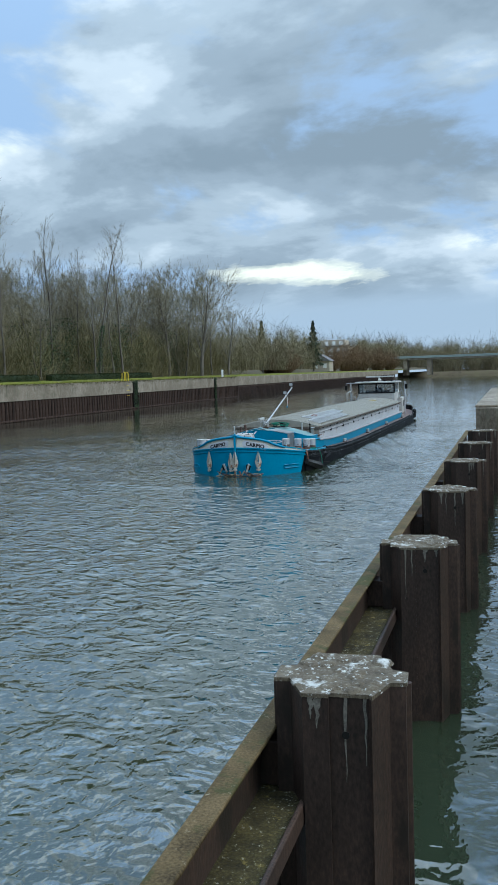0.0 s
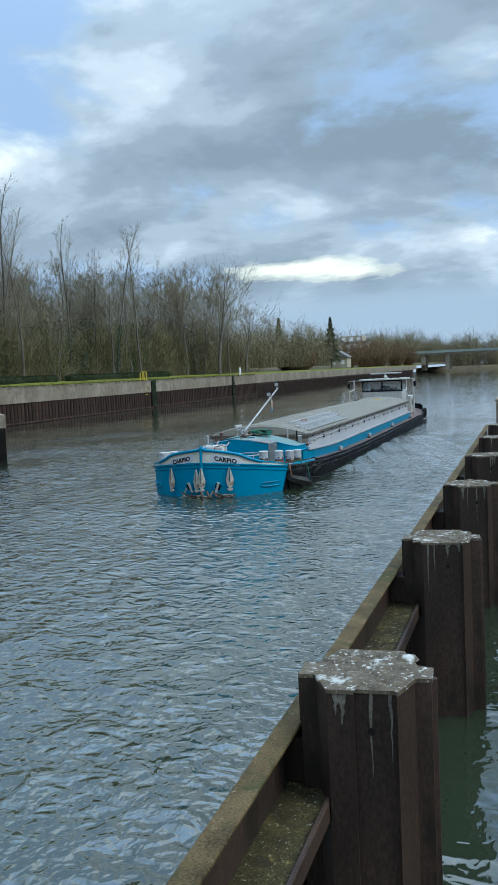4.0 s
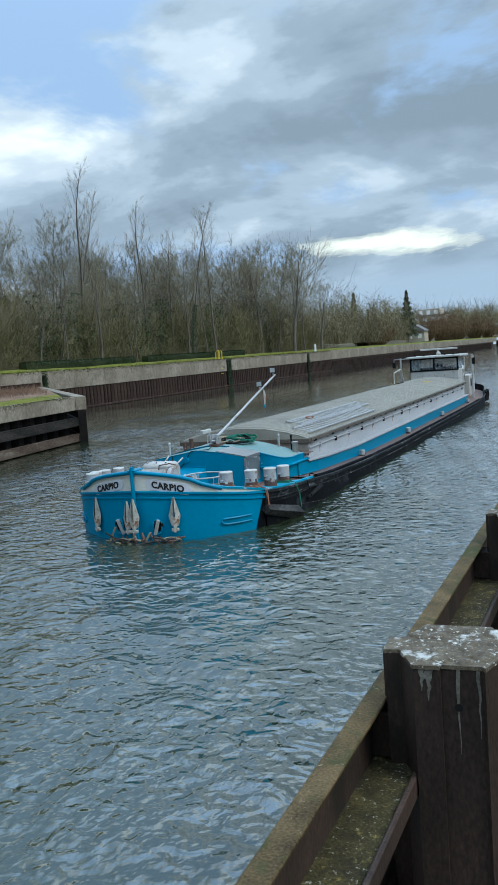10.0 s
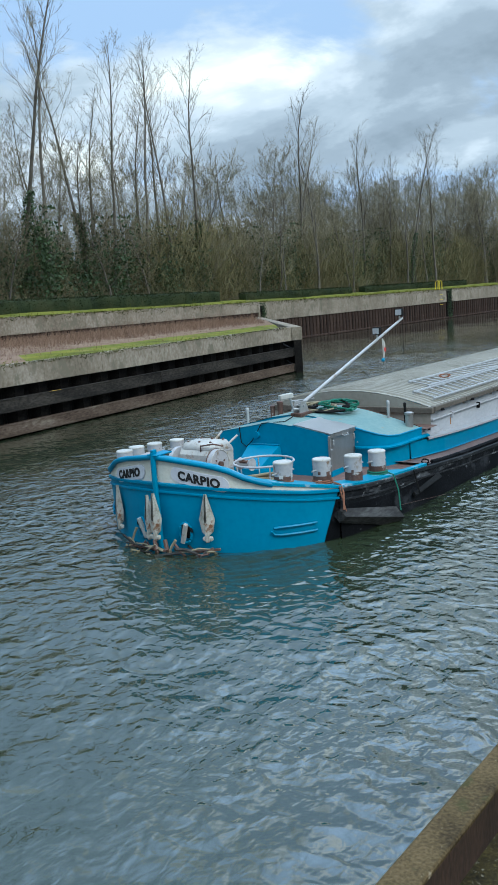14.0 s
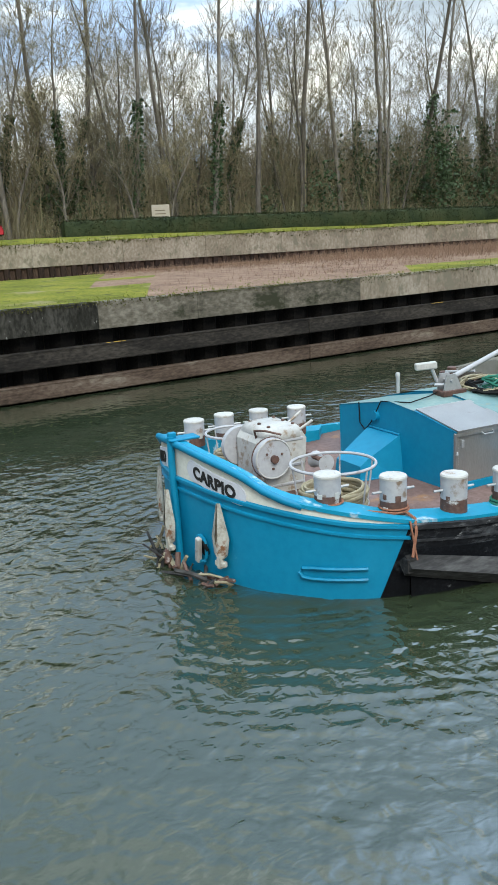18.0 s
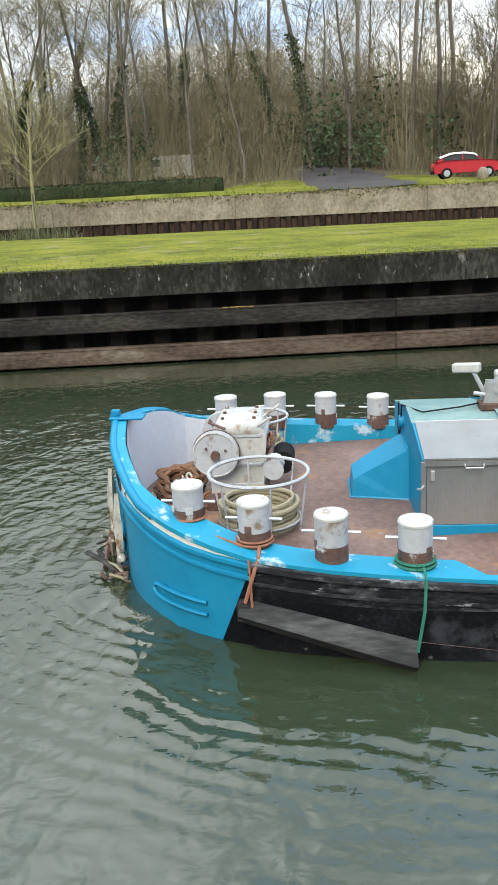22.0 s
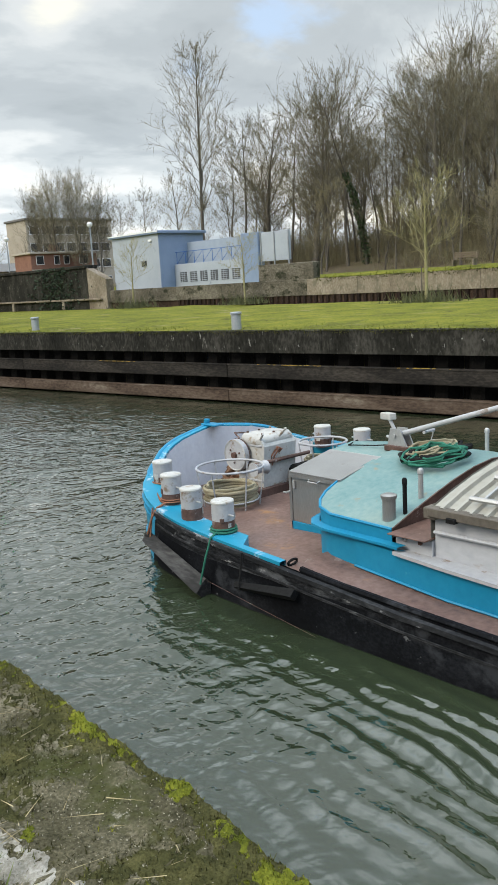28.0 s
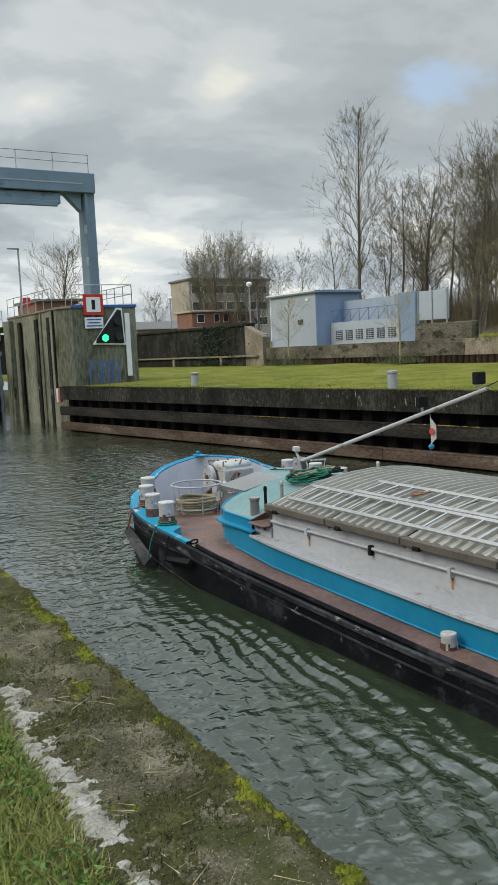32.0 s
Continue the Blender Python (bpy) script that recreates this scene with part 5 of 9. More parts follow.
    # the broad tree where the wood ends, and the tall one behind the cabin
    for az, d, s, kind, lab in ((-20.4, 150, 1.15, BROAD[0], "broad spreading leafless tree at the end of the wood"), (-22.6, 148, 0.95, BROAD[0], "broad spreading leafless tree at the end of the wood"), (-18.6, 165, 0.8, BROAD[0], "broad spreading leafless tree at the end of the wood"), (-140.9, 98, 1.04, SPIRE[0], "tall bare tree standing behind the blue cabin"),
                                (-139.0, 104, 0.85, ASH[1], ASH_LABEL), (-131.4, 92, 1.06, ASH[0], ASH_LABEL), (-132.8, 96, 1.0, ASH[1], ASH_LABEL), (-135.2, 97, 0.92, ASH[0], ASH_LABEL), (-136.5, 96, 1.05, BROAD[0], "dark spreading bare tree on the wooded slope"), (-133.5, 92, 1.15, BROAD[0], "dark spreading bare tree on the wooded slope"), (-144.5, 112, 0.66, ASH[1], ASH_LABEL), (-146.2, 120, 0.58, ASH[0], ASH_LABEL), (-138.2, 100, 0.95, ASH[0], ASH_LABEL), (-142.4, 106, 0.74, ASH[1], ASH_LABEL),
                                (-147.7, 128, 0.72, SPREAD[1], "rounded bare tree before the brick building"), (-148.9, 128, 0.80, SPREAD[0], "rounded bare tree before the brick building"), (-150.2, 131, 0.82, SPREAD[1], "rounded bare tree before the brick building"), (-151.4, 134, 0.72, SPREAD[0], "rounded bare tree before the brick building"), (-160.6, 150, 1.2, BROAD[0], "bare tree seen behind the lock portal"), (-154.6, 170, 0.7, BROAD[0], "bare tree beyond the lock")):
        x, y = d * math.sin(radians(az)), d * math.cos(radians(az))
        z = west_z(x, y) - 0.1 if x < wall_x(y) - 1 else 2.2
        plant(kind, lab, x, y, z, s, rng.uniform(0, 360))
    # young planted trees on the island
    for x, y, s in ((-42.9, -14.8, 1.12), (-38.0, -28.0, 1.0), (-44.9, -50.5, 0.8), (-43.9, -64.5, 0.85)):
        t, c, _ = SAPLING[0]
        ob = thing("young_tree", "young planted tree with thin olive-brown twigs and a stake", "tree", Matrix.Translation((x, y, 2.3)) @ pose(0, 0, 0, 0, 0, x * 50) @ Matrix.Scale(s, 4), "young trees on the island")
        tt = t.copy(); tt.materials.clear(); tt.materials.append(YOUNG_TWIG)
        part("trunk", tt, None, ob)
        cc = c.copy(); cc.materials.clear(); cc.materials.append(YOUNG_TWIG)
        part("crown", cc, None, ob)
        part("stake", Geo().tube([(0.35, 0, 0), (0.35, 0, 2.0)], 0.035, 6), BARK, ob)


def build_brush():
    """Undergrowth: one tangle of stems along the wood."""
    rng = np.random.default_rng(77)
    n = 40000
    y = rng.uniform(-90, 165, n)
    u = 11.8 + rng.gamma(1.5, 8.0, n)
    keep = ~((np.abs(y - 2.2 + 0.009 * (u - 3) ** 2) < 3.0) & (u < 20)) & ~((y < -34) & (u < np.where(y > -52, 16, 22))) & ~((y > -19.5) & (y < -9) & (u < 21) & (rng.random(n) < 0.35))
    y, u = y[keep], u[keep]
    x = np.array([wall_x(b) for b in y]) - u
    z = np.array([west_z(a, b) for a, b in zip(x, y)])
    n = len(x)
    p0 = np.stack([x, y, z - 0.1], 1)
    h = rng.uniform(0.8, 5.5, n) * np.clip(0.3 + (u - 11) / 10, 0.3, 1.4) * np.clip((y + 80) / 60, 0.5, 1)
    d = rng.normal(size=(n, 3)) * 0.28 + np.array([0, 0, 1.0])
    p1 = p0 + d * h[:, None]
    V, F, off = [], [], 0
    v, f = slivers(p0, p1, rng.uniform(0.007, 0.018, n), rng)
    V.append(v); F.append(f); off += len(v)
    for k in range(10):
        s = p0 + (p1 - p0) * rng.uniform(0.15, 0.95, (n, 1))
        e = s + (rng.normal(size=(n, 3)) * 0.55 + np.array([0, 0, 0.55])) * (h * 0.28)[:, None]
        v, f = slivers(s, e, rng.uniform(0.005, 0.012, n), rng)
        V.append(v); F.append(f + off); off += len(v)
    thing("brushwood", "dense leafless brown undergrowth along the wood", "undergrowth", kind="stuff", mesh=np_mesh("brushwood", np.concatenate(V), np.concatenate(F), BRUSH))
    # taller thicket deep in the wood
    m = 14500
    y = np.concatenate([rng.uniform(-98, 150, m), rng.uniform(-96, -38, 3200)])
    m = len(y)
    u = rng.uniform(15, 46, m) + np.where(y < -34, 10.0, 0.0)
    x = np.array([wall_x(b) for b in y]) - u
    keep = ~((np.abs(y - 2.2 + 0.009 * (u - 3) ** 2) < 3.6) & (u < 24)) & ~((y > -40) & (y < -8) & (rng.random(m) < 0.25)) & ~((y > -19.5) & (y < -9) & (u < 21.5))
    x, y = x[keep], y[keep]
    m = len(x)
    z = np.array([west_z(a, b) for a, b in zip(x, y)])
    p0 = np.stack([x, y, z - 0.1], 1)
    h = rng.uniform(5, 12.5, m) * np.clip(1 + (y + 16) / 24, 0.5, 1) * (0.75 + 0.25 * np.sin(y * 0.21) * np.sin(x * 0.3 + 1))
    p1 = p0 + (rng.normal(size=(m, 3)) * 0.10 + np.array([0, 0, 1.0])) * h[:, None]
    V, F, off = [], [], 0
    v, f = slivers(p0, p1, rng.uniform(0.02, 0.05, m), rng)
    V.append(v); F.append(f); off += len(v)
    for k in range(14):
        s = p0 + (p1 - p0) * (0.25 + 0.72 * rng.random((m, 1)) ** 0.8)
        e = s + (rng.normal(size=(m, 3)) * 0.5 + np.array([0, 0, 0.5])) * (h * 0.16)[:, None]
        v, f = slivers(s, e, rng.uniform(0.014, 0.03, m), rng)
        V.append(v); F.append(f + off); off += len(v)
    thing("thicket", "dense leafless thicket of young stems in the wood", "undergrowth", kind="stuff", mesh=np_mesh("thicket", np.concatenate(V), np.concatenate(F), BRUSH))
    # the close brown mass of young growth facing the lock approach
    m = 10500
    y = rng.uniform(-20, 60, m)
    u = rng.uniform(16, 62, m)
    x = np.array([wall_x(b) for b in y]) - u
    keep = ~((np.abs(y - 2.2 + 0.009 * (u - 3) ** 2) < 3.4) & (u < 26)) & ~((y > -19.5) & (y < -9) & (u < 21.5))
    x, y = x[keep], y[keep]
    m = len(x)
    z = np.array([west_z(a, b) for a, b in zip(x, y)])
    p0 = np.stack([x, y, z - 0.1], 1)
    h = rng.uniform(4, 11.5, m) * (0.8 + 0.2 * np.sin(y * 0.31 + 1) * np.sin(x * 0.23))
    p1 = p0 + (rng.normal(size=(m, 3)) * 0.13 + np.array([0, 0, 1.0])) * h[:, None]
    V, F, off = [], [], 0
    v, f = slivers(p0, p1, rng.uniform(0.014, 0.04, m), rng)
    V.append(v); F.append(f); off += len(v)
    for k in range(15):
        s = p0 + (p1 - p0) * (0.12 + 0.86 * rng.random((m, 1)))
        e = s + (rng.normal(size=(m, 3)) * 0.5 + np.array([0, 0, 0.45])) * (h * 0.15)[:, None]
        v, f = slivers(s, e, rng.uniform(0.010, 0.024, m), rng)
        V.append(v); F.append(f + off); off += len(v)
    thing("young_growth", "close olive-brown young growth between the trees", "undergrowth", kind="stuff", mesh=np_mesh("young_growth", np.concatenate(V), np.concatenate(F), YOUNG_GROWTH))
    # rounded thickets at the wood's edge, up the canal
    V, F, off = [], [], 0
    for k in range(260):
        cy = rng.uniform(62, 180)
        cu = 11.5 + rng.gamma(1.6, 5.0)
        cx = wall_x(cy) - cu
        rad, top = rng.uniform(2.4, 4.0), rng.uniform(5.0, 10.0) + 0.12 * (cu - 14)
        m = 420
        th, el = rng.uniform(0, 6.283, m), np.arcsin(rng.uniform(0, 1, m))
        shell = rng.uniform(0.45, 1.0, m) ** 0.6
        out = np.stack([np.cos(th) * np.cos(el), np.sin(th) * np.cos(el), np.sin(el)], 1)
        p = out * np.array([rad, rad, top]) * shell[:, None] + np.array([cx, cy, west_z(cx, cy)])
        e = p + (out * 0.5 + rng.normal(size=(m, 3)) * 0.5 + np.array([0, 0, 0.7])) * rng.uniform(0.5, 1.5, (m, 1))
        v, f = slivers(p, e, rng.uniform(0.016, 0.036, m), rng)
        V.append(v); F.append(f + off); off += len(v)
    thing("edge_thicket", "olive-brown rounded thickets at the wood's edge", "undergrowth", kind="stuff", mesh=np_mesh("edge_thicket", np.concatenate(V), np.concatenate(F), OLIVE_BRUSH))
    # evergreen patches low in the wood
    c = np.concatenate([np.stack([rng.uniform(-40, 140, 150), rng.uniform(14, 30, 150)], 1), np.stack([rng.uniform(42, 150, 210), rng.uniform(12.5, 20, 210)], 1)])
    P = []
    for cy, cu in c:
        cx = wall_x(cy) - cu
        m = 170 if cy < 42 else 300
        tall = rng.uniform(0.6, 2.0) * (1.0 if cy < 42 else 1.5)
        q = np.clip(rng.normal(size=(m, 3)), -1.6, 1.6) * np.array([0.6, 0.7, tall]) + np.array([cx, cy, west_z(cx, cy) + 1.2 + tall])
        P.append(q)
    v, f = leaves(np.concatenate(P), 0.16, rng)
    thing("ivy_undergrowth", "dark evergreen ivy and brambles under the trees", "undergrowth", kind="stuff", mesh=np_mesh("ivy_undergrowth", v, f, LEAF))


def build_far_woods():
    """Woods beyond the bend: clumps of fine stems, too far to count."""
    rng = np.random.default_rng(9)
    for name, label, mat, n, hh in (("far_woods", "distant leafless woods on both sides of the canal", BRUSH, 17000, 12.5), ):
        if name == "far_woods":
            y = rng.uniform(150, 900, n)
            x = -56 - rng.gamma(1.4, 40, n)
            k = n * 2 // 5
            x[k:n * 7 // 10] = -55 - rng.gamma(1.3, 10, n * 7 // 10 - k); y[k:n * 7 // 10] = rng.uniform(140, 420, n * 7 // 10 - k)
            y[:k] = rng.uniform(474, 560, k); x[:k] = rng.uniform(-140, 35, k)
            z = np.where(x < -47, 4.5 + np.clip((-x - 47) * 0.03, 0, 9), 1.5)
        # stems spring from the middle of a clump and spread into a dome
        per = 30
        c = np.arange(n) // per * per
        size = rng.uniform(0.5, 1.1, n)[c]
        x, y, z = x[c] + rng.normal(0, 0.9, n), y[c] + rng.normal(0, 0.9, n), z[c]
        bearing = np.degrees(np.arctan2(x, y))
        clear = ~((bearing > -12.7) & (bearing < -9.6) & (y < 372))
        x, y, z, size = x[clear], y[clear], z[clear], size[clear]
        n = len(x)
        far = np.clip(y / 300, 0.8, 3.0)
        p0 = np.stack([x, y, z], 1)
        th, lean = rng.uniform(0, 6.283, n), np.abs(rng.normal(0, 0.5, n))
        h = np.where(y > 470, 1.5, 1.0) * size * hh * np.clip(1.0 - 0.25 * lean, 0.5, 1) * rng.uniform(0.75, 1.05, n)
        d = np.stack([np.cos(th) * lean, np.sin(th) * lean, np.ones(n)], 1) / np.sqrt(1 + lean ** 2)[:, None]
        p1 = p0 + d * h[:, None]
        V, F, off = [], [], 0
        v, f = slivers(p0, p1, 0.055 * far, rng)
        V.append(v); F.append(f); off += len(v)
        for k in range(12):
            s = p0 + (p1 - p0) * rng.uniform(0.2, 0.98, (n, 1))
            e = s + (rng.normal(size=(n, 3)) * 0.6 + np.array([0, 0, 0.5])) * (h * 0.22)[:, None]
            v, f = slivers(s, e, 0.05 * far, rng)
            V.append(v); F.append(f + off); off += len(v)
        thing(name, label, "woods", kind="stuff", mesh=np_mesh(name, np.concatenate(V), np.concatenate(F), mat))
    # rounded brown bushes on the far bank
    for x0, y0, w, h0 in ((-59, 222, 7, 5.2), (-64, 226, 6, 4.2), (-59, 284, 6, 7.2), (-57, 300, 6.5, 8), (-55, 322, 7, 8.2), (-52, 345, 7, 7.6), (-50, 366, 6, 6.6), (-62, 335, 9, 9)):
        m, h0 = 300, h0 * 1.35
        b = thing("round_bush", "rounded reddish-brown leafless bush on the far bank", "bush", Matrix.Translation((x0, y0, 3.9)), "bushes on the far bank")
        r, th = w * 0.55 * np.sqrt(rng.random(m)), rng.uniform(0, 6.283, m)
        p0 = np.stack([r * np.cos(th) * 0.5, r * np.sin(th) * 0.5, np.zeros(m)], 1)
        top = h0 * np.sqrt(np.clip(1 - (r / (w * 0.6)) ** 2, 0.1, 1)) * rng.uniform(0.8, 1.03, m)
        p1 = np.stack([r * np.cos(th) * 1.5, r * np.sin(th) * 1.5, top], 1)
        V, F, off = [], [], 0
        v, f = slivers(p0, p1, 0.05, rng)
        V.append(v); F.append(f); off += len(v)
        for k in range(16):
            s = p0 + (p1 - p0) * rng.uniform(0.2, 0.98, (m, 1))
            e = s + (rng.normal(size=(m, 3)) * 0.5 + np.array([0, 0, 0.5])) * 0.9
            v, f = slivers(s, e, 0.04, rng)
            V.append(v); F.append(f + off); off += len(v)
        part("crown", np_mesh("crown", np.concatenate(V), np.concatenate(F), RED_BRUSH), None, b)
    # dark firs among them
    for i, (az, d, s) in enumerate(((-16.3, 230, 1.02), (-12.85, 260, 1.12), (-15.4, 240, 0.7))):
        x, y = d * math.sin(radians(az)), d * math.cos(radians(az))
        ob = thing("fir_tree", "dark green fir among bare trees", "tree", Matrix.Translation((x, y, 4.2)) @ Matrix.Scale(s, 4), "firs on the far bank")
        nr = np.random.default_rng(60 + i)
        m = 1500
        h = nr.uniform(0.12, 1.0, m)
        th = nr.uniform(0, 6.28, m)
        r = (1.02 - h) * 3.6 * np.sqrt(nr.uniform(0.05, 1, m)) * (0.7 + 0.3 * np.sin(h * 60))
        v, f = leaves(np.stack([r * np.cos(th), r * np.sin(th), h * 13.5], 1), 0.38, nr)
        part("trunk", Geo().tube([(0, 0, 0), (0, 0, 13)], 0.2, 6, radii=[0.22, 0.04]), BARK, ob)
        part("crown", np_mesh("crown", v, f, FIR), None, ob)


def hedge(name, label, x, y0, y1, z, h, w):
    rng = np.random.default_rng(int(abs(y0) * 10))
    ob = thing(name, label, "hedge")
    g = Geo()
    n = max(3, int((y1 - y0) / 0.8))
    rows = []
    for i in range(n + 1):
        y = y0 + (y1 - y0) * i / n
        zz = west_z(x, y) - 0.05
        j = lambda a: 0.05 * noise.noise(Vector((y * 1.1, a * 3.0, x)))
        rows.append([(x + w / 2 + j(1), y, zz), (x + w / 2 + j(2), y, zz + h * 0.9 + j(3)), (x + w * 0.35, y, zz + h + j(4)), (x - w * 0.35, y, zz + h + j(5)), (x - w / 2, y, zz + h * 0.9), (x - w / 2, y, zz)])
    g.sheet([list(r) for r in zip(*rows)][::-1])
    for ya, yb in ((y0 + 0.01, y0 + 0.4), (y1 - 0.4, y1 - 0.01)):
        ze = west_z(x, (ya + yb) / 2)
        g.box(x - w * 0.47, x + w * 0.47, ya, yb, ze - 0.05, ze + h * 0.92, 0.08)
    part("hedge_body", g, HEDGE, ob, smooth=180)
    m = int((y1 - y0) * 260)
    y = rng.uniform(y0, y1, m)
    s = rng.uniform(0, 1, m)
    px = np.where(s < 0.55, x + w / 2, x + rng.uniform(-w / 2, w / 2, m)) + rng.normal(0, 0.04, m)
    pz = np.array([west_z(x, b) for b in y]) + np.where(s < 0.55, rng.uniform(0, h, m), h + rng.normal(0, 0.04, m))
    v, f = leaves(np.stack([px, y, pz], 1), 0.06, rng)
    part("foliage", np_mesh("foliage", v, f, HEDGE), None, ob)
    return ob


build_wood()
build_brush()
build_far_woods()
hedge("hedge", "long clipped dark green hedge before the wood", -52.5, 13.4, 62, 0, 0.95, 1.0)
hedge("hedge", "low clipped dark hedge along the bank", -52.5, 66, 86, 0, 0.7, 0.9)
hedge("hedge", "low clipped dark hedge along the bank", -52.5, 89, 118, 0, 0.7, 0.9)
hedge("hedge", "clipped hedge beside the bench lawn", -52.5, -31, -6.4, 0, 0.75, 1.0)

# ---- the barge: x to port, y aft, z up, from the stem at the waterline ----
BLUE = surface("blue_paint", [(0.003, 0.165, 0.295), (0.005, 0.19, 0.33), (0.009, 0.21, 0.355)], (0.35, 0.55), 0.8, 10, 0.08, stain=((0.07, 0.28, 0.40), 2.2, 0.68))
CHIPPED = surface("chipped_blue_paint", [(0.005, 0.20, 0.32), (0.010, 0.24, 0.37)], (0.35, 0.6), 1.2, 12, 0.1, stain=((0.42, 0.50, 0.55), 3.2, 0.575), stain2=((0.12, 0.09, 0.07), 7.0, 0.66))
LINING = surface("pale_lining", [(0.50, 0.505, 0.55), (0.60, 0.605, 0.64)], (0.45, 0.7), 1.2, 15, 0.15, stain=((0.30, 0.22, 0.17), 3.2, 0.68))
TAR = surface("black_hull_paint", [(0.003, 0.0033, 0.004), (0.006, 0.0066, 0.008), (0.016, 0.017, 0.020)], (0.45, 0.8), 1.3, 28, 0.2, stretch=(1, 0.9, 1.2), stain=((0.030, 0.032, 0.036), 1.7, 0.565), stain2=((0.17, 0.175, 0.18), 6.0, 0.655), spec=0.05)
SCRAPED = surface("scraped_black_paint", [(0.008, 0.0085, 0.0095), (0.022, 0.023, 0.025), (0.06, 0.062, 0.066)], (0.5, 0.8), 2.2, 30, 0.3, stretch=(1, 0.35, 1), stain=((0.17, 0.175, 0.18), 2.4, 0.56), stain2=((0.36, 0.365, 0.37), 7.0, 0.62), spec=0.1)
SCUFFED = surface("scuffed_black_paint", [(0.004, 0.0045, 0.0055), (0.010, 0.011, 0.013), (0.04, 0.042, 0.047)], (0.5, 0.8), 1.6, 30, 0.3, stretch=(1, 0.5, 1.4), stain=((0.085, 0.09, 0.098), 2.0, 0.53), stain2=((0.30, 0.305, 0.31), 8.0, 0.62), spec=0.08)
CREAM = surface("cream_paint", [(0.56, 0.53, 0.45), (0.70, 0.68, 0.60)], (0.45, 0.7), 2, 20, 0.15, stain=((0.32, 0.22, 0.12), 4.0, 0.70))
GREYPAINT = surface("light_grey_paint", [(0.31, 0.312, 0.322), (0.42, 0.422, 0.43)], (0.45, 0.7), 1.2, 15, 0.15, stain=((0.20, 0.145, 0.105), 4.0, 0.585))
WHITE = surface("white_paint", [(0.345, 0.335, 0.31), (0.49, 0.48, 0.45)], (0.4, 0.65), 2, 18, 0.15, stain=((0.25, 0.19, 0.135), 5.0, 0.565), stain2=((0.13, 0.075, 0.05), 11.0, 0.66))
WORN = surface("worn_steel_brown", [(0.06, 0.035, 0.028), (0.10, 0.055, 0.042), (0.15, 0.09, 0.07)], (0.4, 0.75), 3, 22, 0.3, stain=((0.5, 0.5, 0.48), 6.0, 0.62))
DECK = surface("deck_red_brown", [(0.075, 0.042, 0.033), (0.145, 0.086, 0.068), (0.21, 0.135, 0.112)], (0.3, 0.65), 0.9, 14, 0.15, stain=((0.27, 0.14, 0.06), 1.3, 0.575), stain2=((0.28, 0.22, 0.19), 4.0, 0.64))
COAMING = surface("coaming_grey", [(0.34, 0.35, 0.375), (0.46, 0.465, 0.485)], (0.5, 0.75), 1.0, 14, 0.15, stretch=(1, 0.5, 1), stain=((0.26, 0.225, 0.18), 2.2, 0.64))
GUTTER = surface("gutter_brown", [(0.075, 0.064, 0.052), (0.14, 0.122, 0.10)], (0.6, 0.85), 1.5, 16, 0.2, stain=((0.24, 0.22, 0.19), 2.5, 0.64), spec=0.2)
COVER = surface("hatch_cover", [(0.265, 0.25, 0.21), (0.37, 0.348, 0.298)], (0.36, 0.55), 0.5, 9, 0.15, metal=0.2, stain=((0.19, 0.172, 0.135), 1.2, 0.62))
ALU = surface("aluminium", [(0.34, 0.34, 0.335), (0.46, 0.46, 0.455)], (0.35, 0.55), 2, 30, 0.1, metal=0.5)
STEEL = surface("brushed_steel", [(0.27, 0.262, 0.25), (0.36, 0.352, 0.338)], (0.25, 0.42), 0.9, 30, 0.05, metal=0.6, stretch=(3, 3, 0.5), stain=((0.22, 0.205, 0.18), 1.7, 0.64))
TRUNKTOP = surface("turquoise_deck", [(0.10, 0.195, 0.195), (0.145, 0.235, 0.225), (0.205, 0.275, 0.25)], (0.45, 0.75), 1.2, 14, 0.15, stain=((0.23, 0.195, 0.14), 3.0, 0.62))
RUSTY_CHAIN = surface("rusty_chain", [(0.10, 0.05, 0.03), (0.22, 0.12, 0.07)], (0.8, 1), 8, 40, 0.5, spec=0.15)
ROPE = surface("rope", [(0.20, 0.17, 0.105), (0.34, 0.30, 0.205)], (0.85, 1), 6, 60, 0.6)
ROPE_GREEN = surface("green_rope", [(0.015, 0.10, 0.065), (0.03, 0.17, 0.115)], (0.8, 1), 6, 60, 0.6)
ROPE_ORANGE = surface("orange_rope", [(0.19, 0.065, 0.038), (0.30, 0.15, 0.09)], (0.8, 1), 25, 60, 0.6)
RUBBER = surface("rubber", [(0.006, 0.006, 0.006), (0.016, 0.016, 0.016)], (0.7, 0.95), 3, 30, 0.3, spec=0.12)
TIMBER = surface("grey_timber", [(0.014, 0.0135, 0.013), (0.034, 0.033, 0.032), (0.085, 0.083, 0.08)], (0.75, 0.95), 2.5, 24, 0.5, stretch=(1, 0.2, 1), spec=0.15)
ANCHOR = surface("galvanised_rust", [(0.20, 0.17, 0.13), (0.40, 0.38, 0.33), (0.5, 0.48, 0.42)], (0.5, 0.8), 4, 24, 0.4, stain=((0.20, 0.09, 0.04), 5.0, 0.60))
INK = surface("black_letters", [(0.008, 0.008, 0.008), (0.02, 0.02, 0.02)], (0.5, 0.7), bump=0)


def glass_material():
    m = bpy.data.materials.new("window_glass")
    m.use_nodes = True
    bs = m.node_tree.nodes["Principled BSDF"]
    bs.inputs["Base Color"].default_value = (0.78, 0.86, 0.92, 1)
    bs.inputs["Roughness"].default_value = 0.02
    bs.inputs["IOR"].default_value = 1.35
    bs.inputs["Transmission Weight"].default_value = 0.92
    return m


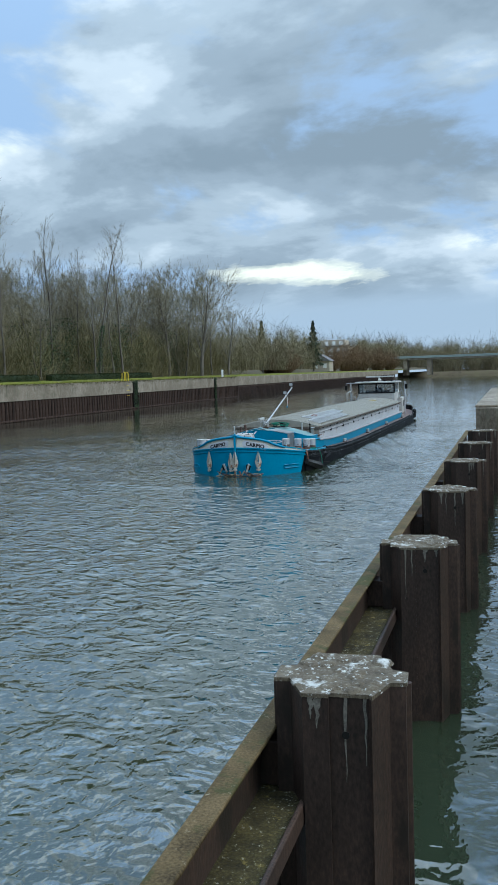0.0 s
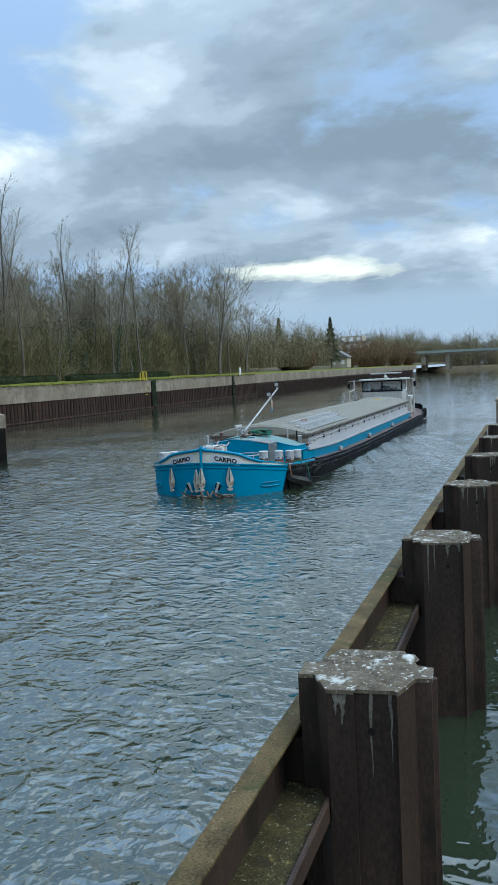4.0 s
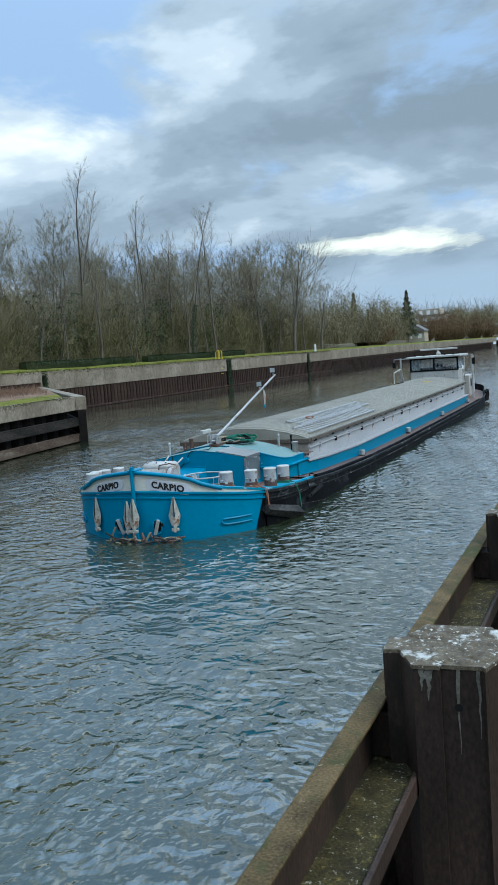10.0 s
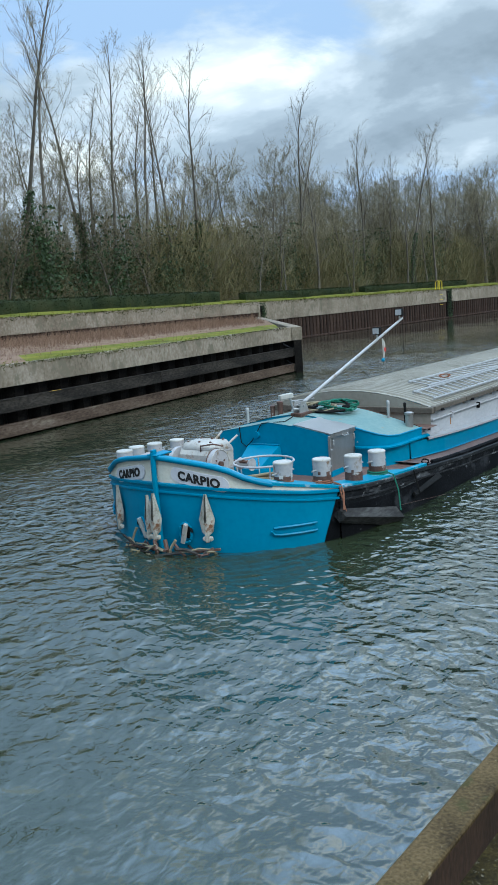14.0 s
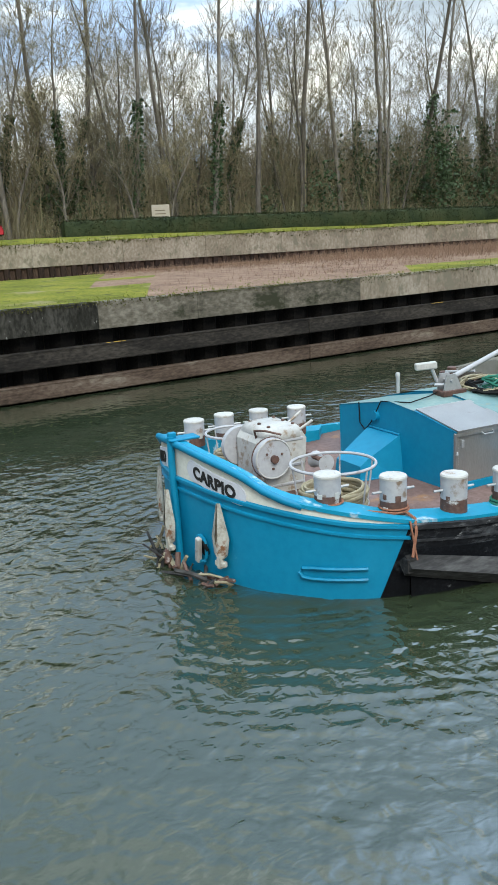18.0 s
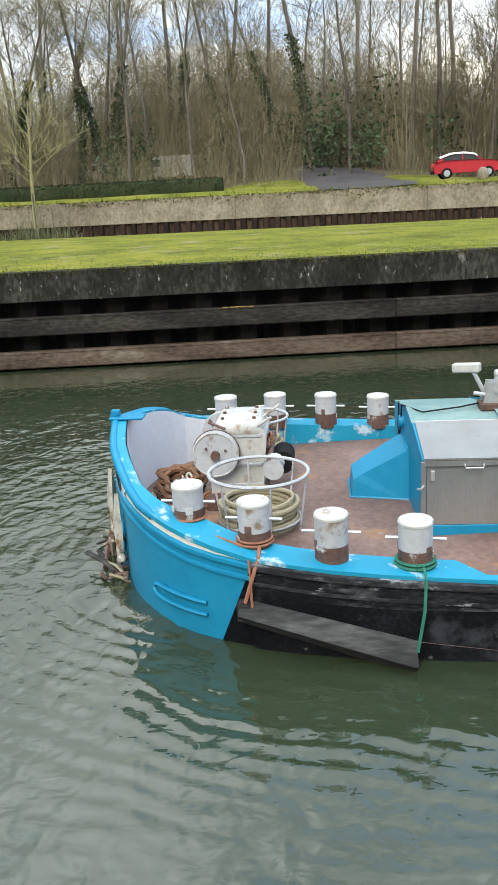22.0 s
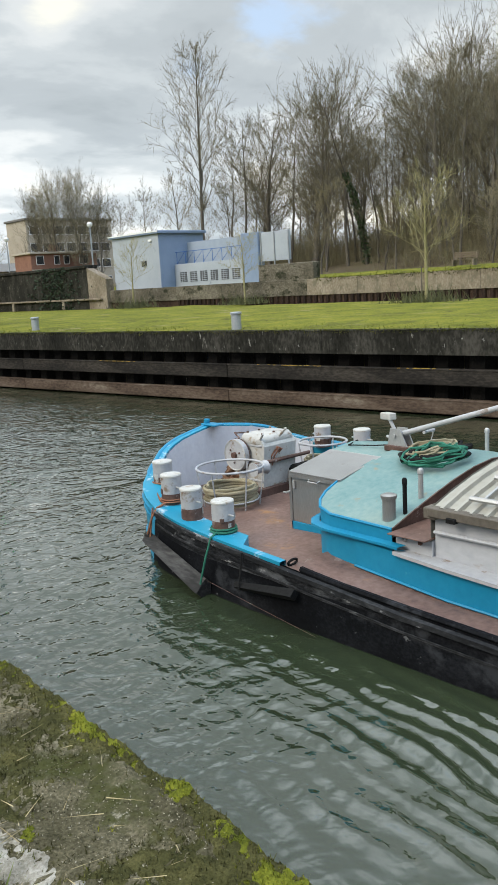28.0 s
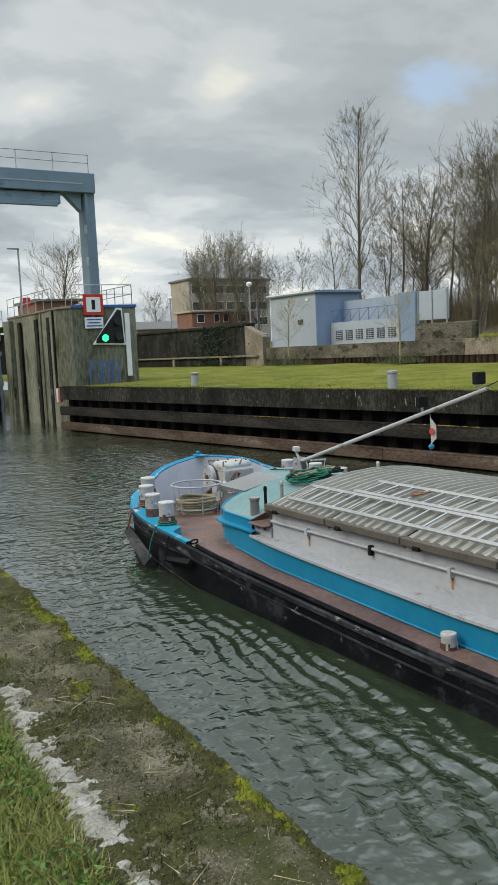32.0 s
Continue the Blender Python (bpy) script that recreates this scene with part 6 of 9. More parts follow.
GLASS = glass_material()
OUTLINE = [(0, 0), (.25, .04), (.5, .085), (.75, .14), (1.0, .225), (1.2, .31), (1.4, .42), (1.6, .55), (1.78, .69), (1.95, .86), (2.09, 1.04), (2.22, 1.30), (2.32, 1.62), (2.39, 1.95), (2.44, 2.3), (2.48, 2.7), (2.50, 3.2), (2.52, 3.8), (2.53, 4.5), (2.53, 6), (2.53, 9), (2.53, 14), (2.53, 20), (2.53, 26), (2.53, 32), (2.50, 34.5), (2.40, 36), (2.15, 37.1), (1.6, 37.9), (0.8, 38.3), (0, 38.4)]
RAIL_Z = [(0, 1.56), (.1, 1.49), (.28, 1.38), (.37, 1.29), (.47, 1.19), (.7, 1.10), (1.0, 1.04), (1.6, .905), (2.3, .84), (3.2, .79), (4.3, .74), (4.7, .69), (5.2, .65), (6.1, .61), (8.5, .53), (10, .48), (14, .44), (30, .43), (34, .48), (36, .60), (38.4, .80)]
BAND_Z = [(0, 1.13), (.3, 1.06), (.5, 1.02), (1.0, .93), (1.63, .845)]


def lerp(tab, y):
    if y <= tab[0][0]:
        return tab[0][1]
    for (a, b), (c, d) in zip(tab, tab[1:]):
        if y <= c:
            return b + (d - b) * (y - a) / (c - a)
    return tab[-1][1]


def at_y(y):
    """Half-breadth at y."""
    for (a, b), (c, d) in zip(OUTLINE, OUTLINE[1:]):
        if b <= y <= d:
            return a + (c - a) * (y - b) / (d - b)
    return 0.0


def both(pts):
    """From the port end round the stem to the starboard end."""
    return [(x, y) for x, y in pts[::-1]] + [(-x, y) for x, y in pts[1:]]


def skin(pts, zlo, zhi, out=0.0, k=4, flare=0.0):
    """A hull skin between two heights given by y; out: how far it stands proud."""
    rows = []
    for j in range(k + 1):
        f = j / k
        r = []
        for i, (x, y) in enumerate(pts):
            a, b = pts[max(0, i - 1)], pts[min(len(pts) - 1, i + 1)]
            t = Vector((b[0] - a[0], b[1] - a[1])).normalized()
            nrm = Vector((-t.y, t.x))
            z0, z1 = zlo(y), zhi(y)
            z = z0 + (z1 - z0) * f
            o = out - flare * max(0.0, 0.9 - z) * 0.1
            r.append((x + nrm.x * o, y + nrm.y * o, z))
        rows.append(r)
    return Geo().sheet(rows)


def build_barge():
    b = thing("barge", "long blue and black cargo barge with arched grey hatch covers", "barge")
    cut = 12
    bow = both(OUTLINE[:cut + 1])
    rz = lambda y: lerp(RAIL_Z, y)
    bz = lambda y: lerp(BAND_Z, y)
    sgn = -1 if (skin(bow, lambda y: 0, lambda y: 1, 0.1).v[len(bow) // 2][1] > 0) else 1
    P = lambda o: o * sgn
    # lower hull, black
    side = OUTLINE[cut:]
    full = OUTLINE[cut:-1] + [(0, 38.4)] + [(-x, y) for x, y in OUTLINE[cut:-1]][::-1]
    part("hull", skin(full, lambda y: -0.9, rz, 0, 6, 0.3), TAR, b, "scuffed black hull plating", 50)
    part("bow_plating", skin(bow, lambda y: -0.9, lambda y: bz(y), 0, 6, 0.3), BLUE, b, "bright blue bow plating", 50)
    part("name_band", skin(bow, bz, rz, 0.0, 3), CREAM, b, "cream band carrying the name", 50)
    # the black paint comes further forward towards the waterline
    for sx in (1, -1):
        rows = []
        for k in range(9):
            z = -0.5 + 1.335 * k / 8
            ya = 1.62 - 0.34 * (0.85 - z) / 0.85
            r = []
            for i in range(9):
                y = ya + (1.625 - ya) * i / 8
                o = 0.006 - 0.3 * max(0.0, 0.9 - z) * 0.1
                r.append((sx * (at_y(y) + 0.9 * o), y - 0.45 * o, z))
            rows.append(r)
        part("hull_paint", Geo().sheet(rows), TAR, b, "slanting edge of the black hull paint", 60)
    # strakes and rails
    def strip(name, pts, zf, w, h, mat, label=""):
        g = Geo()
        rows = []
        pr = [(0, -h / 2), (P(w), -h / 2 * 0.6), (P(w), h / 2 * 0.6), (0, h / 2)]
        for o, dz in pr:
            rows.append(skin(pts, lambda y: zf(y) + dz, lambda y: zf(y) + dz + .001, o, 1).v[:len(pts)])
        part(name, Geo().sheet(rows), mat, b, label, 60)
    strip("upper_strake", bow, lambda y: bz(y) - 0.01, 0.035, 0.06, BLUE)
    strip("lower_strake", bow, lambda y: bz(y) - 0.13, 0.022, 0.045, BLUE)
    for sx in (1, -1):
        sd = [(sx * x, y) for x, y in OUTLINE[cut:]]
        pts = sd[::-1] if sx > 0 else sd
        strip("rubbing_strake", pts, lambda y: rz(y) - 0.06, 0.05, 0.09, SCRAPED, "scraped black rubbing strake")
        strip("scuffed_shoulder", pts[-8:] if sx > 0 else pts[:8], lambda y: rz(y) - 0.21, 0.012, 0.30, SCUFFED, "grey scuffed paint along the hull's shoulder")
        strip("second_strake", pts[6:] if sx > 0 else pts[:-6], lambda y: rz(y) - 0.22, 0.025, 0.04, SCRAPED)
    part("stem_post", Geo().tube([(0, -0.02, -0.6), (0, -0.03, 0.6), (0, -0.045, 1.2), (0, -0.04, 1.62)], 0.045, 8), BLUE, b)
    part("stem_cap", Geo().box(-0.10, 0.10, -0.08, 0.30, 1.57, 1.60, 0.01).box(-0.03, 0.03, -0.07, 0.03, 1.6, 1.67, 0.01), BLUE, b)
    # the cap rail and the covering board with its bollards
    inner = lambda y: 0.10 if y < 0.45 else (0.34 if y > 0.9 else 0.10 + (y - 0.45) / 0.45 * 0.24)
    for sx in (1, -1):
        pts = OUTLINE[:17] + [(2.503, 3.34), (2.508, 3.45), (2.512, 3.56), (2.52, 3.8), (2.528, 4.3), (2.53, 4.5)]
        rows = [[], [], [], []]
        for i, (x, y) in enumerate(pts):
            if y > 4.4:
                break
            a, c = pts[max(0, i - 1)], pts[i + 1]
            t = Vector((c[0] - a[0], c[1] - a[1])).normalized()
            n = Vector((-t.y, t.x))
            w = inner(y) if y < 3.35 else max(0.08, 0.34 - 1.3 * (y - 3.35))
            if x < 0.01:
                n = Vector((0, 1))
            px, py = x + n.x * w, y + n.y * w
            z = rz(y)
            rows[0].append((sx * (x - n.x * 0.02), y - n.y * 0.02, z - 0.03))
            rows[1].append((sx * (x - n.x * 0.02), y - n.y * 0.02, z + 0.012))
            rows[2].append((sx * max(px, 0), py, z + 0.014))
            rows[3].append((sx * max(px, 0), py, 0.58))
        part("covering_board", Geo().sheet(rows if sx < 0 else rows[::-1]), CHIPPED, b, "blue covering board with chipped paint", 40)
        tp = [r for r, (x, y) in zip(rows[2], pts) if y < 0.75]
        part("bulwark_lining", Geo().sheet([[(x * 0.985, y + 0.012, 0.6) for x, y, z in tp], [(x * 0.985, y + 0.012, z - 0.02) for x, y, z in tp]][::sx]), LINING, b, "light grey inside of the bulwark")
    for sx in (1, -1):
        part("cap_rail", Geo().tube([(sx * (x + .01), y - .02, rz(y) - .012) for x, y in OUTLINE if y < .6] + [(sx * 1.74, .68, 1.085)], 0.045, 8), BLUE, b, "thick rounded blue rail", 60)
    # decks
    prof = [(x, y) for x, y in OUTLINE if y < 6.1]
    FLOOR = [(0, .62), (3.0, .63), (4.4, .685), (5.2, .62), (6.1, .58)]
    g = Geo()
    g.sheet([[(x - 0.06, y + (0.06 if x > 0.2 else 0.1), lerp(FLOOR, y)), (-(x - 0.06), y + (0.06 if x > 0.2 else 0.1), lerp(FLOOR, y))] for x, y in prof if x > 0.06])
    part("foredeck", g, DECK, b, "worn red-brown steel foredeck", 60)
    for sx in (1, -1):
        ys = [4.4, 4.7, 5.2, 6.1, 8.5, 10, 14, 20, 30, 33]
        part("side_deck", Geo().sheet([[(sx * (at_y(y) - 0.01), y, rz(y) - 0.005), (sx * 1.7, y, rz(y) - 0.002)][::sx] for y in ys]), DECK, b, "narrow brown side deck", 60)
        part("deck_edge", Geo().tube([(sx * (at_y(y) - 0.025), y, rz(y) + 0.025) for y in [4.6] + ys[1:]], 0.036, 6), TAR, b)
    g = Geo().sheet([[(at_y(min(y, 38.2)), y, rz(y)), (-at_y(min(y, 38.2)), y, rz(y))] for y in (32.5, 34, 35.5, 36.5, 37.4, 38.0, 38.3)])
    part("aft_deck", g, DECK, b)
    # name on both bows, each letter following the plating
    for sx in (1, -1):
        cu = bpy.data.curves.new("letters", "FONT")
        cu.body, cu.size, cu.extrude, cu.align_x, cu.align_y = "CARPIO", 0.188, 0.004, "CENTER", "CENTER"
        cu.offset = 0.008
        cu.space_character = 1.08
        tmp = bpy.data.objects.new("letters", cu)
        me = bpy.data.meshes.new_from_object(tmp)
        bpy.data.objects.remove(tmp)
        me.materials.append(INK)
        def on_bow(u, v, off):
            x = sx * 0.74 + u * 0.95
            ax = abs(x)
            y = next(c + (e - c) * (ax - a) / (d - a) for (a, c), (d, e) in zip(OUTLINE, OUTLINE[1:]) if ax <= d)
            return (x + sx * 0.3 * off, y - 0.95 * off, 1.205 + v - 0.20 * (ax - 0.74))
        for vert in me.vertices:
            vert.co = on_bow(vert.co.x, vert.co.y, 0.022 + vert.co.z)
        part("name_letters", me, None, b, "black capital letters spelling the name")
        us = [-0.49 + 0.98 * k / 40 for k in range(41)]
        hh = lambda u: 0.122 * math.sqrt(max(0.02, 1 - (max(0, abs(u) - 0.37) / 0.122) ** 2))
        rows = [[on_bow(u, f * hh(u), 0.016 if abs(f) < 1 else 0.002) for u in us] for f in (-1, -.93, 0, .93, 1)]
        part("name_plate", Geo().sheet(rows), LINING, b, "rounded pale name plate", 40)
    # anchors folded against the bow, and the hawse pipes
    def anchor(x, y, z, face, s=1.0, roll=0.0):
        g = Geo()
        for sg in (1, -1):
            g.add([(0.012 * sg, 0.03, 0.34), (0.125 * sg, 0.02, -0.06), (0.085 * sg, 0.03, -0.26), (0.02 * sg, 0.035, -0.32), (0.02 * sg, 0.075, -0.05),
                   (0.012 * sg, -0.01, 0.34), (0.125 * sg, -0.015, -0.06), (0.085 * sg, -0.015, -0.26), (0.02 * sg, -0.015, -0.32)],
                  [q if sg > 0 else q[::-1] for q in ((0, 4, 1), (1, 4, 2), (2, 4, 3), (5, 0, 1, 6), (6, 1, 2, 7), (7, 2, 3, 8), (5, 6, 7, 8))])
        g.box(-0.03, 0.03, 0.0, 0.06, -0.42, -0.1, 0.01).box(-0.08, 0.08, -0.02, 0.05, -0.40, -0.33, 0.015)
        m = Matrix.Translation((x, y, z)) @ pose(0, 0, 0, 0, roll, face) @ Matrix.Scale(s, 4)
        part("anchor_fluke", g, ANCHOR, b, "galvanised anchor streaked with rust", 40, m)
    anchor(0.02, -0.13, 0.66, 180, 1.0)
    anchor(-0.17, -0.07, 0.62, 165, 0.95)
    anchor(0.86, 0.13, 0.66, 197, 1.0)
    anchor(-1.15, 0.24, 0.62, 157, 1.0)
    for sx in (1, -1):
        h = Geo().ring((sx * 0.47, 0.055, 0.36), 0.10, 0.16, 0.022, 20, 6, Euler((radians(90), 0, radians(sx * 14))).to_matrix())
        part("hawse_ring", h, BLUE, b)
        part("hawse_pipe", Geo().tube([(sx * 0.47, 0.06, 0.38), (sx * 0.47, 0.095, 0.39)], 0.12, 16), RUBBER, b)
        part("anchor_shank", Geo().box(-0.035, 0.035, -0.03, 0.03, -0.18, 0.17, 0.01), WHITE, b, m=Matrix.Translation((sx * 0.45 + 0.02, 0.02, 0.36)) @ pose(0, 0, 0, 10, 18 * sx, sx * 14))
    for x, y in ((0.02, -0.16), (0.25, -0.10)):
        part("anchor_chain", Geo().tube([(x, y, 0.05), (x * 0.8 + .04, y - 0.06, 0.12), (x * 0.7, y - 0.02, 0.26)], 0.035, 6), WORN, b)
    for sx in (1, -1):
        zz = (0.30, 0.42)
        for z0 in zz:
            ys = [0.72, 0.85, 0.98, 1.10, 1.2]
            part("bow_rib", Geo().tube([(sx * (at_y(y) + 0.0), y - 0.01, z0) for y in ys], 0.02, 6), BLUE, b)
    for sx in (1, -1):
        part("bow_rib", Geo().tube([(sx * at_y(.72), .71, .42), (sx * (at_y(.66)), .655, .41), (sx * at_y(.64), .63, .36), (sx * at_y(.66), .655, .31), (sx * at_y(.72), .71, .30)], 0.02, 6), BLUE, b)
    # flotsam caught under the stem
    rg = random.Random(9)
    for k in range(34):
        a = rg.uniform(-.75, 1.0)
        p = Vector((a, -.12 + .28 * abs(a) - rg.uniform(0, .22), rg.uniform(.02, .16)))
        d = Vector((rg.gauss(0, .22), rg.gauss(0, .1), rg.gauss(0, .07)))
        part("driftwood", Geo().tube([p - d, p + Vector((0, 0, rg.uniform(-.03, .04))), p + d], rg.uniform(.012, .03), 5), (WORN, TIMBER, ROPE)[k % 3], b, "flotsam caught under the stem")
    # bollards
    def bollard(x, y, zt, h, r, rod, seed):
        rng = random.Random(seed)
        q = part("bollard", Geo().lathe(x, y, [(r * 1.04, zt - h), (r * 1.02, zt - h * 0.55)], 20), WORN, b, "thick mooring bollard, brown below and grey above", 40)
        part("upper_drum", Geo().lathe(x, y, [(r * 1.025, zt - h * (0.55 + 0.1 * rng.random())), (r * 1.025, zt - 0.03)], 20), GREYPAINT, q, smooth=40)
        part("white_cap", Geo().lathe(x, y, [(r * 1.06, zt - 0.035), (r * 1.07, zt - 0.015), (r * 1.0, zt), (r * 0.5, zt + 0.004)], 20), WHITE, q, smooth=30)
        if rod:
            part("cross_rod", Geo().tube([(x - 0.03, y - 0.25, zt - 0.17), (x + 0.03, y + 0.25, zt - 0.17)], 0.014, 6), ALU, q)
        for k in range(5):
            a = rng.uniform(0, 6.28)
            part("paint_patch", Geo().box(-0.004, 0.006, -0.02 - rng.random() * .03, 0.02, -0.05 * rng.random() - .01, 0.03, 0, Matrix.Translation((x + math.cos(a) * r * 1.02, y + math.sin(a) * r * 1.02, zt - h * rng.uniform(.45, .8))) @ pose(0, 0, 0, 0, 0, math.degrees(a))), WHITE if k % 2 else WORN, q)
        return q
    for i, (x, y, zt) in enumerate(((1.715, 1.01, 1.385), (2.03, 1.63, 1.33), (2.21, 2.30, 1.27), (2.26, 3.0, 1.22))):
        for sx in (1, -1):
            bollard(sx * x, y, zt, zt - rz(y) + 0.02, 0.14, True, i + 10 * sx)
    for y in (10.0, 16.5, 23.5, 31.0):
        for sx in (1, -1):
            bollard(sx * 2.2, y, 0.66, 0.26, 0.085, False, int(y * 3) + sx)
    # forecastle trunk: a peaked front part with the locker in its port flank, and a wider part behind
    FRONT = [(-1.235, 1.39), (-0.6, 1.505), (-0.05, 1.60), (0.47, 1.545), (1.235, 1.395)]
    AFT = [(-1.95, 1.19), (-1.4, 1.36), (-0.7, 1.54), (-0.1, 1.62), (0.3, 1.60), (0.8, 1.51), (1.4, 1.36), (1.95, 1.19)]
    def camber(x, y):
        return lerp(FRONT if y < 4.05 else AFT, x)
    wide = [(4.04, 1.26), (4.07, 1.50), (4.14, 1.68), (4.26, 1.81), (4.5, 1.90), (5.42, 1.93)]
    xm = lambda y: lerp(wide, y)
    fy = lambda x: 3.16 + 0.02 * x
    fr = [(-1.235, 4.08)] + [(x, fy(x)) for x in (-1.235, -0.9, -0.6, -0.3, -0.05, 0.2, 0.47, 0.85, 1.235)]
    part("trunk_front", Geo().sheet([[(x, y, 0.4) for x, y in fr], [(x, y, lerp(FRONT, x)) for x, y in fr]]), BLUE, b, "blue front wall of the forecastle trunk", 35)
    af = [(1.2, 4.04)] + [(x, y) for y, x in wide]
    for sx in (1, -1):
        part("trunk_side", Geo().sheet([[(sx * x, y, 0.4) for x, y in af], [(sx * x, y, lerp(AFT, sx * x)) for x, y in af]]), BLUE, b, "blue rounded trunk side", 50)
    part("trunk_step", Geo().sheet([[(x, 4.05, lerp(FRONT, x) - .03) for x in (-1.23, -.5, 0, .47, 1.23)], [(x, 4.05, lerp(AFT, x)) for x in (-1.23, -.5, 0, .47, 1.23)]]), BLUE, b)
    part("trunk_top", Geo().sheet([[(x, fy(x) - .01 if k == 0 else y, lerp(FRONT, x)) for x in (-1.235, -.9, -.6, -.3, -.05, .2, .46)] for k, y in enumerate((3.18, 3.5, 3.8, 4.06))]), TRUNKTOP, b, "faded turquoise trunk top", 60)
    ys = [4.04, 4.05, 4.06, 4.07, 4.1, 4.14, 4.19, 4.26, 4.34, 4.5, 4.9, 5.42]
    part("trunk_top", Geo().sheet([[(xm(y) * k / 10, y, lerp(AFT, xm(y) * k / 10)) for k in range(-10, 11)] for y in ys]), TRUNKTOP, b, "faded turquoise trunk top", 60)
    bk = [-1.93 + 0.386 * k for k in range(11)]
    part("trunk_back", Geo().sheet([[(x, 5.42, lerp(AFT, x)) for x in bk], [(x, 5.42, 1.1) for x in bk]]), WORN, b, "dark after edge of the trunk")
    part("trunk_edge", Geo().tube([(x, 5.425, lerp(AFT, x) + .004) for x in bk], 0.012, 5), WORN, b)
    rim = [(1.24, 4.04)] + [(x, y) for y, x in wide]
    part("trunk_rim", Geo().tube([(x, y, lerp(AFT, x)) for x, y in rim], 0.018, 6), BLUE, b)
    lip = [(1.22, 4.03), (1.46, 4.04), (1.66, 4.10), (1.81, 4.24), (1.90, 4.5), (1.93, 5.42), (1.95, 5.62)]
    part("trunk_ledge", Geo().sheet([[(x * 1.0, y, 1.0) for x, y in lip], [(x + 0.08, y - 0.06, 1.015) for x, y in lip], [(x + 0.08, y - 0.06, 1.045) for x, y in lip], [(x, y, 1.06) for x, y in lip]]), BLUE, b)
    part("trunk_foot", Geo().tube([(x + 0.0, y, 0.57 - 0.02 * max(0, y - 4)) for x, y in lip], 0.02, 6), BLUE, b)
    # blue hood in front of the trunk
    hood = Geo().add([(-0.5, 2.55, 0.6), (0.10, 2.55, 0.6), (0.22, 3.17, 0.6), (-0.62, 3.17, 0.6), (-0.48, 2.57, 0.82), (0.08, 2.57, 0.82), (0.08, 2.67, 0.89), (-0.48, 2.67, 0.89), (0.16, 3.17, 1.18), (-0.56, 3.17, 1.18)], [(0, 1, 5, 4), (4, 5, 6, 7), (7, 6, 8, 9), (1, 2, 8, 6, 5), (3, 0, 4, 7, 9)])
    hd = part("hood", hood, BLUE, b, "sloping blue ventilation hood")
    part("hood_edge", Geo().tube([(-0.5, 2.54, 0.635), (0.10, 2.54, 0.635), (0.22, 3.16, 0.635)], 0.014, 6), BLUE, hd)
    part("hood_seam", Geo().tube([(-0.56, 3.15, 1.18), (0.16, 3.15, 1.18)], 0.016, 6), BLUE, hd)
    part("wall_vent", Geo().tube([(-0.35, 3.10, 1.36), (-0.35, 3.17, 1.36)], 0.07, 14), BLUE, b, "round blue vent on the trunk's front")
    # steel locker with a lid that slopes outboard
    top = lambda x: lerp(FRONT, x)
    def slab(x0, x1, y0, y1, d0, d1, base=None):
        lo = [(x0, top(x0) + d0), (x1, top(x1) + d0)] if base is None else [(x0, base), (x1, base)]
        hi = [(x1, top(x1) + d1), (x0, top(x0) + d1)]
        pr = lo + hi
        return Geo().add([(x, y0, z) for x, z in pr] + [(x, y1, z) for x, z in pr], [(0, 1, 2, 3), (7, 6, 5, 4), (0, 4, 5, 1), (1, 5, 6, 2), (2, 6, 7, 3), (3, 7, 4, 0)])
    lk = part("locker", slab(0.47, 1.235, 3.22, 4.06, 0, -0.012, 0.75), STEEL, b, "brushed steel locker with a sloping lid")
    part("lid", slab(0.46, 1.262, 3.19, 4.09, 0.008, 0.026), STEEL, lk, "brushed steel lid")
    part("lid_flange", Geo().box(1.238, 1.264, 3.19, 4.09, top(1.235) - 0.05, top(1.235) + 0.004), STEEL, lk)
    part("hinge_bar", Geo().tube([(0.46, 3.19, 1.565), (0.46, 4.09, 1.565)], 0.01, 6), ALU, lk)
    part("lid_handle", Geo().tube([(1.26, 3.56, 1.36), (1.30, 3.57, 1.335), (1.30, 3.73, 1.335), (1.26, 3.74, 1.36)], 0.009, 6), ALU, lk)
    for y in (3.27, 4.0):
        part("latch", Geo().box(1.23, 1.265, y - .02, y + .02, 1.20, 1.30, 0.005), ALU, lk)
    part("front_sill", Geo().sheet([[(x, fy(x) - .008, lerp(FRONT, x) + .004) for x in (.45, .7, .95, 1.24)], [(x, 3.2, lerp(FRONT, x) + .004) for x in (.45, .7, .95, 1.24)]]), BLUE, b)
    part("corner_post", Geo().box(1.20, 1.25, 3.165, 3.215, 0.745, 1.385, 0.008), STEEL, lk)
    part("locker_plinth", Geo().box(0.4, 1.24, 3.2, 4.06, 0.55, 0.745, 0.008), BLUE, b)
    for y in (3.19, 4.08):
        part("lid_clasp", Geo().tube([(1.25, y, 1.15), (1.29, y - .03, 1.13), (1.31, y - .07, 1.14)], 0.012, 5), ALU, lk)
    part("cable", Geo().tube([(-.75, 3.14, 1.49), (-.72, 3.13, 1.2), (-.6, 3.13, 1.12), (-.45, 3.13, 1.25), (-.2, 3.12, 1.585), (.2, 3.3, 1.60), (.1, 3.7, 1.62), (0.0, 3.95, 1.64)], 0.009, 5), RUBBER, b, "thin black cable")
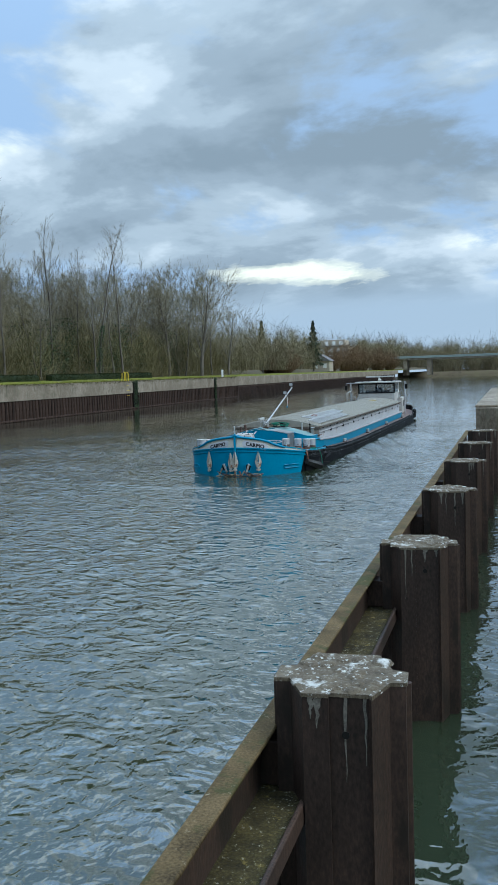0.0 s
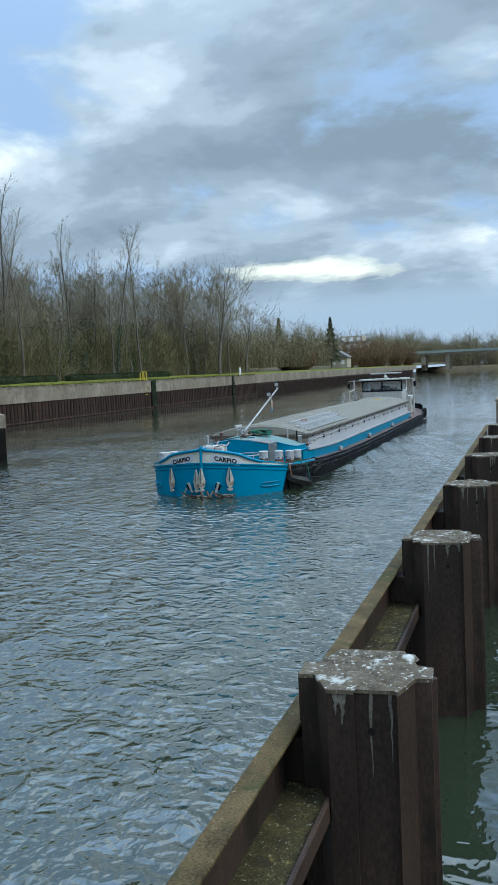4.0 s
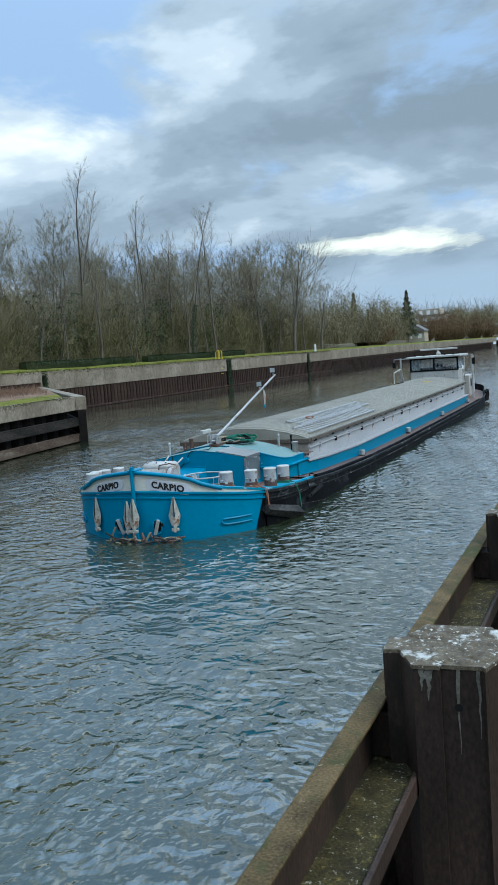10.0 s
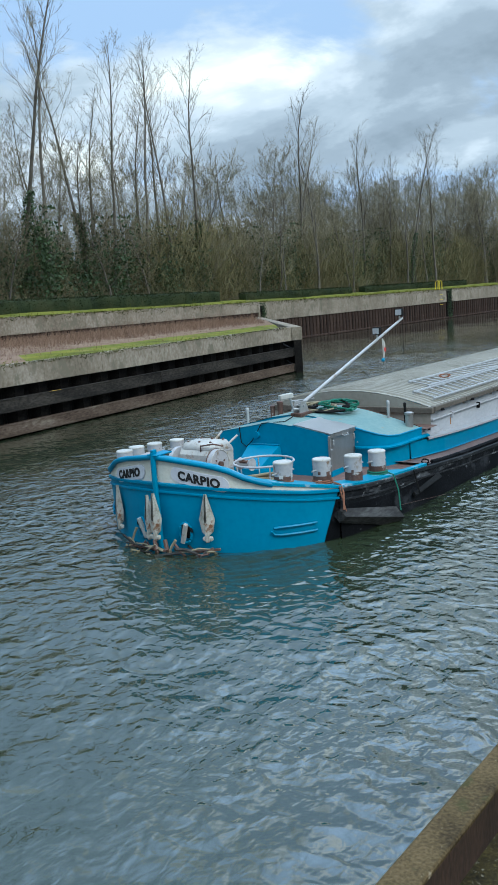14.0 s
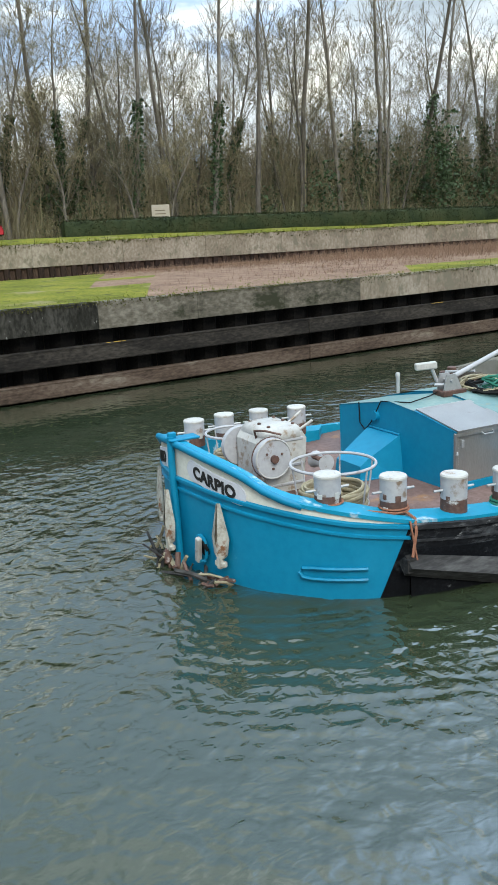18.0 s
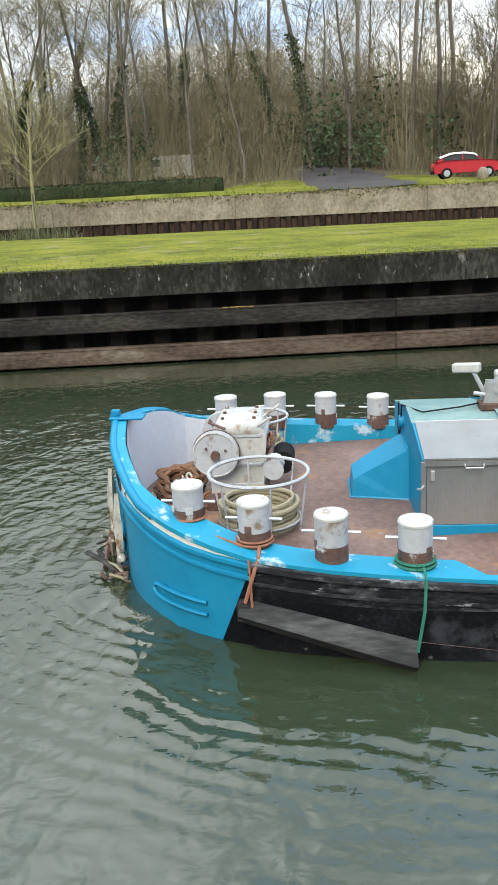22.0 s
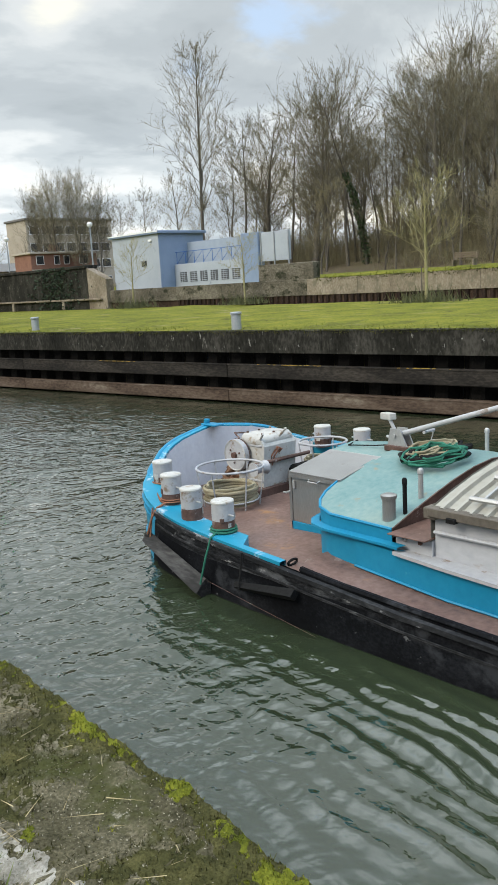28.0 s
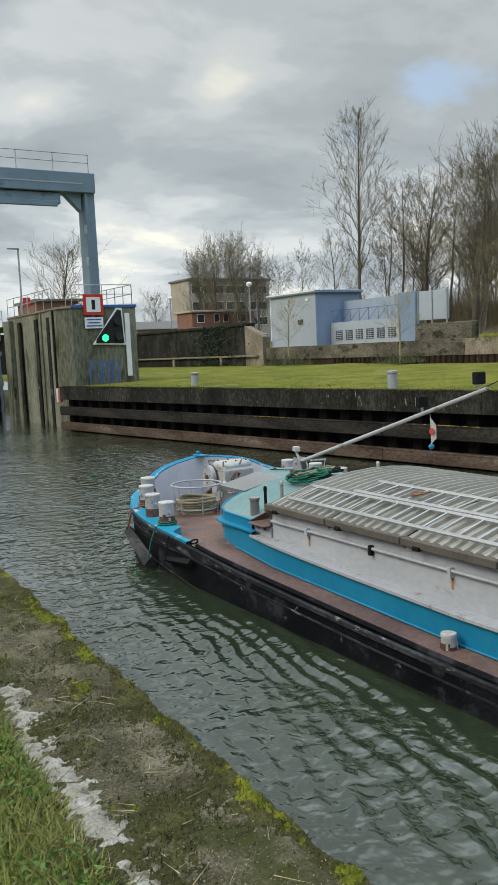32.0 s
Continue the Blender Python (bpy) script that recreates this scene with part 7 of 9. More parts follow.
    # pipes, vents on the trunk
    for x, y, h, r, mat in ((1.76, 5.25, 0.28, 0.075, STEEL), (1.62, 5.36, 0.40, 0.024, RUBBER), (1.28, 5.32, 0.34, 0.03, ALU), (-1.3, 5.3, 0.3, 0.06, WORN), (-1.5, 5.3, 0.26, 0.05, WORN), (-1.5, 4.4, 0.34, 0.03, ALU)):
        z = camber(x, y)
        q = part("vent_pipe", Geo().lathe(x, y, [(r, z - .02), (r, z + h * 0.8), (r * 1.2, z + h * 0.82), (r * 1.2, z + h * 0.95), (r * 0.8, z + h)], 14), mat, b, smooth=40)
    # the mast, laid back on its pivot, with lamps, camera and pennant
    base = Vector((0.05, 4.05, 1.63))
    tip = Vector((0.02, 8.56, 3.20))
    mast = part("mast", Geo().tube([base + Vector((0, 0, 0.16)), tip], 0.045, 12, radii=[0.036, 0.027]), GREYPAINT, b, "grey tubular mast laid back", 40)
    foot = part("mast_foot", Geo().box(-0.07, 0.17, 3.9, 4.3, 1.585, 1.66, 0.008), WORN, b, "dark steel mast foot")
    for x in (-0.03, 0.11):
        part("cheek", Geo().add([(x + o, y, z) for o in (0, .02) for y, z in ((3.93, 1.65), (4.25, 1.65), (4.14, 1.88), (3.98, 1.88))], [(0, 3, 2, 1), (4, 5, 6, 7), (0, 1, 5, 4), (1, 2, 6, 5), (2, 3, 7, 6), (3, 0, 4, 7)]), ALU, foot)
    part("pivot_pin", Geo().tube([(-0.06, 4.06, 1.79), (0.16, 4.06, 1.79)], 0.022, 10), ALU, foot)
    d = (tip - base - Vector((0, 0, .16)))
    for f in (0.72, 0.97):
        p = base + Vector((0, 0, 0.16)) + d * f
        q = part("mast_lamp", Geo().box(p.x - .09, p.x + .09, p.y - .05, p.y + .05, p.z + 0.1, p.z + 0.27, 0.015), RUBBER, mast, "lamp in a dark housing")
        part("lamp_glass", Geo().box(p.x - .075, p.x + .075, p.y - .056, p.y - .05, p.z + 0.12, p.z + 0.25), GREYPAINT, q)
        part("lamp_bracket", Geo().tube([p, p + Vector((0, 0, 0.12))], 0.02, 6), ALU, mast)
    p = base + Vector((0, 0, 0.16)) + d * 0.76
    part("pennant", Geo().sheet([[(p.x + 0.02, p.y, p.z - 0.02), (p.x + 0.02, p.y + 0.02, p.z - 0.5)], [(p.x + 0.05, p.y + 0.05, p.z - 0.1), (p.x + .04, p.y + 0.05, p.z - 0.48)], [(p.x + 0.03, p.y + 0.14, p.z - 0.2), (p.x + 0.02, p.y + 0.13, p.z - 0.40)]]), WHITE, mast, "limp white pennant with a red mark")
    part("pennant_mark", Geo().tube([(p.x + .052, p.y + 0.07, p.z - 0.3), (p.x + .056, p.y + 0.07, p.z - 0.3)], 0.05, 10), surface("red_mark", [(0.4, 0.04, 0.03), (0.5, 0.07, 0.05)], bump=0), mast, "red round mark")
    part("pennant_ball", Geo().lathe(p.x + .02, p.y + .02, [(0.01, p.z - .57), (0.035, p.z - .55), (0.045, p.z - .525), (0.035, p.z - .50), (0.01, p.z - .48)], 10), BLUE, mast, "blue ball")
    part("stay_wire", Geo().tube([p, tip + Vector((0, 0.2, 0.1))], 0.006, 4).tube([tip, tip + Vector((-0.6, 1.2, -1.0))], 0.005, 4), RUBBER, mast)
    cam_b = part("camera_arm", Geo().tube([base + Vector((-0.1, -0.05, 0.05)), base + Vector((-0.08, -0.2, 0.34))], 0.024, 6).tube([base + Vector((0.05, -0.0, 0.1)), base + Vector((-0.02, -0.2, 0.12))], 0.02, 6), GREYPAINT, b)
    part("camera_body", Geo().box(-0.06, 0.04, -0.2, 0.08, -0.04, 0.05, 0.012, Matrix.Translation((-0.04, 3.84, base.z + 0.37)) @ pose(0, 0, 0, 4, 0, -25) @ Matrix.Scale(1.05, 4)), WHITE, cam_b, "white camera housing")
    part("tiller_bar", Geo().tube([(-0.3, 4.3, base.z), (-0.32, 4.35, base.z + 0.2), (0.1, 4.5, base.z + 0.24)], 0.02, 6), GREYPAINT, b)
    # ropes on the trunk
    def coil(name, cx, cy, z, r, turns, mat, seed, label, rr=0.02, h=0.10, neat=False):
        rng = random.Random(seed)
        pts = []
        if neat:
            for i in range(turns * 20):
                a = i * 2 * math.pi / 20
                lay = (i // 20) * 0.618 % 1
                q = r * (1.0 + 0.22 * lay + 0.035 * math.sin(i * .31 + seed))
                pts.append((cx + q * math.cos(a), cy + q * math.sin(a), z + .03 + h * (i / (turns * 20)) + 0.02 * math.sin(i * .47)))
            return part(name, Geo().tube(pts, rr, 6), mat, b, label, 60)
        for i in range(turns * 16):
            a = i * 2 * math.pi / 16
            q = r * (0.55 + 0.55 * rng.random())
            pts.append((cx + q * math.cos(a) * (1 + .12 * math.sin(i * .21)), cy + q * math.sin(a), z + h * (0.5 + 0.5 * math.sin(i * 0.37)) + 0.02))
        return part(name, Geo().tube(pts, rr, 5), mat, b, label, 60)
    coil("rope_coil", 0.42, 4.9, camber(.4, 4.9), 0.38, 6, ROPE_GREEN, 1, "tangled green rope", 0.016, 0.16)
    coil("rope_coil", 0.12, 4.62, camber(.2, 4.6), 0.32, 4, ROPE, 2, "beige rope", 0.018, 0.12)
    coil("hose", 0.25, 4.8, camber(.2, 4.8), 0.46, 3, RUBBER, 3, "black hose", 0.025, 0.1)
    # rope baskets
    for cx, cy, r, mat in ((0.92, 1.60, 0.5, ROPE), (-1.28, 1.42, 0.40, ROPE)):
        k = part("rope_basket", Geo().ring((cx, cy, 1.22), r, r, 0.018, 28), GREYPAINT, b, "white tubular rope basket")
        part("lower_hoop", Geo().ring((cx, cy, 0.74), r * .82, r * .82, 0.012, 24), GREYPAINT, k)
        for i in range(6):
            a = i * math.pi / 3 + 0.3
            part("upright", Geo().tube([(cx + r * math.cos(a), cy + r * math.sin(a), 1.22), (cx + r * .82 * math.cos(a), cy + r * .82 * math.sin(a), 0.62)], 0.011, 6), GREYPAINT, k)
        coil("rope_coil", cx, cy, 0.66, r * 0.66, 11, mat, int(cx * 10), "coiled pale mooring rope", 0.024, 0.26, True)
    # anchor winch
    w = part("winch", Geo().box(-0.55, 0.22, 0.86, 1.5, 0.48, 0.64, 0.02), WORN, b, "off-white anchor winch", m=Matrix.Translation((0.22, 0.13, 0.12)))
    gp = [(.90, .60), (1.46, .60), (1.52, 1.28), (1.47, 1.36), (.97, 1.36), (.90, 1.26)]
    part("gearbox", Geo().add([(x, y, z) for x in (-.64, .04) for y, z in gp], [tuple(range(6)), tuple(range(11, 5, -1))] + [(k, 6 + k, 6 + (k + 1) % 6, (k + 1) % 6) for k in range(6)]), WHITE, w, "worn off-white gear housing")
    for k, (x, z) in enumerate(((.05, .72), (.05, .95), (.05, 1.27))):
        part("housing_rib", Geo().box(.035, .055, .93, 1.47, z, z + .035, 0.006), GREYPAINT, w)
    part("gearbox_cap", Geo().box(-0.66, 0.06, 0.95, 1.49, 1.24, 1.45, 0.07), WHITE, w, "rounded off-white housing", 50)
    for y in (1.05, 1.39):
        for x in (-.54, -.3, -.06):
            part("cap_bolt", Geo().lathe(x, y, [(.022, 1.445), (.022, 1.47), (.012, 1.475)], 6), WORN, w)
    part("oil_pipe", Geo().tube([(-.2, .95, 1.30), (-.15, .9, 1.42), (.1, .92, 1.46), (.16, 1.1, 1.40)], 0.014, 6), WORN, w)
    for sx, x in ((1, 0.13), (-1, -0.72)):
        dr = part("drum", Geo().tube([(x - .04, 0.98, 1.12), (x + .04, 0.98, 1.12)], 0.25, 32), GREYPAINT, w, "round light grey brake drum", 40)
        part("drum_rim", Geo().ring((x + sx * .041, 0.98, 1.12), 0.238, 0.238, 0.010, 32, 6, Euler((0, radians(90), 0)).to_matrix()), WHITE, dr)
        part("hub", Geo().tube([(x - .05, 0.98, 1.12), (x + sx * .085, 0.98, 1.12)], 0.05, 12), WORN, dr)
        for k in range(3):
            a = k * 2.09 + 0.4
            part("bolt", Geo().tube([(x + sx * .04, 0.98 + .12 * math.cos(a), 1.12 + .12 * math.sin(a)), (x + sx * .056, 0.98 + .12 * math.cos(a), 1.12 + .12 * math.sin(a))], 0.015, 6), WORN, dr)
    part("brake_band", Geo().tube([(0.075, 0.98, 1.12), (0.09, 0.98, 1.12)], 0.258, 28), WORN, w, smooth=40)
    part("shaft", Geo().tube([(-0.9, 1.55, 1.05), (0.3, 1.55, 1.05)], 0.03, 8), WORN, w)
    part("warping_end", Geo().tube([(0.1, 1.6, 1.0), (0.16, 1.6, 1.0), (0.3, 1.6, 1.0), (0.36, 1.6, 1.0)], 0.1, 14, radii=[.11, .075, .075, .11]), GREYPAINT, w, smooth=40)
    part("hand_lever", Geo().tube([(0.0, 1.36, 1.34), (0.1, 1.58, 1.50)], 0.018, 6), WHITE, w)
    part("hand_lever", Geo().tube([(-.35, 1.40, 1.34), (-.3, 1.66, 1.54)], 0.018, 6), WHITE, w)
    part("motor", Geo().tube([(-0.85, 1.66, 0.82), (-0.45, 1.66, 0.82)], 0.13, 16), RUBBER, w, smooth=40)
    coil("chain_heap", -0.12, 0.62, 0.64, 0.27, 9, RUSTY_CHAIN, 31, "heap of rusty chain by the winch", 0.03, 0.22)
    coil("lashing_heap", 0.28, 1.0, 0.62, 0.14, 4, ROPE_ORANGE, 32, "faded orange rope on the deck", 0.012, 0.12)
    coil("winch_rope", 0.02, 1.62, 0.95, 0.10, 2, ROPE_ORANGE, 8, "orange lashing rope", 0.012, 0.4)
    for i in range(7):
        part("chain_link", Geo().ring((-0.05 + 0.01 * i, 0.74 - 0.07 * i, 0.86 - 0.035 * i), 0.05, 0.03, 0.014, 10, 5, Euler((i * 1.57, 0.5, 0.3)).to_matrix()), ANCHOR, b)
    part("chain_pipe", Geo().lathe(0.05, 0.5, [(0.12, 0.6), (0.1, 0.68), (0.12, 0.72)], 12).lathe(-0.28, 0.5, [(0.12, 0.6), (0.1, 0.68), (0.12, 0.72)], 12), WORN, b)
    part("deck_cleat", Geo().box(0.35, 0.75, 0.65, 0.95, 0.62, 0.7, 0.02), GREYPAINT, b)
    # hanging timber fenders, tyres and lines
    for y0, z0, y1, z1, r in ((1.50, 0.46, 2.98, 0.12, 0.16), (3.6, 0.34, 4.6, 0.46, 0.07)):
        x0, x1 = at_y(y0) + 0.11, at_y(y1) + 0.10
        f = part("fender", Geo().tube([(x0, y0, z0), (x0, y0 + .02, z0), (x1, y1 - .02, z1), (x1, y1, z1)], r, 4, radii=[r * .68, r * .72, r, r * .97]), TIMBER if y0 < 2 else RUBBER, b, "scraped grey timber fender hung on lines" if y0 < 2 else "dark timber fender hung on lines")
        part("fender_line", Geo().tube([(x0 + .06, y0 + .12, z0), (x0 - .04, y0 + .1, rz(y0) - .02)], 0.012, 5), ROPE_ORANGE if y0 < 2 else RUBBER, f)
        part("end_plate", Geo().box(x0 - .02, x0 + r * .40, y0 - .012, y0 + .10, z0 - .5 * r, z0 + .5 * r, 0.008), TIMBER if y0 < 2 else RUBBER, f)
    part("trailing_wire", Geo().tube([(2.66, 3.0, 0.30), (2.66, 3.8, 0.2), (2.64, 4.9, 0.06)], 0.0022, 4), WORN, b, "thin wire trailing along the hull")
    part("mooring_line", Geo().tube([(2.40, 3.05, 0.85), (2.53, 3.06, 0.80), (2.62, 3.04, 0.55), (2.68, 2.98, 0.22)], 0.014, 5), ROPE_GREEN, b, "green line down the hull")
    part("bollard_lashing", Geo().ring((2.26, 3.0, 0.83), 0.165, 0.165, 0.018, 18, 5).ring((2.26, 3.0, 0.865), 0.16, 0.16, 0.016, 18, 5), ROPE_GREEN, b, "green rope round a bollard")
    part("bollard_lashing", Geo().ring((2.03, 1.63, 0.955), 0.16, 0.16, 0.014, 18, 5).ring((2.03, 1.63, 0.985), 0.155, 0.155, 0.012, 18, 5).ring((1.715, 1.01, 1.075), 0.16, 0.16, 0.014, 18, 5).tube([(2.17, 1.55, 0.95), (2.02, 1.25, 1.0), (1.88, 1.0, 1.06), (1.72, 0.84, 1.08)], 0.014, 5).tube([(2.17, 1.68, 0.95), (2.33, 1.68, 0.915), (2.40, 1.64, 0.80), (2.44, 1.56, 0.55)], 0.017, 5), ROPE_ORANGE, b, "orange rope round a bollard")
    part("fairlead", Geo().ring((2.46, 4.42, 0.76), 0.07, 0.04, 0.016, 12, 5, Euler((1.2, 0, 0)).to_matrix()), RUBBER, b)
    # hold: coaming and hatch covers
    for sx in (1, -1):
        led = [(4.9, .985), (5.5, .97), (6.2, .945), (7.0, .905), (8.0, .87), (10.0, .815), (32.05, .80)]
        out = lambda y: lerp([(4.4, 1.90), (6.2, 2.04)], y)
        part("lower_coaming", Geo().sheet([[(sx * out(y), y, .38) for y, z in led], [(sx * out(y), y, z) for y, z in led]][::sx]), BLUE, b, "blue lower coaming")
        part("coaming_ledge", Geo().sheet([[(sx * 1.86, y, z + .03) for y, z in led[1:]], [(sx * (out(y) + .05), y, z + .022) for y, z in led[1:]], [(sx * (out(y) + .05), y, z - .015) for y, z in led[1:]], [(sx * 1.9, y, z - .02) for y, z in led[1:]]][::-sx]), GREYPAINT, b)
        part("upper_coaming", Geo().box(min(sx * 1.76, sx * 1.87), max(sx * 1.76, sx * 1.87), 5.93, 32.0, .78, 1.46, 0.006), COAMING, b, "grey upper coaming")
        part("coaming_pipe", Geo().tube([(sx * 1.905, 5.95, 1.26), (sx * 1.905, 32, 1.26)], 0.022, 6), COAMING, b)
        part("foot_moulding", Geo().tube([(sx * (out(y) + .015), y, rz(y) + .015) for y in (4.9, 6.2, 7, 8.5, 10, 14, 32)], 0.015, 5), BLUE, b)
        for i in range(18):
            y = 6.9 + 1.42 * i
            part("bracket", Geo().box(min(sx * 1.868, sx * 1.935), max(sx * 1.868, sx * 1.935), y - .03, y + .03, 1.17, 1.30, 0.006), RUBBER if i % 2 else COAMING, b)
            if i % 2 == 0:
                part("rust_run", Geo().box(min(sx * 1.868, sx * 1.873), max(sx * 1.868, sx * 1.873), y - .018, y + .02, 1.03, 1.17), surface("rust_run", [(0.3, 0.13, 0.04), (0.45, 0.22, 0.08)], bump=0) if i == 0 and sx == 1 else bpy.data.materials["rust_run"], b, "orange rust run")
    for y in (6.0, 32.0):
        part("end_coaming", Geo().box(-1.8, 1.8, y - 0.03, y + 0.03, 0.40, 1.5), COAMING, b)
    def arch(x):
        return 1.50 + 0.34 * (1 - (x / 1.95) ** 2)
    yy = 5.92
    n = 17
    for i in range(n):
        ln = 26.08 / n
        g = Geo()
        y0 = yy + i * ln
        rows = []
        k = 9
        for j in range(k):
            for f, up in ((0.0, 0.0), (0.62, 0.0), (0.72, 0.042), (0.92, 0.042)):
                y = y0 + 0.015 + (ln - 0.03) * (j + f) / k
                rows.append([(x, y, arch(x) + up) for x in (-1.95, -1.6, -1.2, -.8, -.4, 0, .4, .8, 1.2, 1.6, 1.95)])
        rows.append([(x, y0 + ln - 0.015, z) for x, y, z in rows[0]])
        g.sheet(rows)
        g.sheet([[(x, y0 + 0.015, arch(x) + 0.0) for x in (-1.95, -1, 0, 1, 1.95)], [(x, y0 + 0.015, arch(x) - 0.12) for x in (-1.95, -1, 0, 1, 1.95)]])
        hc = part("hatch_cover", g, COVER, b, "arched ribbed hatch cover")
        for sx in (1, -1):
            part("edge_channel", Geo().box(min(sx * 1.88, sx * 2.0), max(sx * 1.88, sx * 2.0), y0 + .01, y0 + ln - .01, 1.44, 1.535, 0.008), GUTTER, hc)
        for sx in (1, -1):
            part("clamp", Geo().box(min(sx * 1.95, sx * 2.03), max(sx * 1.95, sx * 2.03), y0 + .25, y0 + .36, 1.42, 1.47, 0.006), RUBBER, hc)
    # the front of the hold with its sill plate
    xs = [-1.9 + 0.38 * i for i in range(11)]
    part("front_panel", Geo().sheet([[(x, 5.9, arch(x) - .005) for x in xs], [(x, 5.9, 1.1) for x in xs]]), COVER, b, "cream front panel of the hold")
    part("sill_plate", Geo().box(-2.03, 2.03, 5.43, 5.92, 1.165, 1.18, 0.005), DECK, b, "brown sill plate")
    for sx in (1, -1):
        part("sill_side", Geo().box(min(sx * 1.80, sx * 1.90), max(sx * 1.80, sx * 1.90), 5.44, 5.92, .9, 1.15, 0.006), COAMING, b)
        for y in (5.58, 5.78):
            part("sill_bracket", Geo().box(min(sx * 1.90, sx * 1.94), max(sx * 1.90, sx * 1.94), y - .02, y + .02, 1.09, 1.15, 0.006), WORN, b)
    part("cover_beam", Geo().box(-1.96, 1.96, 5.85, 6.0, 1.40, 1.52, 0.01), GUTTER, b)
    # ladders lying on the covers
    for x0, y0, y1 in ((1.34, 6.3, 13.2), (0.80, 7.2, 14.4)):
        ld = part("ladder", Geo().tube([(x0, y0, arch(x0) + .09), (x0, y1, arch(x0) + .09)], 0.028, 6).tube([(x0 + .45, y0, arch(x0 + .45) + .09), (x0 + .45, y1, arch(x0 + .45) + .09)], 0.028, 6), ALU, b, "aluminium ladder lying on the hatch covers")
        m = int((y1 - y0) / 0.3)
        for i in range(m):
            y = y0 + 0.15 + i * 0.3
            part("rung", Geo().tube([(x0, y, arch(x0) + .09), (x0 + .45, y, arch(x0 + .45) + .09)], 0.016, 5), ALU, ld)
    coil("rope_coil", 1.1, 8.4, arch(1.1) + .1, 0.13, 2, ROPE_ORANGE, 12, "faded red rope", 0.011, 0.05)
    part("boat_hook", Geo().tube([(-0.9, 27.0, arch(-.9) + .06), (0.9, 27.6, arch(.9) + .08)], 0.03, 6), surface("yellow_pole", [(0.5, 0.34, 0.05), (0.6, 0.42, 0.08)]), b, "yellow boat hook")
    part("boat_hook", Geo().tube([(-1.5, 26.2, arch(-1.5) + .06), (-.3, 26.9, arch(-.3) + .08)], 0.025, 6), RUBBER, b, "dark pole")
    # wheelhouse and after cabin
    wh = part("wheelhouse", Geo().box(-1.35, 1.35, 33.4, 35.6, 0.45, 2.18, 0.02), WHITE, b, "white wheelhouse with wide dark windows")
    part("after_cabin", Geo().box(-1.7, 1.7, 35.0, 37.0, 0.5, 1.75, 0.03), WHITE, wh)
    for x, y in ((-1.33, 33.42), (1.33, 33.42), (-1.33, 35.58), (1.33, 35.58), (0.0, 33.42)):
        part("window_post", Geo().box(x - .045, x + .045, y - .045, y + .045, 2.18, 2.92, 0.008), TAR if y < 34 else WHITE, wh)
    part("window_sill", Geo().box(-1.38, 1.38, 33.36, 33.46, 2.16, 2.24, 0.01), TAR, wh)
    part("window_head", Geo().box(-1.38, 1.38, 33.36, 33.46, 2.84, 2.94, 0.01), TAR, wh)
    for x0, x1 in ((-1.28, -.05), (.05, 1.28)):
        part("windscreen", Geo().box(x0, x1, 33.40, 33.415, 2.24, 2.84), GLASS, wh)
    for sx in (1, -1):
        part("side_window", Geo().box(sx * 1.33 - .006, sx * 1.33 + .006, 33.5, 35.5, 2.24, 2.84), GLASS, wh)
        part("cabin_window", Geo().box(sx * 1.71 - .008, sx * 1.71 + .008, 35.4, 35.75, 1.1, 1.55, 0.004), TAR, wh)
        part("cabin_window", Geo().box(sx * 1.71 - .008, sx * 1.71 + .008, 36.2, 36.5, 1.1, 1.55, 0.004), TAR, wh)
        part("mirror_arm", Geo().tube([(sx * 1.3, 33.3, 2.95), (sx * 2.25, 33.2, 2.95), (sx * 2.25, 33.2, 2.8)], 0.02, 6), GREYPAINT, wh)
        part("mirror", Geo().box(sx * 2.25 - .09, sx * 2.25 + .09, 33.16, 33.22, 2.45, 2.8, 0.01), RUBBER, wh)
        part("grab_rail", Geo().tube([(sx * 1.9, 31.6, 1.5), (sx * 1.9, 31.6, 2.25), (sx * 1.75, 32.6, 2.4), (sx * 1.75, 33.3, 1.6)], 0.035, 6), WHITE, wh)
        part("signal_post", Geo().tube([(sx * 2.05, 34.0, 0.5), (sx * 2.05, 34.0, 3.0)], 0.05, 8), GREYPAINT, wh)
    part("roof", Geo().box(-1.55, 1.55, 33.1, 35.9, 2.93, 3.03, 0.02), WHITE, wh, "white flat roof")
    part("radar", Geo().lathe(0.1, 34.4, [(0.12, 3.03), (0.14, 3.15), (0.05, 3.26)], 12), WHITE, wh)
    part("radar_beam", Geo().box(-1.0, 1.15, 34.6, 34.75, 3.34, 3.44, 0.02).box(-0.03, 0.05, 34.64, 34.72, 3.03, 3.34), WHITE, wh, "white radar scanner")
    for x in (-1.1, -.6, .6, 1.1):
        part("roof_lamp", Geo().lathe(x, 33.6, [(0.05, 3.03), (0.06, 3.12), (0.03, 3.16)], 8), RUBBER, wh)
    part("bulwark_aft", skin([(x, y) for x, y in OUTLINE[25:]][::1] + [(-x, y) for x, y in OUTLINE[25:-1]][::-1], rz, lambda y: rz(y) + 0.35, 0, 2), TAR, b)
    part("console", Geo().box(-0.9, 0.9, 33.9, 34.3, 2.1, 2.36, 0.02), RUBBER, wh)
    part("helm_seat", Geo().box(-0.3, 0.25, 34.7, 34.82, 2.1, 2.55, 0.04), RUBBER, wh, "dark helm seat")
    part("rear_sill", Geo().box(-1.35, 1.35, 35.5, 35.6, 2.1, 2.3, 0.01), WHITE, wh)
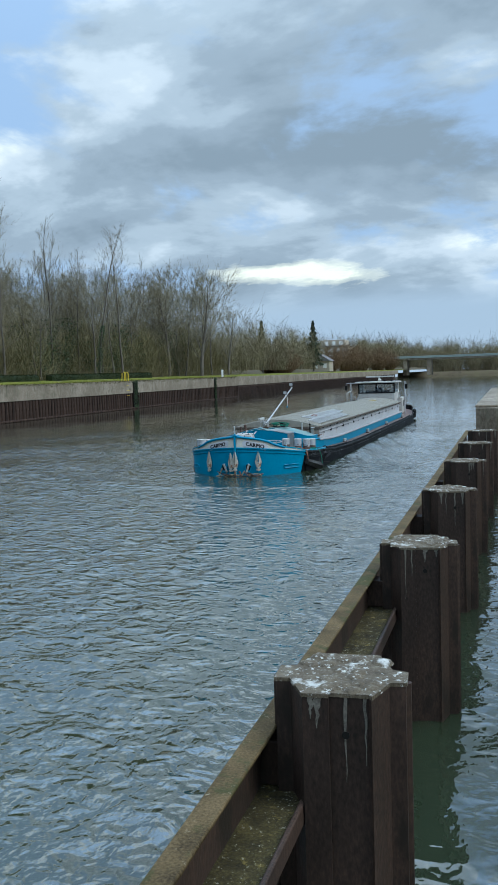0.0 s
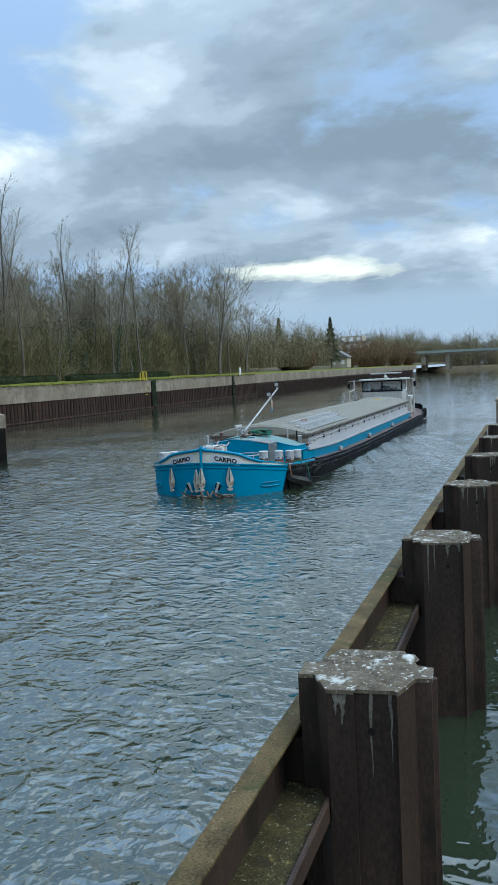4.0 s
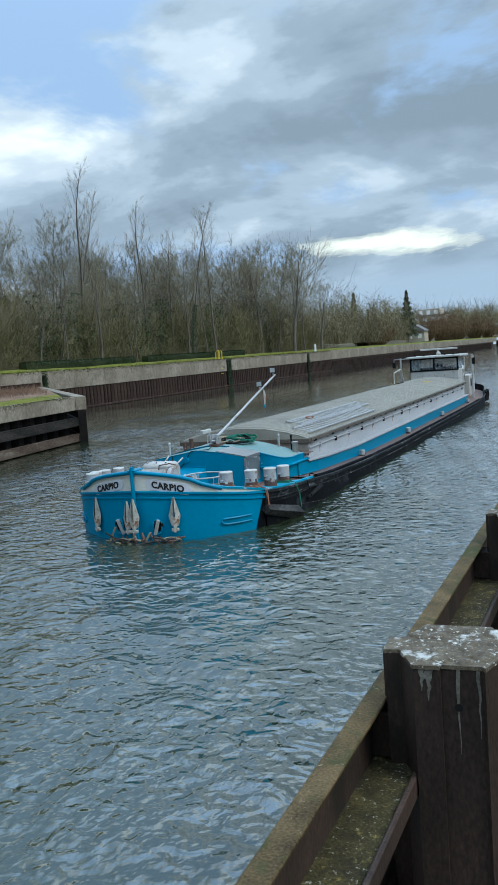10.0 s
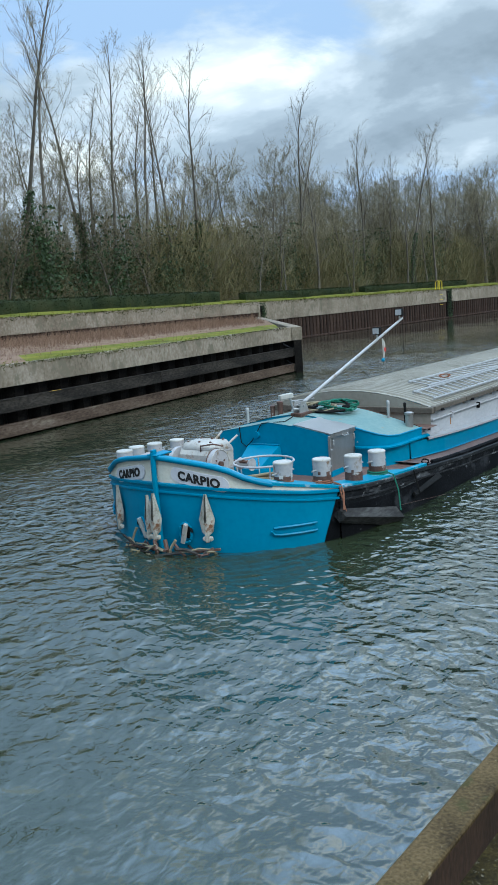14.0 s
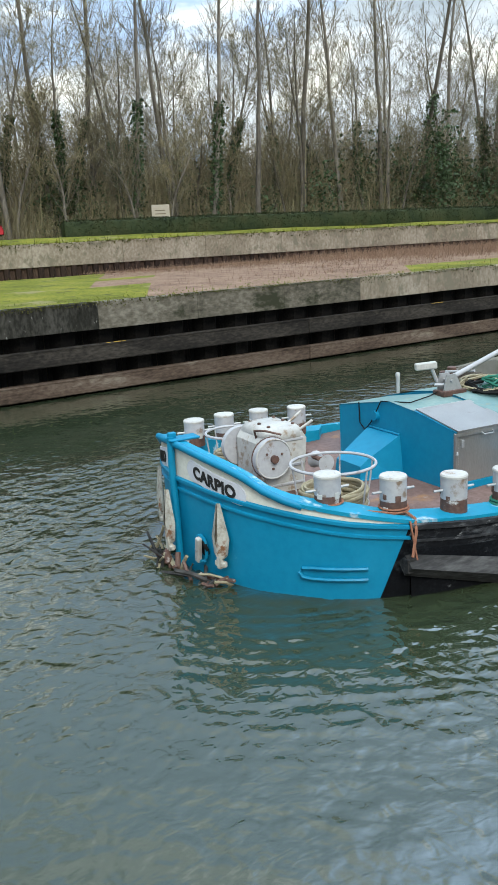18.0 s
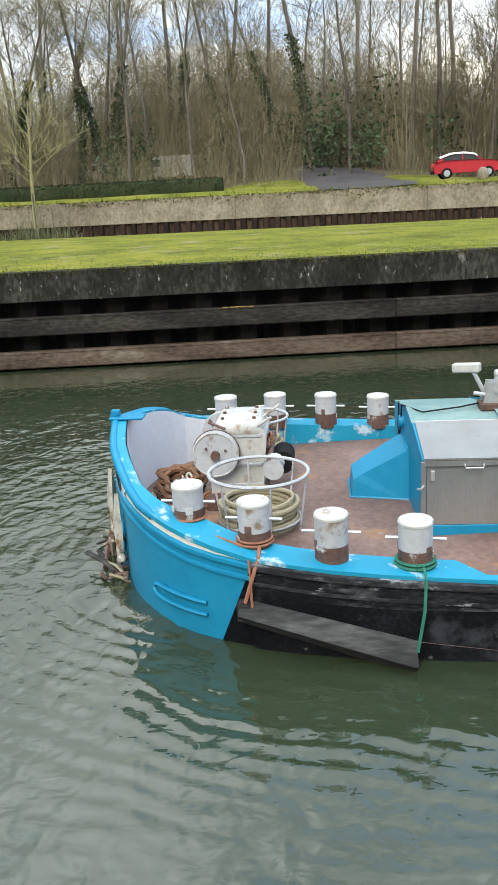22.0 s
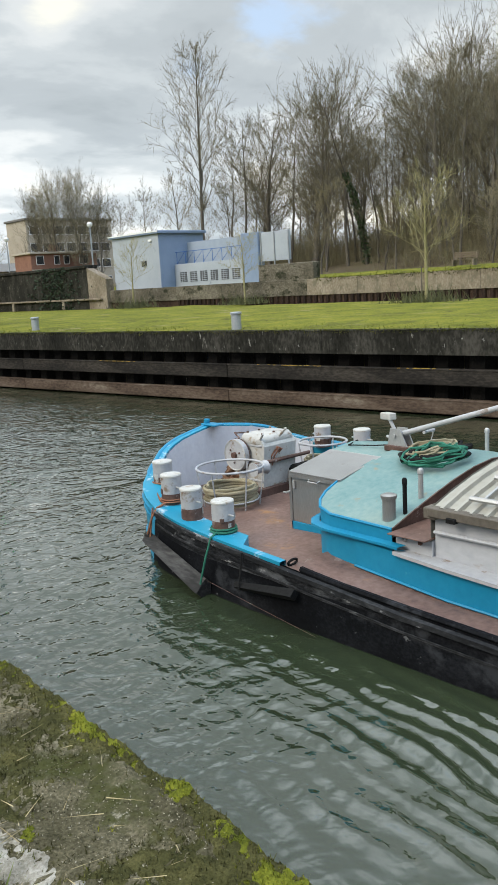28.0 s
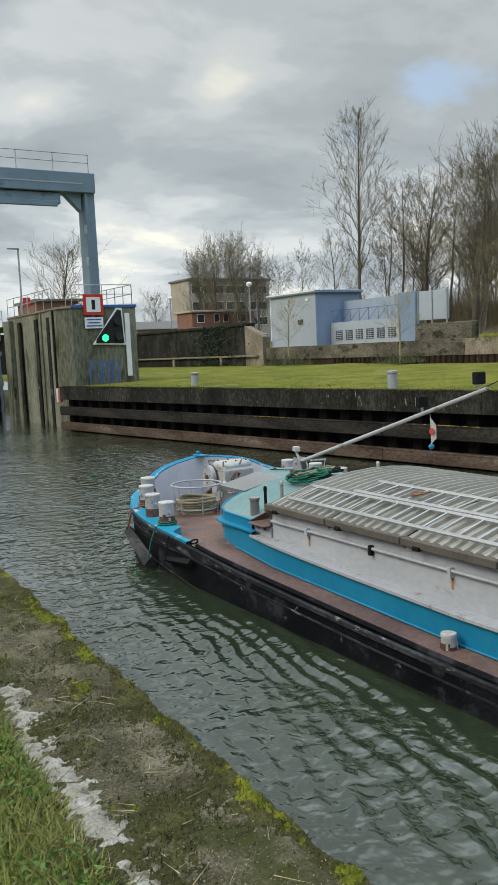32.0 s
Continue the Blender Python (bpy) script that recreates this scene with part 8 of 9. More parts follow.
    for y in (36.6, 37.4):
        part("tyre_fender", Geo().ring((2.35, y, 0.42), 0.26, 0.26, 0.1, 16, 8, Euler((0, radians(90), 0)).to_matrix()), RUBBER, b, "old tyre fender")
    part("winch_cover", Geo().box(-1.2, 1.6, 32.3, 33.2, 0.5, 1.62, 0.05), GREYPAINT, b)
    return b


barge = build_barge()

# ---- lock head, buildings and small things ----
CABIN_GREY = surface("cabin_render", [(0.31, 0.345, 0.39), (0.38, 0.415, 0.46)], (0.7, 0.9), 0.8, 10, 0.15, stain=((0.22, 0.245, 0.28), 1.0, 0.64))
CABIN_BLUE = surface("cabin_blue", [(0.175, 0.235, 0.34), (0.23, 0.295, 0.41)], (0.6, 0.85), 0.8, 10, 0.15)
PORTAL = surface("portal_blue_grey", [(0.13, 0.19, 0.23), (0.19, 0.26, 0.31)], (0.5, 0.75), 0.8, 10, 0.1, stain=((0.10, 0.13, 0.15), 0.8, 0.62))
RAILBLUE = surface("blue_rail", [(0.03, 0.10, 0.30), (0.05, 0.14, 0.38)], (0.5, 0.7), bump=0.05)
GALV = surface("galvanised", [(0.28, 0.30, 0.32), (0.40, 0.42, 0.44)], (0.4, 0.65), 3, 20, 0.1, metal=0.4)
BRICK = surface("red_brick", [(0.17, 0.085, 0.06), (0.25, 0.125, 0.09)], (0.8, 0.95), 1.5, 8, 0.3)
BEIGE = surface("beige_render", [(0.32, 0.28, 0.22), (0.42, 0.37, 0.30)], (0.8, 0.95), 0.5, 6, 0.2)
DARKWIN = surface("dark_window", [(0.02, 0.022, 0.025), (0.05, 0.052, 0.055)], (0.1, 0.25), 0.7, 5, 0)
ROOFGREY = surface("grey_roof", [(0.12, 0.115, 0.11), (0.18, 0.17, 0.16)], (0.7, 0.9), 0.8, 6, 0.2)
SIGNRED = surface("sign_red", [(0.50, 0.03, 0.025), (0.58, 0.05, 0.04)], (0.4, 0.6), bump=0)
SIGNWHITE = surface("sign_white", [(0.70, 0.70, 0.69), (0.80, 0.80, 0.79)], (0.4, 0.6), bump=0)
YELLOW = surface("yellow_paint", [(0.50, 0.36, 0.02), (0.62, 0.46, 0.04)], (0.5, 0.7), bump=0.05)
WOOD = surface("old_wood", [(0.10, 0.075, 0.05), (0.18, 0.14, 0.10)], (0.75, 0.95), 3, 20, 0.4, stretch=(1, 0.2, 1))
CARRED = surface("car_red", [(0.36, 0.02, 0.03), (0.42, 0.03, 0.04)], (0.15, 0.3), 0.5, 4, 0)
PATHGREY = surface("path", [(0.048, 0.042, 0.041), (0.088, 0.077, 0.075)], (0.85, 1), 0.6, 9, 0.5, spec=0.1, world_space=True)


def railing(name, parent, pts, h, mat, step=1.6):
    """A handrail along pts: posts, and two rails each a part."""
    for k in (1.0, 0.55):
        part("rail", Geo().tube([(x, y, z + h * k) for x, y, z in pts], 0.025, 6), mat, parent)
    for (a, b) in zip(pts, pts[1:]):
        a, b = Vector(a), Vector(b)
        n = max(1, int((b - a).length / step))
        for i in range(n + 1):
            p = a.lerp(b, i / n)
            part("post", Geo().tube([p, p + Vector((0, 0, h))], 0.024, 6), mat, parent)


def build_lock():
    head = thing("lock_head", "tall stained concrete lock head with algae streaks", "lock wall", kind="structure")
    g = Geo().prism([(-15.9, -56), (-15.62, -45.3), (-16.1, -44.45), (-19.85, -44.45), (-20.0, -56)], -2, 6.55)
    part("body", g, GATE_CONCRETE, head)
    part("coping", Geo().prism([(-15.85, -56), (-15.55, -45.25), (-16.05, -44.38), (-19.92, -44.38), (-20.05, -56)], 6.55, 6.66), OLD_CONCRETE, head)
    part("blue_trim", Geo().box(-19.9, -16.05, -44.40, -44.36, 6.55, 6.70, 0.01), RAILBLUE, head, "blue edge strip")
    for x, w, z0, z1, mat in ((-15.70, 0.30, -0.5, 6.5, GATE_CONCRETE), (-15.62, 0.14, 1.5, 6.5, BEAM)):
        part("guard_plate", Geo().box(x - 0.05, x + 0.09, -45.3 - (0.9 if w < .2 else 3.4), -45.3 - (0.9 if w < .2 else 3.4) + w, z0, z1, 0.02), mat, head)
    for y in (-47.2, -49.4, -52.8):
        part("streak", Geo().box(-15.73, -15.62, y - .25, y + .25, -0.2, 6.2, 0.02), DARK_CONCRETE, head, "dark wet streak")
    part("gate_recess", Geo().box(-15.9, -15.55, -55.9, -54.6, -1, 6.4, 0.03), GATE_CONCRETE, head)
    rl = thing("lock_railing", "grey tubular railing on the lock head", "railing")
    railing("r", rl, [(-16.2, -44.6, 6.66), (-19.75, -44.6, 6.66), (-19.75, -55.5, 6.66)], 1.15, GALV, 1.2)
    railing("r", rl, [(-15.9, -47, 6.66), (-15.95, -56, 6.66)], 1.15, GALV, 1.5)
    # portal over the lock
    p = thing("lock_portal", "blue-grey steel portal frame over the lock chamber", "portal")
    for x in (-18.4, -4.2):
        part("column", Geo().prism([(x - .30, -47.5), (x + .30, -47.5), (x + .30, -46.6), (x - .30, -46.6)], 6.6 if x < -10 else 2.3, 13.1), PORTAL, p)
        part("column_edge", Geo().box(x + .16, x + .32, -47.6, -46.5, 6.6 if x < -10 else 2.3, 13.1, 0.02), PORTAL, p)
        part("base_plate", Geo().box(x - .7, x + .65, -47.8, -46.3, 6.6 if x < -10 else 2.3, 6.7 if x < -10 else 2.4, 0.02), PORTAL, p)
    part("crossbeam", Geo().box(-18.72, -3.7, -47.7, -46.4, 13.1, 14.2, 0.03), PORTAL, p)
    for sx in (1, -1):
        part("bracket", Geo().prism([(0, 0), (1.0, 0), (0, -1.0)], -0.25, 0.25), PORTAL, p, m=Matrix.Translation((-17.95 if sx > 0 else -4.65, -47.0, 13.1)) @ pose(0, 0, 0, 90, 0, 0) @ pose(0, 0, 0, 0, 0, 0 if sx > 0 else -90))
    part("hoist_beam", Geo().box(-16.7, -6, -47.5, -46.6, 12.45, 13.05, 0.03).box(-16.5, -6.2, -46.75, -46.5, 12.3, 12.6, 0.02), PORTAL, p)
    part("panel_seam", Geo().box(-18.0, -4.6, -46.395, -46.38, 13.55, 13.62), GALV, p)
    railing("r", p, [(-18.4, -46.5, 14.2), (-4, -46.5, 14.2)], 1.0, GALV, 2.0)
    for z in (9.0, 10.8):
        part("junction_box", Geo().box(-18.02, -17.92, -46.45, -46.25, z, z + .5, 0.02), GALV, p)
    # gate leaf with upright ribs
    gt = thing("lock_gate", "grey steel lock gate with vertical ribs", "lock gate")
    part("skin_plate", Geo().box(-15.5, -9.6, -57.0, -56.8, -1, 5.6, 0.02), DARK_CONCRETE, gt)
    for i in range(14):
        x = -15.4 + 0.42 * i
        part("rib", Geo().box(x, x + .14, -56.8, -56.55, -1, 4.2, 0.015), GALV, gt)
    for z in (2.2, 4.2, 5.2):
        part("cross_rib", Geo().box(-15.5, -9.6, -56.8, -56.5, z, z + .3, 0.02), GALV, gt)
    part("walkway", Geo().box(-15.5, -9.6, -57.3, -56.3, 5.6, 5.7, 0.02), GALV, gt)
    railing("r", gt, [(-15.4, -56.4, 5.7), (-9.7, -56.4, 5.7)], 1.1, GALV)
    # signs and signal on the north face
    s = thing("lock_sign", "square white sign with red border and black upright bar", "sign")
    part("plate", Geo().box(-17.9, -16.75, -44.36, -44.31, 6.13, 7.28, 0.01), SIGNRED, s)
    part("field", Geo().box(-17.73, -16.92, -44.31, -44.295, 6.30, 7.11), SIGNWHITE, s)
    part("bar", Geo().box(-17.42, -17.22, -44.295, -44.28, 6.44, 6.97, 0.006), INK, s)
    part("stay", Geo().tube([(-17.3, -44.4, 5.6), (-17.3, -44.4, 7.1)], 0.04, 6), GALV, s)
    n = thing("notice_plate", "small white plate with lines of blue writing", "sign")
    part("plate", Geo().box(-17.85, -16.78, -44.36, -44.32, 5.42, 6.02, 0.008), SIGNWHITE, n)
    for i, (a, b) in enumerate(((.12, .95), (.2, .88), (.08, .98))):
        part("line", Geo().box(-17.85 + a, -17.85 + b, -44.318, -44.31, 5.86 - .17 * i, 5.93 - .17 * i), RAILBLUE, n)
    t = thing("traffic_signal", "black triangular signal panel with a lit green lamp", "traffic light")
    tri = [(-17.35, 4.62), (-19.0, 4.55), (-18.9, 6.36), (-18.7, 6.42), (-17.38, 4.82)]
    def flat(pts, y0, y1):
        k = len(pts)
        return Geo().add([(x, y0, z) for x, z in pts] + [(x, y1, z) for x, z in pts], [tuple(range(k)), tuple(range(2 * k - 1, k - 1, -1))] + [(i, k + i, k + (i + 1) % k, (i + 1) % k) for i in range(k)])
    part("border", flat([(-17.18, 4.54), (-19.1, 4.46), (-18.98, 6.5), (-18.66, 6.52)], -44.40, -44.30), SIGNWHITE, t)
    part("panel", flat(tri, -44.30, -44.26), INK, t)
    for x, z, lit in ((-17.82, 4.87, True), (-18.62, 5.75, False), (-18.66, 4.92, False)):
        part("lamp_hood", Geo().tube([(x, -44.26, z), (x, -44.08, z)], 0.22, 18), INK, t, smooth=40)
        part("lamp", Geo().tube([(x, -44.08, z), (x, -44.06, z)], 0.19, 18), glow("green_lamp", (0.0, 1.0, 0.16), 3.0) if lit else DARKWIN, t, "green lamp, lit" if lit else "dark lamp")
    thing("white_board", "tall white gauge board against the lock wall", "board", mesh=Geo().box(-19.38, -19.1, -44.3, -44.22, 2.72, 6.22, 0.01).data("white_board", SIGNWHITE))
    for x in (-17.0, -17.7, -18.05):
        tr = thing("trestle", "blue folding steel barrier on the grass", "barrier", pose(x, -43.75, 2.36), "barriers by the lock")
        part("leg", Geo().tube([(-.3, 0, 0), (-.3, 0, 1.25)], 0.03, 6), RAILBLUE, tr)
        part("leg", Geo().tube([(.3, 0, 0), (.3, 0, 1.25)], 0.03, 6), RAILBLUE, tr)
        part("brace", Geo().tube([(-.3, 0, .2), (.3, 0, 1.1)], 0.025, 6), RAILBLUE, tr)
        part("top_bar", Geo().tube([(-.3, 0, 1.2), (.3, 0, 1.2)], 0.03, 6), RAILBLUE, tr)
    # things beyond the lock head
    lp = thing("street_lamp", "tall grey street lamp beyond the lock", "street lamp", pose(-22.7, -75, 2.2))
    part("pole", Geo().tube([(0, 0, 0), (0, 0, 11.4)], 0.08, 8), GALV, lp)
    part("head", Geo().box(-.1, .95, -.12, .12, 11.35, 11.48, 0.02), GALV, lp)
    rs = thing("round_sign", "small red sign on a pole", "sign", pose(-21.6, -70, 2.2))
    part("pole", Geo().tube([(0, 0, 0), (0, 0, 6.8)], 0.04, 6), GALV, rs)
    part("plate", Geo().box(-.32, .32, -.02, .02, 6.1, 6.8, 0.01), SIGNRED, rs)
    gr = thing("far_railing", "grey railing along the lock chamber", "railing")
    railing("r", gr, [(-16.1, -58, 6.1), (-16.6, -95, 6.1)], 1.1, GALV, 2.5)


def windows(parent, faces, mat=None):
    """Framed windows: (x0, x1, y, z0, z1) on a face that looks along +y, or ('x', ...) along +x."""
    for q in faces:
        if q[0] == "x":
            _, y0, y1, x, z0, z1 = q
            w = part("window", Geo().box(x - .03, x + .03, y0 - .08, y1 + .08, z0 - .08, z1 + .08, 0.01), SIGNWHITE, parent)
            part("pane", Geo().box(x + .03, x + .04, y0, y1, z0, z1), mat or DARKWIN, w)
        else:
            x0, x1, y, z0, z1 = q
            w = part("window", Geo().box(x0 - .08, x1 + .08, y - .03, y + .03, z0 - .08, z1 + .08, 0.01), SIGNWHITE, parent)
            part("pane", Geo().box(x0, x1, y + .03, y + .04, z0, z1), mat or DARKWIN, w)


def build_buildings():
    c = thing("control_cabin", "flat-roofed grey and blue service cabin on the canal wall", "building")
    part("wall", Geo().box(-52.4, -47.15, -72.2, -64.55, 3.6, 8.85, 0.02), CABIN_GREY, c)
    part("blue_side", Geo().box(-52.4, -47.16, -64.56, -64.50, 3.8, 8.84), CABIN_BLUE, c, "blue painted side wall")
    part("roof", Geo().box(-52.7, -46.9, -72.5, -64.25, 8.85, 9.12, 0.03), CABIN_BLUE, c, "flat roof with a pale blue edge")
    part("roof_trim", Geo().box(-46.9, -46.86, -72.5, -64.25, 9.0, 9.1), SIGNWHITE, c)
    part("vent", Geo().box(-47.16, -47.1, -67.4, -66.6, 6.0, 6.5, 0.01), DARKWIN, c)
    part("wall_lamp", Geo().box(-47.15, -47.0, -66.0, -65.5, 8.2, 8.4, 0.02), SIGNWHITE, c)
    part("plinth", Geo().box(-52.5, -46.9, -68.6, -64.4, 2.0, 3.6, 0.04), OLD_CONCRETE, c, "pale concrete plinth")
    part("low_wall", Geo().box(-49.1, -48.8, -64.5, -54.8, 3.7, 6.0, 0.02), CABIN_GREY, c, "low wall with grilles")
    for i in range(6):
        y = -63.7 + 1.48 * i
        g = part("grille", Geo().box(-48.8, -48.76, y, y + 1.0, 4.35, 5.25, 0.01), DARKWIN, c, "dark ventilation grille")
        for k in range(5):
            part("slat", Geo().box(-48.765, -48.74, y, y + 1.0, 4.42 + .17 * k, 4.47 + .17 * k), CABIN_GREY, g)
        for k in range(2):
            part("mullion", Geo().box(-48.765, -48.735, y + .3 + .35 * k, y + .34 + .35 * k, 4.35, 5.25), CABIN_GREY, g)
    part("column", Geo().box(-49.3, -48.6, -54.8, -52.7, 3.7, 8.05, 0.03), CABIN_BLUE, c, "blue end pier")
    part("screen", Geo().box(-49.1, -48.9, -52.7, -49.3, 5.6, 7.95, 0.02), CABIN_GREY, c, "pale metal screen")
    for y in (-52.6, -51.0, -49.35):
        part("screen_post", Geo().box(-48.9, -48.8, y - .05, y + .05, 4.2, 8.0, 0.01), GALV, c)
    part("screen_base", Geo().box(-49.3, -48.5, -52.7, -46.4, 3.7, 5.3, 0.05), CAP_CONCRETE, c)
    rl = part("roof_rail", Geo().tube([(-48.9, -64.4, 7.1), (-48.9, -55, 7.1)], 0.03, 6), RAILBLUE, c, "blue railing")
    for i in range(8):
        y = -64.2 + 1.3 * i
        part("rail_post", Geo().tube([(-48.9, y, 6.0), (-48.9, y, 7.1)], 0.025, 6).tube([(-48.9, y, 6.05), (-48.9, y + 1.2, 7.05)], 0.02, 6), RAILBLUE, rl)
    part("fence_panel", Geo().box(-50.4, -50.36, -64.4, -54.9, 6.0, 8.0), surface("mesh_fence", [(0.26, 0.31, 0.38), (0.33, 0.38, 0.45)], (0.6, 0.8), 2, 40, 0.2), c)
    # old lock wall with creeper, left of the cabin
    w = thing("old_wall", "dark old masonry wall overgrown with creeper", "wall", kind="structure")
    part("wall_face", Geo().box(-47.2, -46.0, -112, -75.6, 1.5, 6.3, 0.05), DARK_CONCRETE, w)
    part("wall_cap", Geo().box(-47.4, -45.85, -112, -75.6, 6.3, 6.62, 0.05), DARK_CONCRETE, w)
    part("pale_pier", Geo().add([(x, y, z) for x in (-46.9, -46.05) for y, z in ((-75.6, 1.5), (-72.2, 1.5), (-72.2, 5.1), (-75.6, 6.3))], [(0, 3, 2, 1), (4, 5, 6, 7), (0, 1, 5, 4), (1, 2, 6, 5), (2, 3, 7, 6), (3, 0, 4, 7)]), OLD_CONCRETE, w, "pale broken end of the wall")
    part("ledge", Geo().box(-46.0, -45.75, -112, -73, 3.1, 3.3, 0.03), OLD_CONCRETE, w, "pale concrete ledge")
    for y in (-80.5, -92, -103):
        part("ledge_post", Geo().box(-46.0, -45.8, y - .25, y + .25, 1.8, 3.1, 0.03), OLD_CONCRETE, w)
    part("wall_return", Geo().box(-46.0, -22, -104.6, -103.4, 1.5, 6.6, 0.05), DARK_CONCRETE, w)
    part("wall_cap", Geo().box(-46, -22, -104.8, -103.2, 6.6, 7.0, 0.05), DARK_CONCRETE, w)
    for x in (-41, -36.4, -31, -26):
        part("pilaster", Geo().box(x - .5, x + .5, -103.4, -103.1, 1.5, 6.6, 0.04), OLD_CONCRETE if x in (-36.4, -31) else DARK_CONCRETE, w)
    nr = np.random.default_rng(3)
    q = np.stack([nr.uniform(-46.1, -45.7, 1500), nr.normal(-82, 2.2, 1500), nr.uniform(2.2, 6.6, 1500)], 1)
    v, f = leaves(q, 0.14, nr)
    part("creeper", np_mesh("creeper", v, f, FIR), None, w, "dark green creeper")
    # brick house and the long building behind it
    h = thing("brick_house", "low red brick house with white-framed windows", "house")
    part("wall", Geo().box(-70.8, -59.8, -118, -113, 2, 9.75, 0.03), BRICK, h)
    part("roof", Geo().box(-71.1, -59.5, -118.3, -112.7, 9.75, 10.05, 0.05), BEIGE, h, "flat roof with a cream edge")
    windows(h, [(x, x + w, -113.0, 8.3, 9.45) for x, w in ((-69.2, 1.4), (-66.0, .8), (-64.4, .8), (-61.8, 1.1))])
    part("band", Geo().box(-70.8, -59.8, -113.02, -112.96, 7.4, 7.6), BEIGE, h)
    part("chimney", Geo().box(-66, -65, -117, -116, 10.0, 11.3, 0.03), BRICK, h)
    b = thing("long_building", "pale beige multi-storey building behind trees", "building")
    part("wall", Geo().box(-98, -79, -158, -150, 2, 18.0, 0.05), BEIGE, b)
    part("roof", Geo().box(-98.3, -78.7, -158.3, -149.7, 18.0, 18.4, 0.05), ROOFGREY, b)
    windows(b, [(x, x + 1.9, -150, z, z + 1.5) for x in (-97.2, -94.6, -92.0, -89.4, -86.8, -84.2, -81.6) for z in (5.5, 9.0, 12.2, 15.4)])
    fb = thing("flat_roofed_block", "low grey building beyond the lock", "building")
    part("wall", Geo().box(-77, -63, -150, -140, 2, 8.3, 0.05), BEIGE, fb)
    part("roof", Geo().add([(-78, -151, 8.3), (-62, -151, 8.3), (-62, -139, 8.3), (-78, -139, 8.3), (-76, -145, 9.9), (-64, -145, 9.9)], [(0, 1, 5, 4), (2, 3, 4, 5), (1, 2, 5), (3, 0, 4)]), ROOFGREY, fb)
    windows(fb, [(x, x + 1.4, -140, 5.6, 7.2) for x in (-75, -71.5, -68, -65)])
    rb = thing("brick_shed", "small red brick building behind the lock railing", "building")
    part("wall", Geo().box(-29.2, -25.0, -84, -78, 2, 9.2, 0.03), BRICK, rb)
    part("roof", Geo().box(-29.5, -24.7, -84.3, -77.7, 9.2, 9.45, 0.03), ROOFGREY, rb)
    for x, y in ((-62.8, -126), (-62.0, -100)):
        fl = thing("street_lamp", "distant street lamp with a globe head", "street lamp", pose(x, y, 2), "globe lamps beyond the lock")
        part("pole", Geo().tube([(0, 0, 0), (0, 0, 10.4)], 0.1, 6), GALV, fl)
        part("globe", Geo().lathe(0, 0, [(0.1, 10.4), (0.35, 10.6), (0.4, 10.9), (0.2, 11.1)], 10), SIGNWHITE, fl)
    # the hillside house and the road bridge upstream
    hh = thing("hillside_house", "pale flat-roofed house among trees upstream", "house")
    part("wall", Geo().box(-83, -69, 372, 384, 4, 15.0, 0.05), BEIGE, hh)
    part("upper_storey", Geo().box(-81, -71, 374, 384, 15.0, 18.0, 0.05), BEIGE, hh)
    part("roof", Geo().box(-83.6, -68.4, 371.5, 384.5, 14.95, 15.3, 0.03), ROOFGREY, hh)
    windows(hh, [(x, x + 1.6, 371.9, z, z + 1.5) for x in (-81.5, -78, -74.5, -71.5) for z in (9.6, 12.6)] + [(x, x + 1.4, 373.9, 15.7, 17.3) for x in (-80, -76.7, -73.4)])
    sh = thing("small_house", "small pale rendered house on the bank upstream", "house")
    part("wall", Geo().box(-62, -56, 268, 274, 4, 7.4, 0.05), BEIGE, sh)
    part("roof", Geo().add([(-62.5, 267.5, 7.4), (-55.5, 267.5, 7.4), (-55.5, 274.5, 7.4), (-62.5, 274.5, 7.4), (-59, 267.5, 9.6), (-59, 274.5, 9.6)], [(0, 4, 5, 3), (1, 2, 5, 4), (0, 1, 4), (2, 3, 5)]), ROOFGREY, sh)
    windows(sh, [(-61, -60, 267.97, 5.2, 6.5), (-58, -57, 267.97, 5.2, 6.5)])
    br = thing("road_bridge", "low concrete road bridge over the canal", "bridge")
    part("deck", Geo().box(-58, 70, 398, 408, 8.1, 9.1, 0.05), OLD_CONCRETE, br)
    part("parapet", Geo().box(-58, 70, 397.7, 398, 8.9, 9.9, 0.03), surface("bridge_paint", [(0.2, 0.25, 0.24), (0.28, 0.33, 0.31)], (0.6, 0.8), 0.2, 2, 0.1), br, "grey-green parapet")
    for x in (-47.5, -36.5):
        part("bridge_pier", Geo().box(x - 1.0, x + 1.0, 398.5, 407.5, 1, 8.1, 0.05), OLD_CONCRETE, br)
    part("abutment", Geo().box(-64, -57, 396, 410, 2, 9, 0.05), OLD_CONCRETE, br)


